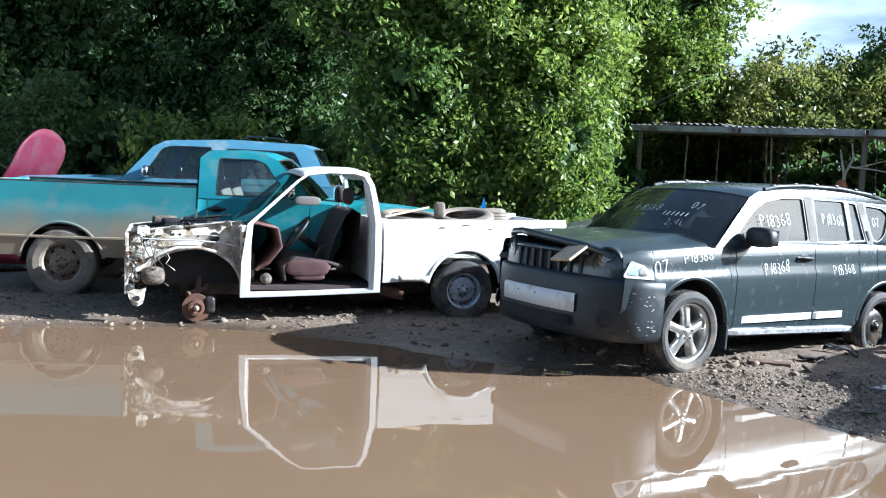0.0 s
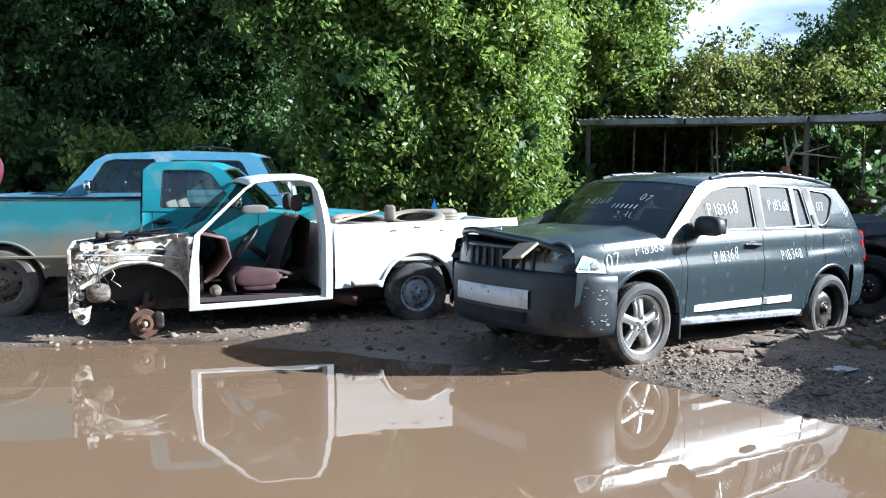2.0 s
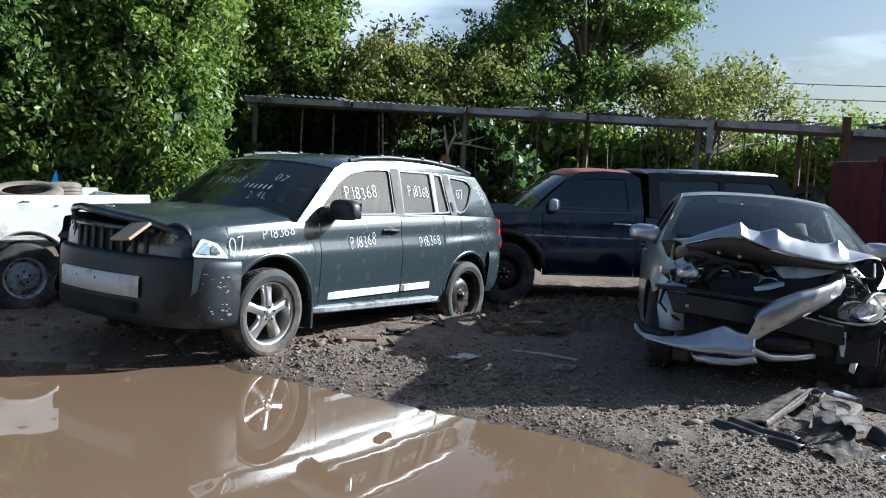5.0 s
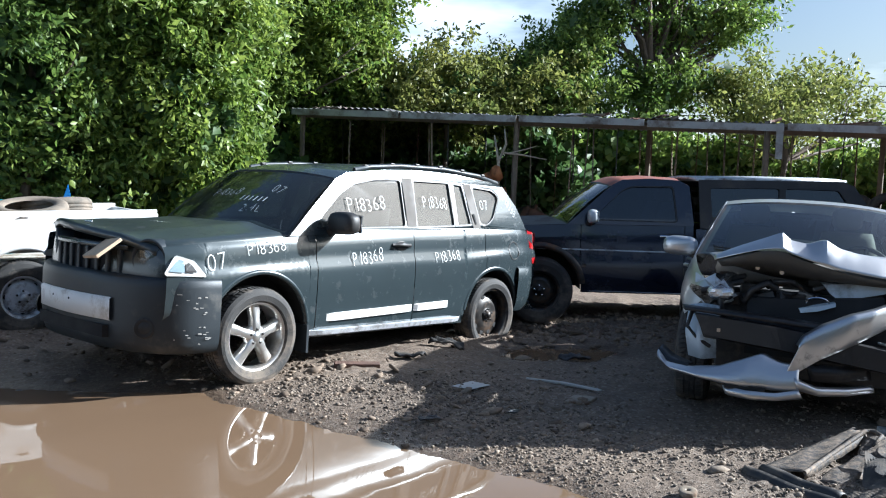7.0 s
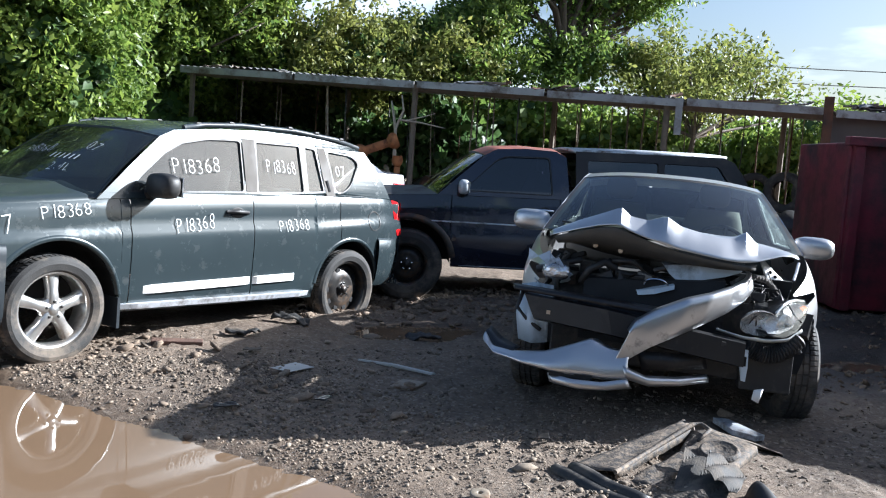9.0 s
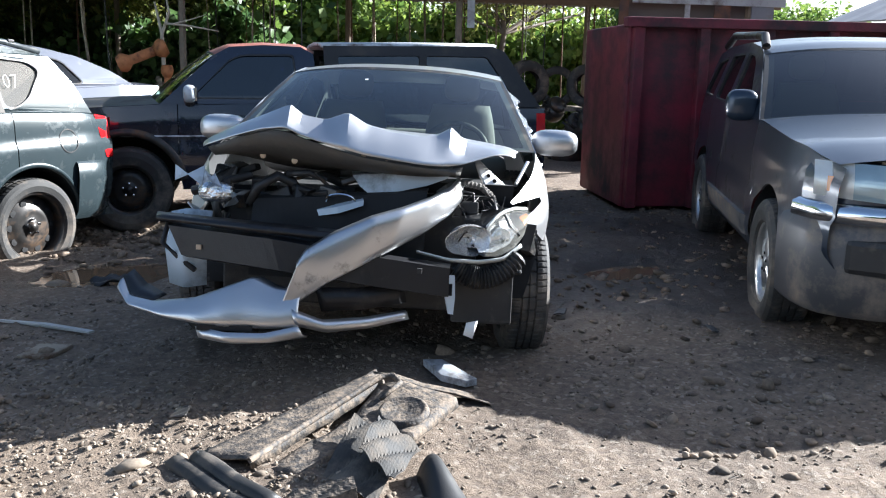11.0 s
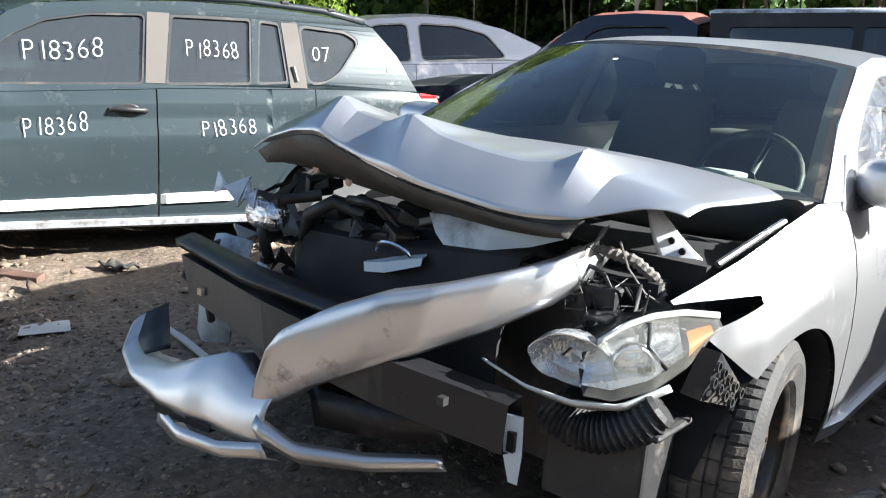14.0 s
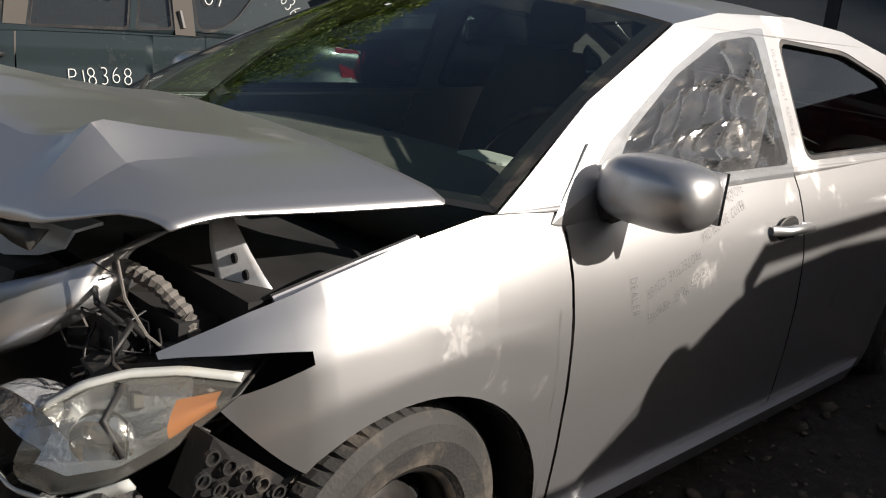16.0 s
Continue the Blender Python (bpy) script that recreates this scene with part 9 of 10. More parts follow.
# bushy trees along the back of the yard
LABEL_BRIGHT = "bright yellow-green bushy tree that reaches to the ground"
# the deep shade over these trees is put into their dark leaf colour
LABEL_DARK = "tall dark green tree in deep shade"
tree(0.2, 14.9, 7.4, [(-1.2, -0.2, 4.7, 1.0, 0.8, 1.1), (0.2, 0.1, 2.6, 1.2, 0.8, 1.9), (-0.2, 0.3, 5.9, 1.9, 1.2, 1.5), (0.9, 0.2, 4.4, 1.0, 0.9, 1.1)], 18, 11, 0)
tree(2.3, 15.3, 7.0, [(0.2, -0.2, 2.0, 1.0, 0.8, 1.7), (-0.4, 0.0, 4.3, 1.2, 1.0, 1.2), (0.6, 0.2, 4.1, 0.9, 0.9, 1.1), (0.0, 0.3, 5.8, 1.2, 1.0, 0.9)], 19, 12, 1, label=LABEL_BRIGHT)
tree(4.6, 19.2, 6.4, [(0, 0, 3.4, 1.4, 1.0, 1.5), (-0.3, 0.0, 4.9, 1.1, 1.0, 1.0), (1.1, -0.1, 4.2, 1.1, 0.9, 1.1), (1.5, 0.0, 5.5, 0.9, 0.8, 0.8), (0.5, 0.1, 6.0, 0.9, 0.8, 0.7), (0.2, 0.2, 1.5, 1.5, 0.8, 1.4)], 18, 13, 1, label=LABEL_BRIGHT)
tree(8.2, 19.0, 4.9, [(0, 0, 3.2, 1.5, 1.0, 1.0), (1.7, 0.2, 3.3, 1.3, 1.0, 0.9), (-1.1, 0, 3.0, 1.0, 0.9, 0.8)], 15, 14, 3, label="pale olive bush with thin twigs behind the shed", inner=0.6)
tree(13.4, 19.4, 9.2, [(-0.3, 0, 6.4, 1.0, 0.9, 1.0), (-1.5, 0.2, 5.2, 0.9, 0.8, 0.6), (0.9, 0.1, 5.3, 1.0, 0.8, 0.6), (2.2, 0.1, 5.6, 0.9, 0.8, 0.5), (0.2, 0, 3.9, 1.3, 0.9, 0.6), (1.2, 0, 7.0, 1.0, 0.9, 0.7), (-1.2, 0, 7.4, 0.8, 0.8, 0.8), (3.0, 0, 6.6, 0.7, 0.6, 0.4)], 13, 15, 0, inner=0.3, shell=0.35, trunk_r=0.17, label="tall tree with a straight bare trunk rising behind the shed")
tree(10.9, 19.4, 5.2, [(0, 0, 3.3, 1.3, 1.0, 1.0), (0.3, 0, 4.4, 0.9, 0.8, 0.7), (-0.9, 0, 4.0, 0.7, 0.7, 0.6)], 15, 24, 0, label="leafy bush between the trees behind the shed", inner=0.6, shell=0.45)
tree(16.4, 18.8, 4.8, [(0, 0, 3.2, 1.4, 1.0, 0.9), (-1.0, 0, 3.9, 0.9, 0.8, 0.7), (1.3, 0, 4.0, 0.8, 0.7, 0.4)], 9, 25, 3, label="thin tree with pale sparse leaves behind the shed", inner=0.3, shell=0.3)
tree(15.0, 16.6, 4.9, [(0, 0, 3.1, 1.3, 1.0, 0.7), (1.4, 0.2, 3.8, 0.9, 0.7, 0.5), (2.4, 0.1, 3.3, 0.8, 0.6, 0.4)], 7, 16, 3, spread=0.22, inner=0, label="thin sprawling tree with sparse pale leaves", per=22, shell=0.3)
tree(18.0, 15.6, 3.6, [(0, 0, 2.2, 1.3, 1.0, 0.8), (1.3, 0, 2.5, 0.8, 0.7, 0.6)], 9, 17, 1, spread=0.2, inner=0.3, label="low light green bush at the end of the shed")
tree(-2.8, 18.6, 8.4, [(0, 0, 3.0, 1.9, 1.1, 2.6), (0.3, 0, 5.9, 2.0, 1.4, 1.9)], 13, 18, 2, label=LABEL_DARK, size=0.14)
tree(-6.0, 18.8, 8.4, [(0, 0, 3.0, 2.0, 1.1, 2.6), (0.2, 0, 5.9, 2.1, 1.4, 1.9)], 13, 19, 2, label=LABEL_DARK, size=0.14)
tree(-9.4, 18.4, 8.0, [(0, 0, 3.0, 2.0, 1.2, 2.6), (0.2, 0, 5.6, 2.0, 1.4, 1.9)], 11, 20, 2, label=LABEL_DARK, size=0.14)
tree(-6.6, 16.2, 3.4, [(0, 0, 1.7, 0.5, 0.4, 1.0), (0.2, 0, 2.7, 0.5, 0.4, 0.5)], 10, 21, 2, inner=0.2, label="young green sapling beside the red hatchback", trunk_r=0.05)
tree(-4.1, 15.2, 2.6, [(0, 0, 1.7, 0.5, 0.4, 0.6)], 20, 22, 1, inner=0.4, label="small bright green bush behind the blue car", trunk_r=0.04)
tree(-2.9, 15.4, 2.8, [(0, 0, 1.9, 0.35, 0.35, 0.6)], 20, 23, 1, inner=0.4, label="small bright green bush behind the blue car", trunk_r=0.04)
for k, (tx, ty) in enumerate(((-12, 22), (-7.5, 22.5), (-3.4, 22.5), (0.8, 20.5), (3.8, 21.0), (7.2, 22.6), (11.0, 23.0), (15.0, 21.5), (19.5, 19.5))):
    tall = (8.5, 8.5, 8.5, 8.5, 6.0, 4.0, 4.4, 3.4, 2.8)[k]
    tree(tx, ty, tall, [(0, 0, tall * 0.40, 2.5, 1.2, tall * 0.40), (0, 0.4, tall * 0.75, 2.1, 1.2, tall * 0.24)], 7, 40 + k, 2 if tx < 3 else (0 if tx < 6 else 1), size=0.20, per=22, spread=0.28, label=LABEL_DARK if tx < 3 else "sunlit green thicket behind the shed")


def thicket(x0, x1, y0, y1, heights, n, seed, leaf, size, name, label):
    """A bank of undergrowth between two lines, with an uneven top."""
    r = np.random.default_rng(seed)
    x = r.uniform(x0, x1, n)
    top = np.interp(x, [h[0] for h in heights], [h[1] for h in heights]) * (0.86 + 0.22 * np.sin(x * 2.3 + seed) * np.sin(x * 5.1))
    p = np.stack([x, y0 + (y1 - y0) * (x - x0) / (x1 - x0) + r.normal(0, 0.35, n), r.uniform(0.05, 1, n) * top], 1)
    ob = leaves_mesh(name, p, 8, size * 0.8, size, LEAF[leaf], None, seed, 0.4)
    return tagged(ob, label, "undergrowth", kind="stuff")


# banks of dark leaves paint the deep shade between the trunks
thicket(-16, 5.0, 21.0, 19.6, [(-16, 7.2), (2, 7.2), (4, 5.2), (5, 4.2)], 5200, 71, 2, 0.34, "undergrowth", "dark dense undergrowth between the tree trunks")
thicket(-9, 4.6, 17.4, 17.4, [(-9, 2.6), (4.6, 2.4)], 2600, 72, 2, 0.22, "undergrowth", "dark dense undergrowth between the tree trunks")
# added dark leaves stand in for the roof's shade under the shed
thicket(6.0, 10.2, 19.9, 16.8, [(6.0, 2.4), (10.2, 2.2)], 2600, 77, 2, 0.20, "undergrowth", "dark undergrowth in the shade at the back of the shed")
thicket(5.0, 21.0, 21.0, 15.5, [(5, 3.1), (12, 3.0), (21, 1.7)], 5200, 73, 0, 0.20, "undergrowth", "sunlit green undergrowth behind the shed")
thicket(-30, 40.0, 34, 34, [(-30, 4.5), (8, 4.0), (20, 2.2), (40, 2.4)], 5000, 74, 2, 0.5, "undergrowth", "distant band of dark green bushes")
# unseen bank added behind the camera; only reflections and sky light meet it
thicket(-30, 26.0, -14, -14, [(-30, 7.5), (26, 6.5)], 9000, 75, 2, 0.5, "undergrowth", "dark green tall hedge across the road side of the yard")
# line of bushes carried on out of view to darken the window reflections
thicket(38, 39.0, -30, 30, [(38, 1.9), (39, 2.2)], 2500, 76, 2, 0.5, "undergrowth", "distant band of dark green bushes")

# ---- shed ----
SH0, SH1 = Vector((4.4, 17.0, 2.66)), Vector((14.6, 9.4, 2.40))


def build_shed():
    root = empty("lean_to_shed", Matrix.Translation((0, 0, 0)), "long low lean-to roof of weathered tin on thin posts", "shed")
    d = (SH1 - SH0)
    back = Vector((0.6, 0.8, 0)) * 3.2
    n = 14
    for k in range(n):
        a, b = SH0 + d * (k / n), SH0 + d * ((k + 1) / n + 0.004)
        sag = 0.04 * math.sin(k * 2.1)
        rows = []
        for i in range(17):
            p = a.lerp(b, i / 16)
            wv_ = 0.018 * math.cos(i * math.pi)
            rows.append([(p.x, p.y, p.z + wv_ + sag * 0.5 + 0.03 * math.sin(k)), (p.x + back.x, p.y + back.y, p.z + 0.02 + wv_)])
        g = Geo()
        g.grid(rows)
        g.mesh("roof_sheet", "tin", root, solid=0.006)
    for k in range(6):
        a, b = SH0 + d * (k / 6 + 0.002), SH0 + d * ((k + 1) / 6 - 0.002)
        dz = Vector((-0.02, -0.03, -0.05 - 0.02 * math.sin(k * 3)))
        g = Geo()
        rows = []
        for p in (a, a.lerp(b, 0.5), b):
            p = p + dz
            rows.append([(p.x, p.y, p.z + 0.055), (p.x, p.y, p.z - 0.055)])
        g.grid(rows)
        g.mesh("fascia_board", "fascia", root, solid=0.03)
    # purlins and dark ceiling boards that close the roof from below
    for k in range(4):
        o = Vector((0.6, 0.8, 0)) * (0.25 + 0.95 * k)
        g = Geo()
        g.tube([SH0 + o + Vector((0, 0, -0.08 + 0.05 * k)), SH1 + o + Vector((0, 0, -0.08 + 0.05 * k))], 0.055, 4)
        g.mesh("purlin", "wood_grey", root)
    for k in range(7):
        p = SH0 + d * (0.01 + k / 6.3) + Vector((0.6, 0.8, 0)) * (0.15 + 2.4 * (k % 2))
        gp = Geo()
        gp.tube([(p.x, p.y, -0.1), (p.x + 0.03, p.y, 2.55)], 0.05, 6)
        gp.mesh("post", "wood_grey", root)
    return root


shed = build_shed()

# ---- red container ----


def build_container():
    m = Matrix.Translation((9.80, 7.48, 0.0)) @ Euler((0, 0, radians(-27))).to_matrix().to_4x4()
    root = empty("waste_container", m, "dark red steel waste container with ribbed sides", "container")
    g = Geo()
    g.box((3.5, 0.75, 0.97), (7.0, 1.5, 1.70))
    g.mesh("box", "container_red", root, bevel=0.02)
    for k in range(12):
        gr = Geo()
        gr.box((0.08 + k * 0.62, -0.04, 0.97), (0.10, 0.10, 1.70))
        gr.mesh("rib", "container_red", root, bevel=0.01)
    gt = Geo()
    gt.box((3.5, -0.05, 1.83), (7.1, 0.14, 0.09))
    gt.mesh("top_rail", "container_red", root, bevel=0.01)
    return root


container = build_container()

# ---- loose stones and clods on the ground ----


def stone_material(name, a, b, rough=0.9):
    m = bpy.data.materials.new(name)
    m.use_nodes = True
    n, l = m.node_tree.nodes, m.node_tree.links
    geo = n.new("ShaderNodeNewGeometry")
    r = n.new("ShaderNodeValToRGB")
    r.color_ramp.elements[0].color, r.color_ramp.elements[1].color = (*a, 1), (*b, 1)
    l.new(geo.outputs["Random Per Island"], r.inputs["Fac"])
    tn = n.new("ShaderNodeTexNoise")
    tn.inputs["Scale"].default_value = 70.0
    l.new(geo.outputs["Position"], tn.inputs["Vector"])
    mx = n.new("ShaderNodeMixRGB")
    mx.blend_type = "OVERLAY"
    mx.inputs["Fac"].default_value = 0.5
    l.new(r.outputs["Color"], mx.inputs["Color1"])
    l.new(tn.outputs["Fac"], mx.inputs["Color2"])
    l.new(mx.outputs["Color"], n["Principled BSDF"].inputs["Base Color"])
    n["Principled BSDF"].inputs["Roughness"].default_value = rough
    return m


def rocks_mesh(name, pos, size, flat, material, seed, label, sink=0.25):
    """Many small faceted stones as one mesh, each an uneven twelve-cornered lump."""
    r = np.random.default_rng(seed)
    ph = (1 + 5 ** 0.5) / 2
    base = np.array([(-1, ph, 0), (1, ph, 0), (-1, -ph, 0), (1, -ph, 0), (0, -1, ph), (0, 1, ph), (0, -1, -ph), (0, 1, -ph), (ph, 0, -1), (ph, 0, 1), (-ph, 0, -1), (-ph, 0, 1)]) / 1.9
    tri = np.array([(0, 11, 5), (0, 5, 1), (0, 1, 7), (0, 7, 10), (0, 10, 11), (1, 5, 9), (5, 11, 4), (11, 10, 2), (10, 7, 6), (7, 1, 8), (3, 9, 4), (3, 4, 2), (3, 2, 6), (3, 6, 8), (3, 8, 9), (4, 9, 5), (2, 4, 11), (6, 2, 10), (8, 6, 7), (9, 8, 1)])
    n = len(pos)
    v = base[None] * (1 + r.uniform(-0.28, 0.28, (n, 12, 1)))
    v = v * r.uniform(0.65, 1.25, (n, 1, 3)) * np.array([1, 1, flat])
    a = r.uniform(0, 2 * math.pi, n)
    ca, sa = np.cos(a)[:, None], np.sin(a)[:, None]
    tilt = r.normal(0, 0.3, (n, 1))
    x = v[:, :, 0] * ca - v[:, :, 1] * sa
    y = v[:, :, 0] * sa + v[:, :, 1] * ca
    z = v[:, :, 2] + tilt * x
    s = size[:, None]
    P = np.stack([pos[:, :1] + x * s, pos[:, 1:2] + y * s, pos[:, 2:3] + z * s + s * flat * (1 - 2 * sink) * 0.5], -1).reshape(-1, 3)
    T = (np.arange(n)[:, None, None] * 12 + tri[None]).reshape(-1, 3)
    me = bpy.data.meshes.new(name)
    me.vertices.add(len(P))
    me.vertices.foreach_set("co", P.ravel())
    me.loops.add(T.size)
    me.loops.foreach_set("vertex_index", T.ravel().astype(np.int32))
    me.polygons.add(len(T))
    me.polygons.foreach_set("loop_start", np.arange(0, T.size, 3))
    me.polygons.foreach_set("loop_total", np.full(len(T), 3))
    me.update()
    me.materials.append(material)
    return tagged(new(name, me), label, "gravel", kind="stuff")


def sown(n, box, weight, seed):
    """Ground points inside a box, thinned by weight(x, y, shore distance)."""
    r = np.random.default_rng(seed)
    x, y = r.uniform(box[0], box[1], n), r.uniform(box[2], box[3], n)
    sd = shore_distance(x, y)
    k = r.uniform(0, 1, n) < weight(x, y, sd) * np.clip(2.6 * (fbm(x * 1.7 + 5, y * 1.7) - 0.18), 0.05, 1.4)
    x, y = x[k], y[k]
    return np.stack([x, y, ground_z(x, y)], 1), r


GRAVEL = stone_material("gravel", (0.085, 0.066, 0.050), (0.33, 0.265, 0.20))
CLOD = stone_material("mud_clod", (0.10, 0.072, 0.05), (0.26, 0.195, 0.14))
dry = lambda sd: np.clip(-sd / 0.08, 0, 1)
p, r = sown(70000, (2.2, 7.6, 2.2, 6.6), lambda x, y, sd: dry(sd) * (0.13 + 0.9 * np.exp(-((-sd - 0.5) / 0.7) ** 2)), 301)
rocks_mesh("gravel", p, r.gamma(1.7, 0.0022, len(p)) + 0.0028, 0.65, GRAVEL, 302, "pale small gravel strewn over the mud")
p, r = sown(900, (2.2, 8.0, 2.2, 7.4), lambda x, y, sd: dry(sd) * 0.35, 303)
rocks_mesh("gravel", p, r.gamma(1.6, 0.006, len(p)) + 0.008, 0.5, GRAVEL, 304, "larger flat stones strewn over the mud")
p, r = sown(5200, (1.6, 5.2, 5.0, 7.6), lambda x, y, sd: dry(sd) * 0.4 * np.exp(-((-sd - 0.55) / 0.6) ** 2), 305)
rocks_mesh("mud_clods", p, r.gamma(1.6, 0.006, len(p)) + 0.006, 0.5, CLOD, 306, "brown clods of churned mud by the water's edge")
p, r = sown(5200, (4.2, 8.0, 7.4, 9.4), lambda x, y, sd: dry(sd) * 0.6 * np.exp(-((y - 8.25) / 0.6) ** 2), 307)
rocks_mesh("mud_clods", p, r.gamma(1.8, 0.008, len(p)) + 0.008, 0.6, CLOD, 308, "brown clods of churned mud behind the green suv")
p, r = sown(3500, (-6, 3.0, 7.0, 10.0), lambda x, y, sd: dry(sd) * 0.6, 309)
rocks_mesh("mud_clods", p, r.gamma(1.6, 0.007, len(p)) + 0.006, 0.6, CLOD, 310, "brown clods of mud below the white pickup")
p, r = sown(4500, (6.0, 11.0, 3.0, 8.5), lambda x, y, sd: dry(sd) * 0.4, 311)
rocks_mesh("gravel", p, r.gamma(2.2, 0.006, len(p)) + 0.005, 0.6, CLOD, 312, "small dull stones on the packed mud")


def at(x, y, up=0.0):
    return float(ground_z(np.array([x]), np.array([y]))[0]) + up


# ---- rubbish heap before the silver sedan ----


def crumple(corners, n=10, m=8, amp=0.012, seed=0, freq=9.0, hollow=None):
    """A sheet between four corners with folds; hollow leaves out a block of it."""
    a, b, c_, d = (Vector(q) for q in corners)
    rows = []
    for i in range(n + 1):
        row = []
        for j in range(m + 1):
            u, v = i / n, j / m
            q = a.lerp(b, u).lerp(d.lerp(c_, u), v)
            f = float(fbm(np.array([q.x * freq + seed]), np.array([q.y * freq - seed]), 2)[0]) - 0.5
            fold = abs(math.sin((u * 2.3 + v * 1.4) * 3.1 + seed)) - 0.5
            q = q + Vector((0.4 * f, -0.3 * f, f * 2.0 + 0.6 * fold)) * amp
            row.append(tuple(q))
        rows.append(row)
    return rows


def build_heap():
    z0 = at(5.1, 3.8)
    root = empty("splash_shield", Matrix.Translation((0, 0, z0 - 0.055)), "dusty black plastic splash shield torn off and lying on the gravel", "car part")
    # two broad arms with an open slot between them
    for nm, q, s in (("side_arm", [(4.665, 4.15, 0.075), (5.50, 4.42, 0.15), (5.47, 4.30, 0.155), (4.79, 4.00, 0.085)], 1),
                     ("side_arm", [(4.85, 3.98, 0.055), (5.30, 4.15, 0.10), (5.33, 4.05, 0.11), (4.90, 3.86, 0.05)], 2),
                     ("cross_panel", [(5.26, 4.14, 0.10), (5.50, 4.33, 0.15), (5.66, 4.06, 0.12), (5.34, 3.88, 0.09)], 3),
                     ("cross_panel", [(5.48, 4.41, 0.15), (5.52, 4.28, 0.15), (5.80, 4.03, 0.075), (5.82, 4.16, 0.07)], 4)):
        g = Geo()
        rows = crumple(q, 14, 8, 0.010, s)
        rim = [tuple(Vector(p) + Vector((0, 0, -0.045))) for p in rows[0]]
        rim2 = [tuple(Vector(p) + Vector((0, 0, -0.045))) for p in rows[-1]]
        rows = [[tuple(Vector(r[0]) + Vector((-0.006, 0.006, -0.04)))] + r + [tuple(Vector(r[-1]) + Vector((0.006, -0.006, -0.035)))] for r in rows]
        g.grid(rows)
        g.mesh(nm, "dusty_plastic", root, smooth=True, solid=0.005)
    # raised rail along the slot, bent round at the top
    g = Geo()
    g.tube([(4.79, 3.99, 0.09), (5.1, 4.13, 0.13), (5.45, 4.29, 0.17), (5.50, 4.28, 0.17), (5.50, 4.22, 0.16), (5.38, 4.16, 0.135)], [0.010, 0.011, 0.013, 0.013, 0.012, 0.008], 8)
    g.mesh("rail", "dusty_plastic", root, smooth=True)
    # rolled front edge, in two lengths
    for (x0, y0, za), (x1, y1, zb), rad in (((4.60, 4.19, 0.05), (4.72, 3.64, 0.045), 0.032), ((4.665, 4.145, 0.075), (4.765, 3.71, 0.065), 0.028)):
        g = Geo()
        rows = []
        for k in range(13):
            t = k / 12
            cx, cy, cz = x0 + (x1 - x0) * t, y0 + (y1 - y0) * t, za + (zb - za) * t + 0.005 * math.sin(t * 9)
            rows.append([(cx + rad * 1.2 * math.cos(w) * 0.97, cy + rad * 1.2 * math.cos(w) * 0.22, cz - 0.01 + rad * math.sin(w)) for w in [math.pi * (-0.25 + 1.5 * q / 10) for q in range(11)]])
        g.grid(rows)
        g.mesh("front_edge", "black_plastic", root, smooth=True, solid=0.004)
    # round moulded cover
    g = Geo()
    g.lathe([(0.0, 0.006), (0.03, 0.004), (0.034, 0.007), (0.05, 0.004), (0.054, 0.007), (0.075, 0.004), (0.08, 0.009), (0.092, 0.006), (0.098, -0.012)], 36, "z", (5.40, 4.03, 0.128))
    tilt = Matrix.Translation((5.40, 4.03, 0.145)) @ Euler((radians(6), radians(-10), 0)).to_matrix().to_4x4() @ Matrix.Translation((-5.40, -4.03, -0.145))
    g.v = [tuple(tilt @ Vector(v)) for v in g.v]
    g.mesh("round_cover", "dusty_plastic", root, smooth=True)

    r2 = empty("plastic_liner", Matrix.Translation((0, 0, z0 - 0.055)), "crumpled black plastic wheel liner lying on the heap", "car part")
    for q, s, amp in (([(5.20, 4.04, 0.13), (5.27, 3.76, 0.12), (5.02, 3.56, 0.06), (4.96, 3.80, 0.06)], 11, 0.03),
                      ([(5.22, 3.90, 0.17), (5.29, 3.72, 0.12), (5.10, 3.58, 0.09), (5.06, 3.74, 0.15)], 12, 0.035)):
        g = Geo()
        g.grid(crumple(q, 20, 16, amp, s, 3.5))
        g.mesh("liner_sheet", "rubber", r2, solid=0.004)
    r3 = empty("bent_bracket", Matrix.Translation((0, 0, z0 - 0.055)), "bent dusty grey plastic bracket beside the heap", "car part")
    for q, s in (([(4.80, 3.65, 0.055), (4.95, 3.57, 0.105), (5.02, 3.45, 0.085), (4.72, 3.42, 0.06)], 21), ([(4.83, 3.77, 0.06), (5.01, 3.67, 0.11), (4.99, 3.61, 0.10), (4.82, 3.69, 0.055)], 22)):
        g = Geo()
        rows = crumple(q, 12, 8, 0.012, s)
        rows = [r + [tuple(Vector(r[-1]) + Vector((0, -0.01, -0.05)))] for r in rows]
        g.grid(rows)
        g.mesh("bracket_plate", "dusty_plastic", r3, solid=0.005)
    r4 = empty("trim_scoop", Matrix.Translation((0, 0, z0 - 0.055)), "glossy black scoop-shaped trim piece lying on gravel", "car part")
    g = Geo()
    rows = []
    for k in range(13):
        t = k / 12
        px_, py_ = 5.295 - 0.11 * t, 3.66 - 0.38 * t
        wid = 0.055 + 0.01 * math.sin(3 * t)
        hgt = 0.085 - 0.045 * t
        rows.append([(px_ + wid * (q / 4 - 1) * 0.95, py_ - wid * (q / 4 - 1) * 0.27, 0.045 + hgt * (1 - abs(q / 4 - 1) ** 2.2) * (0.7 + 0.3 * math.sin(5 * t + 1))) for q in range(9)])
    g.grid(rows)
    g.mesh("scoop_shell", "black_plastic", r4, smooth=True, solid=0.004)


build_heap()


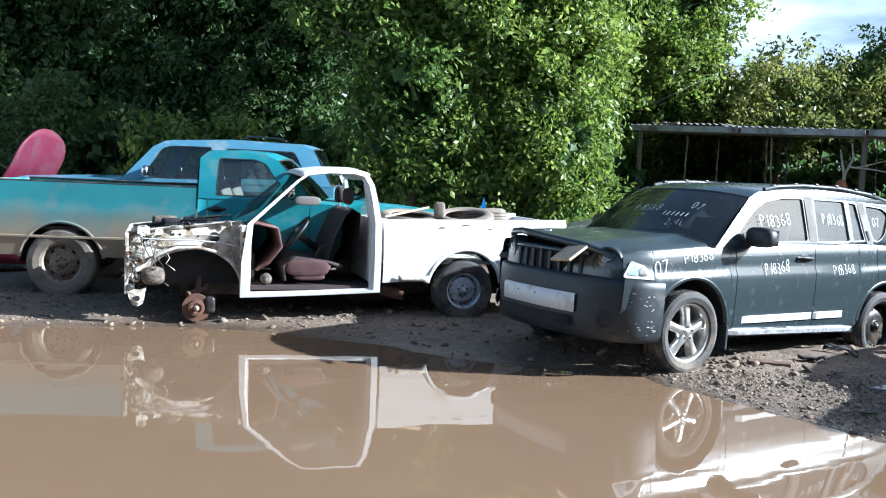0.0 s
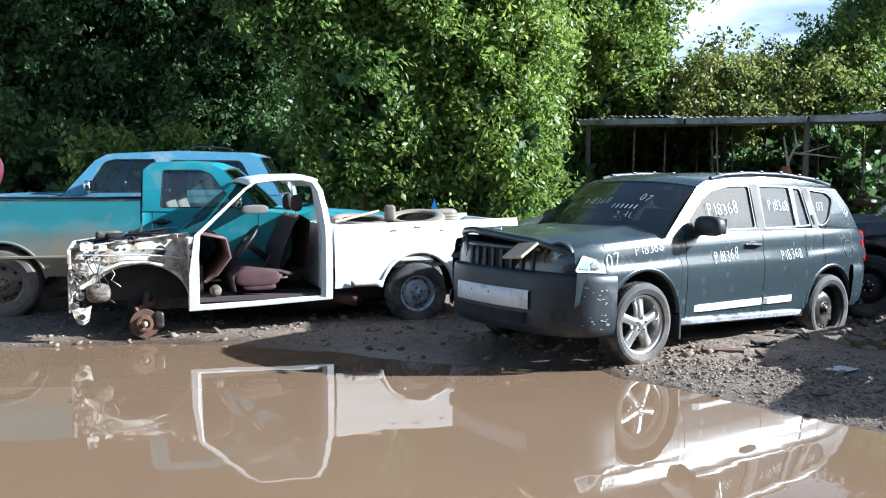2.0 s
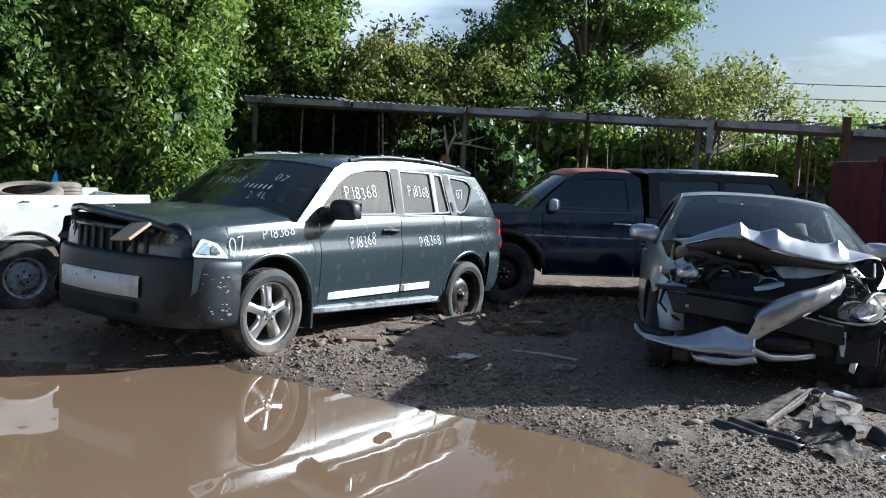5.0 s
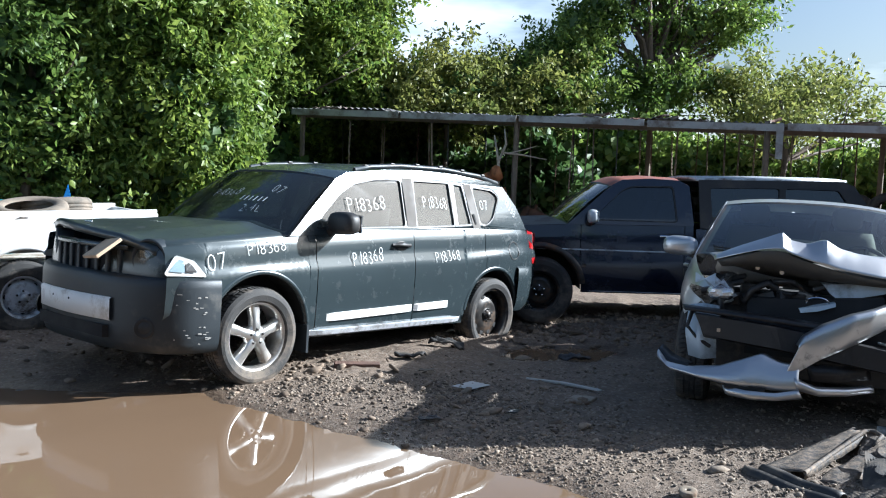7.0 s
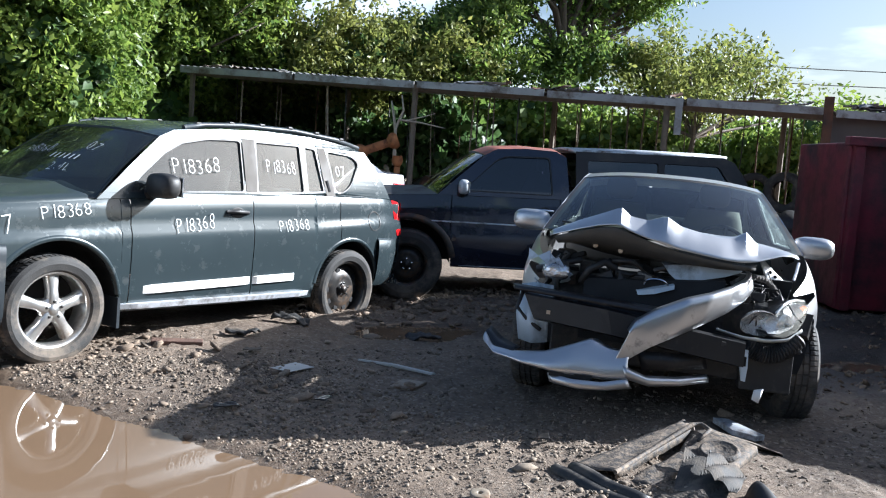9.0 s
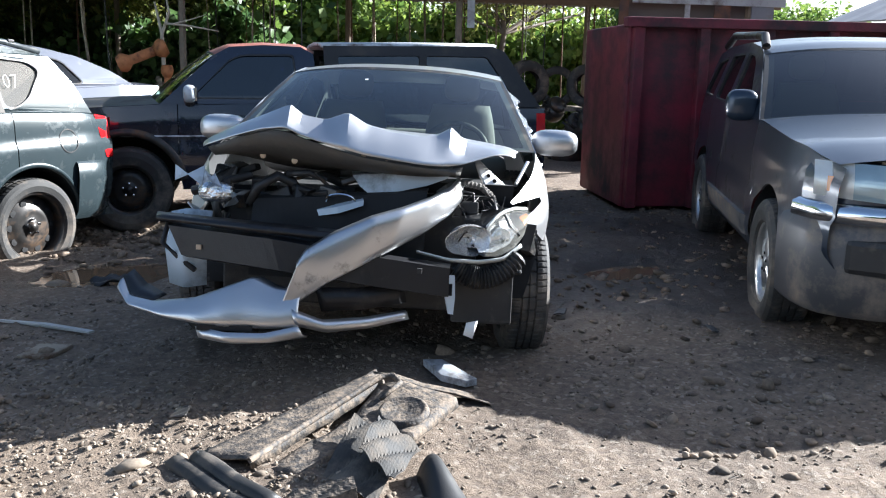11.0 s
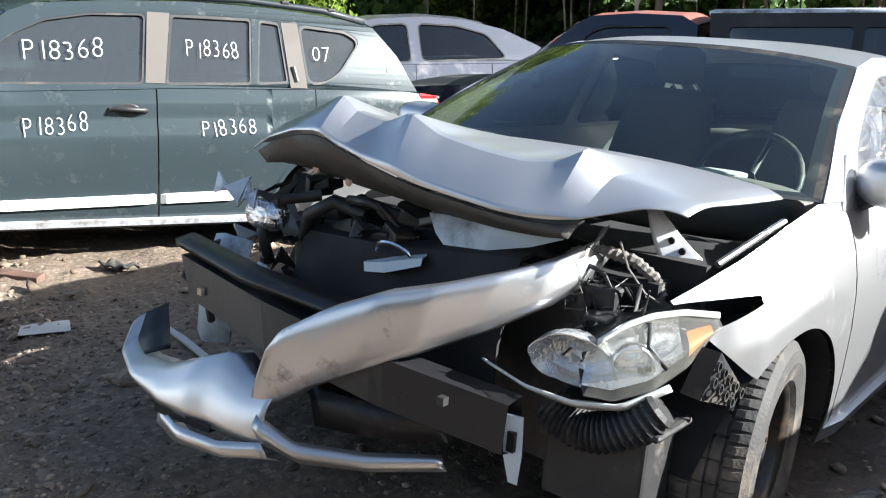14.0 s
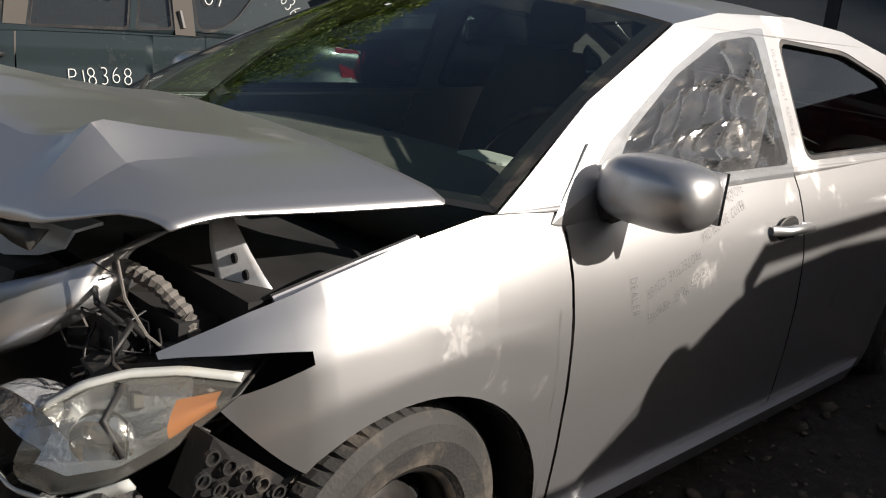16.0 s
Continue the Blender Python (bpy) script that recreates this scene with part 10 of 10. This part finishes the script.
def flat_piece(name, pts, z, thick, material, label, category, bevel=0.002, bow=0.0):
    """A small flat piece lying on the ground, from its outline."""
    g = Geo()
    top = [(x, y, at(x, y, z + thick)) for x, y in pts]
    low = [(x, y, at(x, y, z)) for x, y in pts]
    n = len(pts)
    g.add(top + low, [tuple(range(n)), tuple(range(2 * n - 1, n - 1, -1))] + [(i, n + i, n + (i + 1) % n, (i + 1) % n) for i in range(n)])
    return tagged(g.mesh(name, material, None, bevel=bevel), label, category)


def ring_piece(name, x, y, R, r_in, h, material, label):
    g = Geo()
    g.lathe([(r_in, 0.0), (r_in, h), (r_in + 0.004, h + 0.002), (R - 0.004, h + 0.002), (R, h), (R, 0.0)], 28, "z", (0, 0, 0))
    ob = g.mesh(name, material, None, smooth=True)
    ob.matrix_world = Matrix.Translation((x, y, at(x, y, 0.004))) @ Euler((radians(7), radians(-5), 0)).to_matrix().to_4x4()
    return tagged(ob, label, "car part")


ring_piece("bushing_ring", 5.00, 3.33, 0.040, 0.024, 0.026, "white_worn", "pale worn plastic ring lying on the gravel")
ring_piece("washer", 4.13, 4.00, 0.042, 0.010, 0.020, "steel_tan", "mud-coloured round washer lying on the gravel")
flat_piece("metal_bracket", [(5.80, 4.39), (5.82, 4.57), (5.91, 4.55), (5.89, 4.25), (5.84, 4.26)], 0.01, 0.03, "steel_silver", "bright bent metal bracket beside the heap", "car part")
flat_piece("plank", [(3.09, 6.97), (3.42, 6.90), (3.41, 6.83), (3.08, 6.90)], 0.0, 0.03, "wood_plank", "short reddish-brown wooden plank lying on mud", "wood", 0.004)
flat_piece("paper_sheet", [(3.71, 6.11), (3.89, 6.20), (3.97, 6.05), (3.79, 5.94)], 0.012, 0.003, "paper", "dirty white paper sheet lying on the mud", "paper", 0)
flat_piece("trim_strip", [(4.30, 6.20), (4.32, 6.21), (4.50, 6.005), (4.68, 5.80), (4.65, 5.79), (4.47, 5.985)], 0.01, 0.01, "paper", "thin pale bent trim strip lying on the mud", "car part", 0)
flat_piece("concrete_slab", [(4.30, 5.60), (4.42, 5.70), (4.55, 5.62), (4.42, 5.52)], 0.0, 0.02, "steel_tan", "small pale broken slab lying on gravel", "stone", 0.006)
for k, (x, y, s, nm, mt, lb) in enumerate(((4.20, 7.57, 0.16, "rubber_scrap", "rubber", "crumpled black rubber scrap beside the rear wheel"), (3.72, 7.13, 0.13, "rubber_scrap", "rubber", "flattened black rubber scrap on the mud"), (3.70, 6.61, 0.06, "rubber_scrap", "rubber_dusty", "small dark rubber scrap on the mud"), (5.01, 6.84, 0.14, "rubber_scrap", "black_plastic", "broken black plastic scrap on the mud"), (4.47, 8.12, 0.15, "plastic_scrap", "white_worn", "pale curved plastic scrap below the green suv"), (3.84, 5.36, 0.07, "slate_piece", "steel_dark", "flat dark stone flake on the mud"), (3.33, 5.44, 0.07, "slate_piece", "steel_dark", "flat dark stone flake on the mud"), (4.72, 4.51, 0.07, "plastic_scrap", "steel_dark", "small upright dark plastic shard"), (6.9, 4.9, 0.07, "plastic_scrap", "black_plastic", "small black plastic shard on the mud"), (7.4, 4.3, 0.05, "plastic_scrap", "black_plastic", "small black plastic shard on the mud"))):
    rr = random.Random(900 + k)
    g = Geo()
    g.grid(crumple([(-s, -s * 0.35, 0.015), (s, -s * 0.45, 0.02), (s * 0.8, s * 0.4, 0.025), (-s * 0.9, s * 0.35, 0.02)], 10, 8, 0.3 * s if s > 0.1 else 0.15 * s, k * 3, 0.9 / s))
    ob = g.mesh(nm, mt, None, smooth=True, solid=0.012 if s > 0.1 else 0.006)
    ob.matrix_world = Matrix.Translation((x, y, at(x, y, 0.012))) @ Euler((0, 0, rr.uniform(0, 6))).to_matrix().to_4x4()
    tagged(ob, lb, "scrap")
for x, y, rx, ry, rz, lb in ((5.56, 2.85, 0.06, 0.045, 0.03, "pale broken stone lying in the sun"), (4.47, 4.24, 0.055, 0.04, 0.018, "flat pale stone beside the heap"), (4.75, 7.25, 0.09, 0.06, 0.04, "pale grey stone lying near the green suv"), (4.95, 6.9, 0.07, 0.05, 0.035, "pale grey stone lying near the green suv"), (4.62, 3.83, 0.022, 0.018, 0.016, "small white stone beside the heap")):
    p1 = np.array([[0.0, 0.0, 0.0]])
    ob = rocks_mesh("stone", p1, np.array([1.0]), 1.0, GRAVEL, int(x * 100), lb, sink=0.5)
    ob.data.transform(Matrix.Diagonal((rx, ry, rz, 1)))
    ob.matrix_world = Matrix.Translation((x, y, at(x, y, rz * 0.35)))
    tagged(ob, lb, "stone")

# ---- things stored under the shed ----
ALONG = (SH1 - SH0).normalized()
DEEP = Vector((0.6, 0.8, 0))


def in_shed(s, o, z):
    """Point s metres along the shed from its far end, o metres in from its front edge."""
    q = SH0 + ALONG * s + DEEP * o
    return Vector((q.x, q.y, z))


rs = random.Random(77)
# rods and wires hanging from the roof
for k in range(46):
    s = 0.5 + 11.6 * (k + rs.uniform(-0.4, 0.4)) / 46
    o = rs.uniform(0.15, 2.9)
    z1 = rs.uniform(0.2, 1.5)
    g = Geo()
    w = rs.uniform(-0.06, 0.06)
    a = in_shed(s, o, 2.46)
    g.tube([a, in_shed(s + w * 0.4, o, (2.46 + z1) / 2), in_shed(s + w, o + 0.05, z1)], rs.uniform(0.007, 0.018), 5)
    tagged(g.mesh("hanging_rod", rs.choice(["wood_grey", "rust", "steel_tan", "black_plastic", "steel_tan"]), None), "thin old rod hanging from the shed roof", "rod", group="rods hanging in the shed")
# forked dead branch
g = Geo()
for pts, r0 in (([(7.60, 14.75, 1.2), (7.58, 14.72, 1.8), (7.50, 14.75, 2.25)], 0.035), ([(7.58, 14.72, 1.8), (7.66, 14.6, 2.1), (7.62, 14.6, 2.35)], 0.025), ([(7.6, 14.65, 1.95), (7.9, 14.45, 1.92), (8.25, 14.2, 1.85)], 0.018), ([(7.7, 14.6, 1.94), (7.95, 14.4, 2.02), (8.1, 14.3, 2.08)], 0.012)):
    g.tube(pts, [r0, r0 * 0.8, r0 * 0.4], 7)
tagged(g.mesh("dead_branch", "wood_pale", None, smooth=True), "bleached forked dead branch leaning under the shed", "branch")


def drive_shaft(p0, p1, r, material, label):
    """A greasy axle or pipe with thicker joints at its ends."""
    p0, p1 = Vector(p0), Vector(p1)
    root = empty("drive_shaft", Matrix.Translation((0, 0, 0)), label, "car part", group="drive shafts stored in the shed")
    g = Geo()
    g.tube([p0, p1], r, 10)
    g.mesh("tube", material, root, smooth=True)
    d = (p1 - p0).normalized()
    for q, sg in ((p0, 1), (p1, -1)):
        g = Geo()
        g.tube([q - d * sg * 0.02, q + d * sg * 0.05, q + d * sg * 0.10, q + d * sg * 0.16], [r * 1.5, r * 1.9, r * 1.7, r * 1.05], 12)
        g.mesh("joint", material, root, smooth=True)


drive_shaft((7.02, 14.95, 1.36), (7.62, 14.72, 1.62), 0.075, "rust_orange", "orange rusty steel pipe on a pile of car parts")
drive_shaft((7.60, 14.58, 0.05), (7.60, 14.60, 1.34), 0.05, "rust_orange", "orange rusty pipe standing under the shed")
for k in range(34):
    s = rs.uniform(2.0, 6.4)
    o = rs.uniform(0.2, 1.6)
    z = rs.uniform(0.25, 1.25)
    a = in_shed(s, o, z)
    ang, up = rs.uniform(-1.2, 1.2), rs.uniform(-0.5, 0.7)
    ln = rs.uniform(0.4, 1.1)
    drive_shaft(a, a + Vector((math.cos(ang - 0.6) * ln, math.sin(ang - 0.6) * ln, up * ln * 0.6)), rs.uniform(0.02, 0.045), rs.choice(["rust", "rust", "steel_dark", "rust_orange", "steel_tan"]), "rusty drive shaft lying on the pile under the shed")


def engine_lump(p, s, material, label, turn):
    """An engine or gearbox: ribbed block, pan, flange and a few bosses."""
    root = empty("gearbox", Matrix.Translation(p) @ Euler((turn * 0.3, turn * 0.2, turn)).to_matrix().to_4x4(), label, "car part", group="engines stored in the shed")
    blob((0, 0, 0), (s * 0.55, s * 0.42, s * 0.42), 3.4).mesh("housing", material, root, smooth=True)
    g = Geo()
    g.lathe([(0.0, s * 0.62), (s * 0.30, s * 0.6), (s * 0.44, s * 0.5), (s * 0.46, s * 0.34), (s * 0.30, s * 0.30)], 20)
    g.mesh("bell_housing", material, root, smooth=True)
    for k in range(4):
        g = Geo()
        g.tube([(s * (0.3 - 0.2 * k), s * 0.1, s * 0.36), (s * (0.3 - 0.2 * k), s * 0.14, s * 0.58)], s * 0.06, 8)
        g.mesh("boss", material, root)


for k in range(26):
    s = (2.2 + 0.20 * k) if k < 18 else 8.6 + 0.35 * (k - 18)
    engine_lump(in_shed(s, rs.uniform(0.5, 1.5), rs.uniform(0.3, 1.05) if k < 18 else rs.uniform(0.4, 1.3)), rs.uniform(0.3, 0.55), rs.choice(["steel_dark", "steel_dark", "rust", "black_plastic"]), "greasy dark engine part piled under the shed", rs.uniform(0, 6))
for k in range(16):
    engine_lump(in_shed(rs.uniform(8.8, 12.3), rs.uniform(-0.3, 1.0), rs.uniform(0.18, 0.62)), rs.uniform(0.35, 0.6), rs.choice(["steel_dark", "black_plastic", "black_plastic"]), "greasy dark engine part piled beside the container", rs.uniform(0, 6))
drive_shaft((9.15, 9.55, 0.12), (10.0, 9.25, 0.14), 0.05, "steel_tan", "pale steel pipe lying on the ground by the container")
# shelf of dark tyres and parts beside the container
g = Geo()
ta = in_shed(6.8, 1.3, 0.78)
tb = in_shed(12.4, 1.3, 0.78)
nrm = Vector((0.6, 0.8, 0))
g.add([tuple(ta - nrm * 0.5), tuple(tb - nrm * 0.5), tuple(tb + nrm * 0.5), tuple(ta + nrm * 0.5), tuple(ta - nrm * 0.5 + Vector((0, 0, 0.05))), tuple(tb - nrm * 0.5 + Vector((0, 0, 0.05))), tuple(tb + nrm * 0.5 + Vector((0, 0, 0.05))), tuple(ta + nrm * 0.5 + Vector((0, 0, 0.05)))],
      [(0, 3, 2, 1), (4, 5, 6, 7), (0, 1, 5, 4), (1, 2, 6, 5), (2, 3, 7, 6), (3, 0, 4, 7)])
rack = empty("storage_rack", Matrix.Translation((0, 0, 0)), "rough wooden storage rack under the shed", "rack")
g.mesh("shelf", "wood_grey", rack)
for s in (6.9, 8.7, 10.5, 12.3):
    for o in (0.85, 1.75):
        g = Geo()
        q = in_shed(s, o, 0)
        g.tube([(q.x, q.y, -0.1), (q.x, q.y, 0.79)], 0.045, 4)
        g.mesh("leg", "wood_grey", rack)
for k in range(9):
    g = tyre_geo(0.31 + 0.02 * (k % 3), 0.19, 0.20, False)
    ob = g.mesh("tyre", "rubber", None, smooth=True)
    q = in_shed(8.3 + 0.47 * k, 1.1 + 0.15 * (k % 2), 0.83 + 0.31 + 0.02 * (k % 3))
    ob.matrix_world = Matrix.Translation(q) @ Euler((0, 0, math.atan2(ALONG.y, ALONG.x) + rs.uniform(-0.7, 0.7))).to_matrix().to_4x4()
    tagged(ob, "worn black tyre standing on the shed rack", "tyre", group="tyres on the shed rack")

# scraps lying on the roof's edge
for k in range(26):
    s = rs.uniform(0.4, 12.2) if k < 14 else rs.uniform(8.5, 12.4)
    a = in_shed(s, rs.uniform(0.05, 0.5), 2.68 - 0.26 * s / 12.7 + rs.uniform(0.0, 0.05))
    ln = rs.uniform(0.2, 0.8)
    ang = rs.uniform(-1.0, 0.2)
    g = Geo()
    if k % 3 == 0:
        g.grid(crumple([(-ln * 0.5, -0.1, 0), (ln * 0.5, -0.12, 0.03), (ln * 0.45, 0.12, 0.02), (-ln * 0.5, 0.1, 0)], 8, 5, 0.06, k, 5.0))
        ob = g.mesh("roof_scrap", rs.choice(["tin", "rust", "wood_grey"]), None, solid=0.008)
    else:
        g.tube([(-ln / 2, 0, 0), (0, 0.02, 0.02), (ln / 2, 0, rs.uniform(0, 0.08))], rs.uniform(0.012, 0.03), 6)
        ob = g.mesh("roof_scrap", rs.choice(["wood_grey", "rust", "wood_grey"]), None)
    ob.matrix_world = Matrix.Translation(a) @ Euler((0, 0, ang)).to_matrix().to_4x4()
    tagged(ob, "weathered wood and tin scrap lying on the shed roof", "scrap", group="scraps on the shed roof")


def roof_end():
    """The ragged last bay of the shed, with brackets and a sheet of tin on its end."""
    root = empty("shed_end_bay", Matrix.Translation((0, 0, 0)), "ragged end bay of the shed with rusty brackets and tin", "shed")
    for s, o, w, z0, z1, mt in ((8.35, -0.03, 0.10, 1.95, 2.50, "fascia"), (10.45, -0.05, 0.13, 1.7, 2.62, "rust"), (11.35, -0.03, 0.07, 1.75, 2.45, "fascia"), (11.75, -0.03, 0.22, 1.75, 2.45, "rust"), (12.25, -0.03, 0.30, 1.70, 2.42, "tin")):
        a, b = in_shed(s, o, 0), in_shed(s + w, o, 0)
        g = Geo()
        g.grid([[(p.x + dx, p.y + dx, z) for z in (z0, (z0 + z1) / 2, z1)] for p, dx in ((a, 0.0), (b, 0.01))])
        g.mesh("bracket", mt, root, solid=0.03)
    a, b = in_shed(10.55, 0.2, 0), in_shed(12.6, 0.2, 0)
    g = Geo()
    g.grid([[(p.x, p.y, z) for z in (1.7, 2.4)] for p in (a, b)])
    g.mesh("dark_boarding", "tin_under", root, solid=0.03)
    return root


roof_end()

# ---- far right: shed roof, pole, wires and a tree ----


def far_building():
    root = empty("warehouse", Matrix.Translation((27.8, 18.0, 0)) @ Euler((0, 0, radians(-108))).to_matrix().to_4x4(), "low grey building with a shallow pitched metal roof", "building")
    g = Geo()
    g.box((8, 5.4, 1.4), (15.4, 10.2, 2.8))
    g.mesh("wall", "fascia", root)
    for a, b in ((0.0, 5.4), (10.8, 5.4)):
        g = Geo()
        rows = []
        for k in range(41):
            x = 16 * k / 40
            rows.append([(x, a, 2.85 + 0.02 * (k % 2)), (x, b, 4.95 + 0.02 * (k % 2))])
        g.grid(rows)
        g.mesh("roof", "roof_grey", root, solid=0.05)
    return root


far_building()
g = Geo()
g.tube([(41.4, 23.0, 0), (41.4, 23.0, 6.6)], [0.14, 0.10], 8)
pole = g.mesh("pole", "wood_grey", None)
tagged(pole, "weathered wooden utility pole with a small box", "utility pole")
g = Geo()
g.box((41.65, 22.9, 5.9), (0.4, 0.35, 0.6))
g.mesh("transformer", "fascia", pole, bevel=0.04)
for k, (z0, z1) in enumerate(((5.9, 5.2), (5.3, 4.7), (4.6, 4.2))):
    g = Geo()
    g.tube([Vector((41.4, 23.0, z0)).lerp(Vector((-30, 44, z1 + 3)), t / 12) - Vector((0, 0, 1.6 * math.sin(math.pi * t / 12))) for t in range(13)], 0.018, 4)
    tagged(g.mesh("overhead_wire", "black_plastic", None), "thin black overhead wire", "wire", group="overhead wires")
tree(45.0, 31.0, 4.6, [(0, 0, 3.0, 2.9, 2.2, 1.5)], 6, 61, 0, size=0.3, per=20, spread=0.35, label="round dusky green tree far behind the yard", group="", inner=1.0)
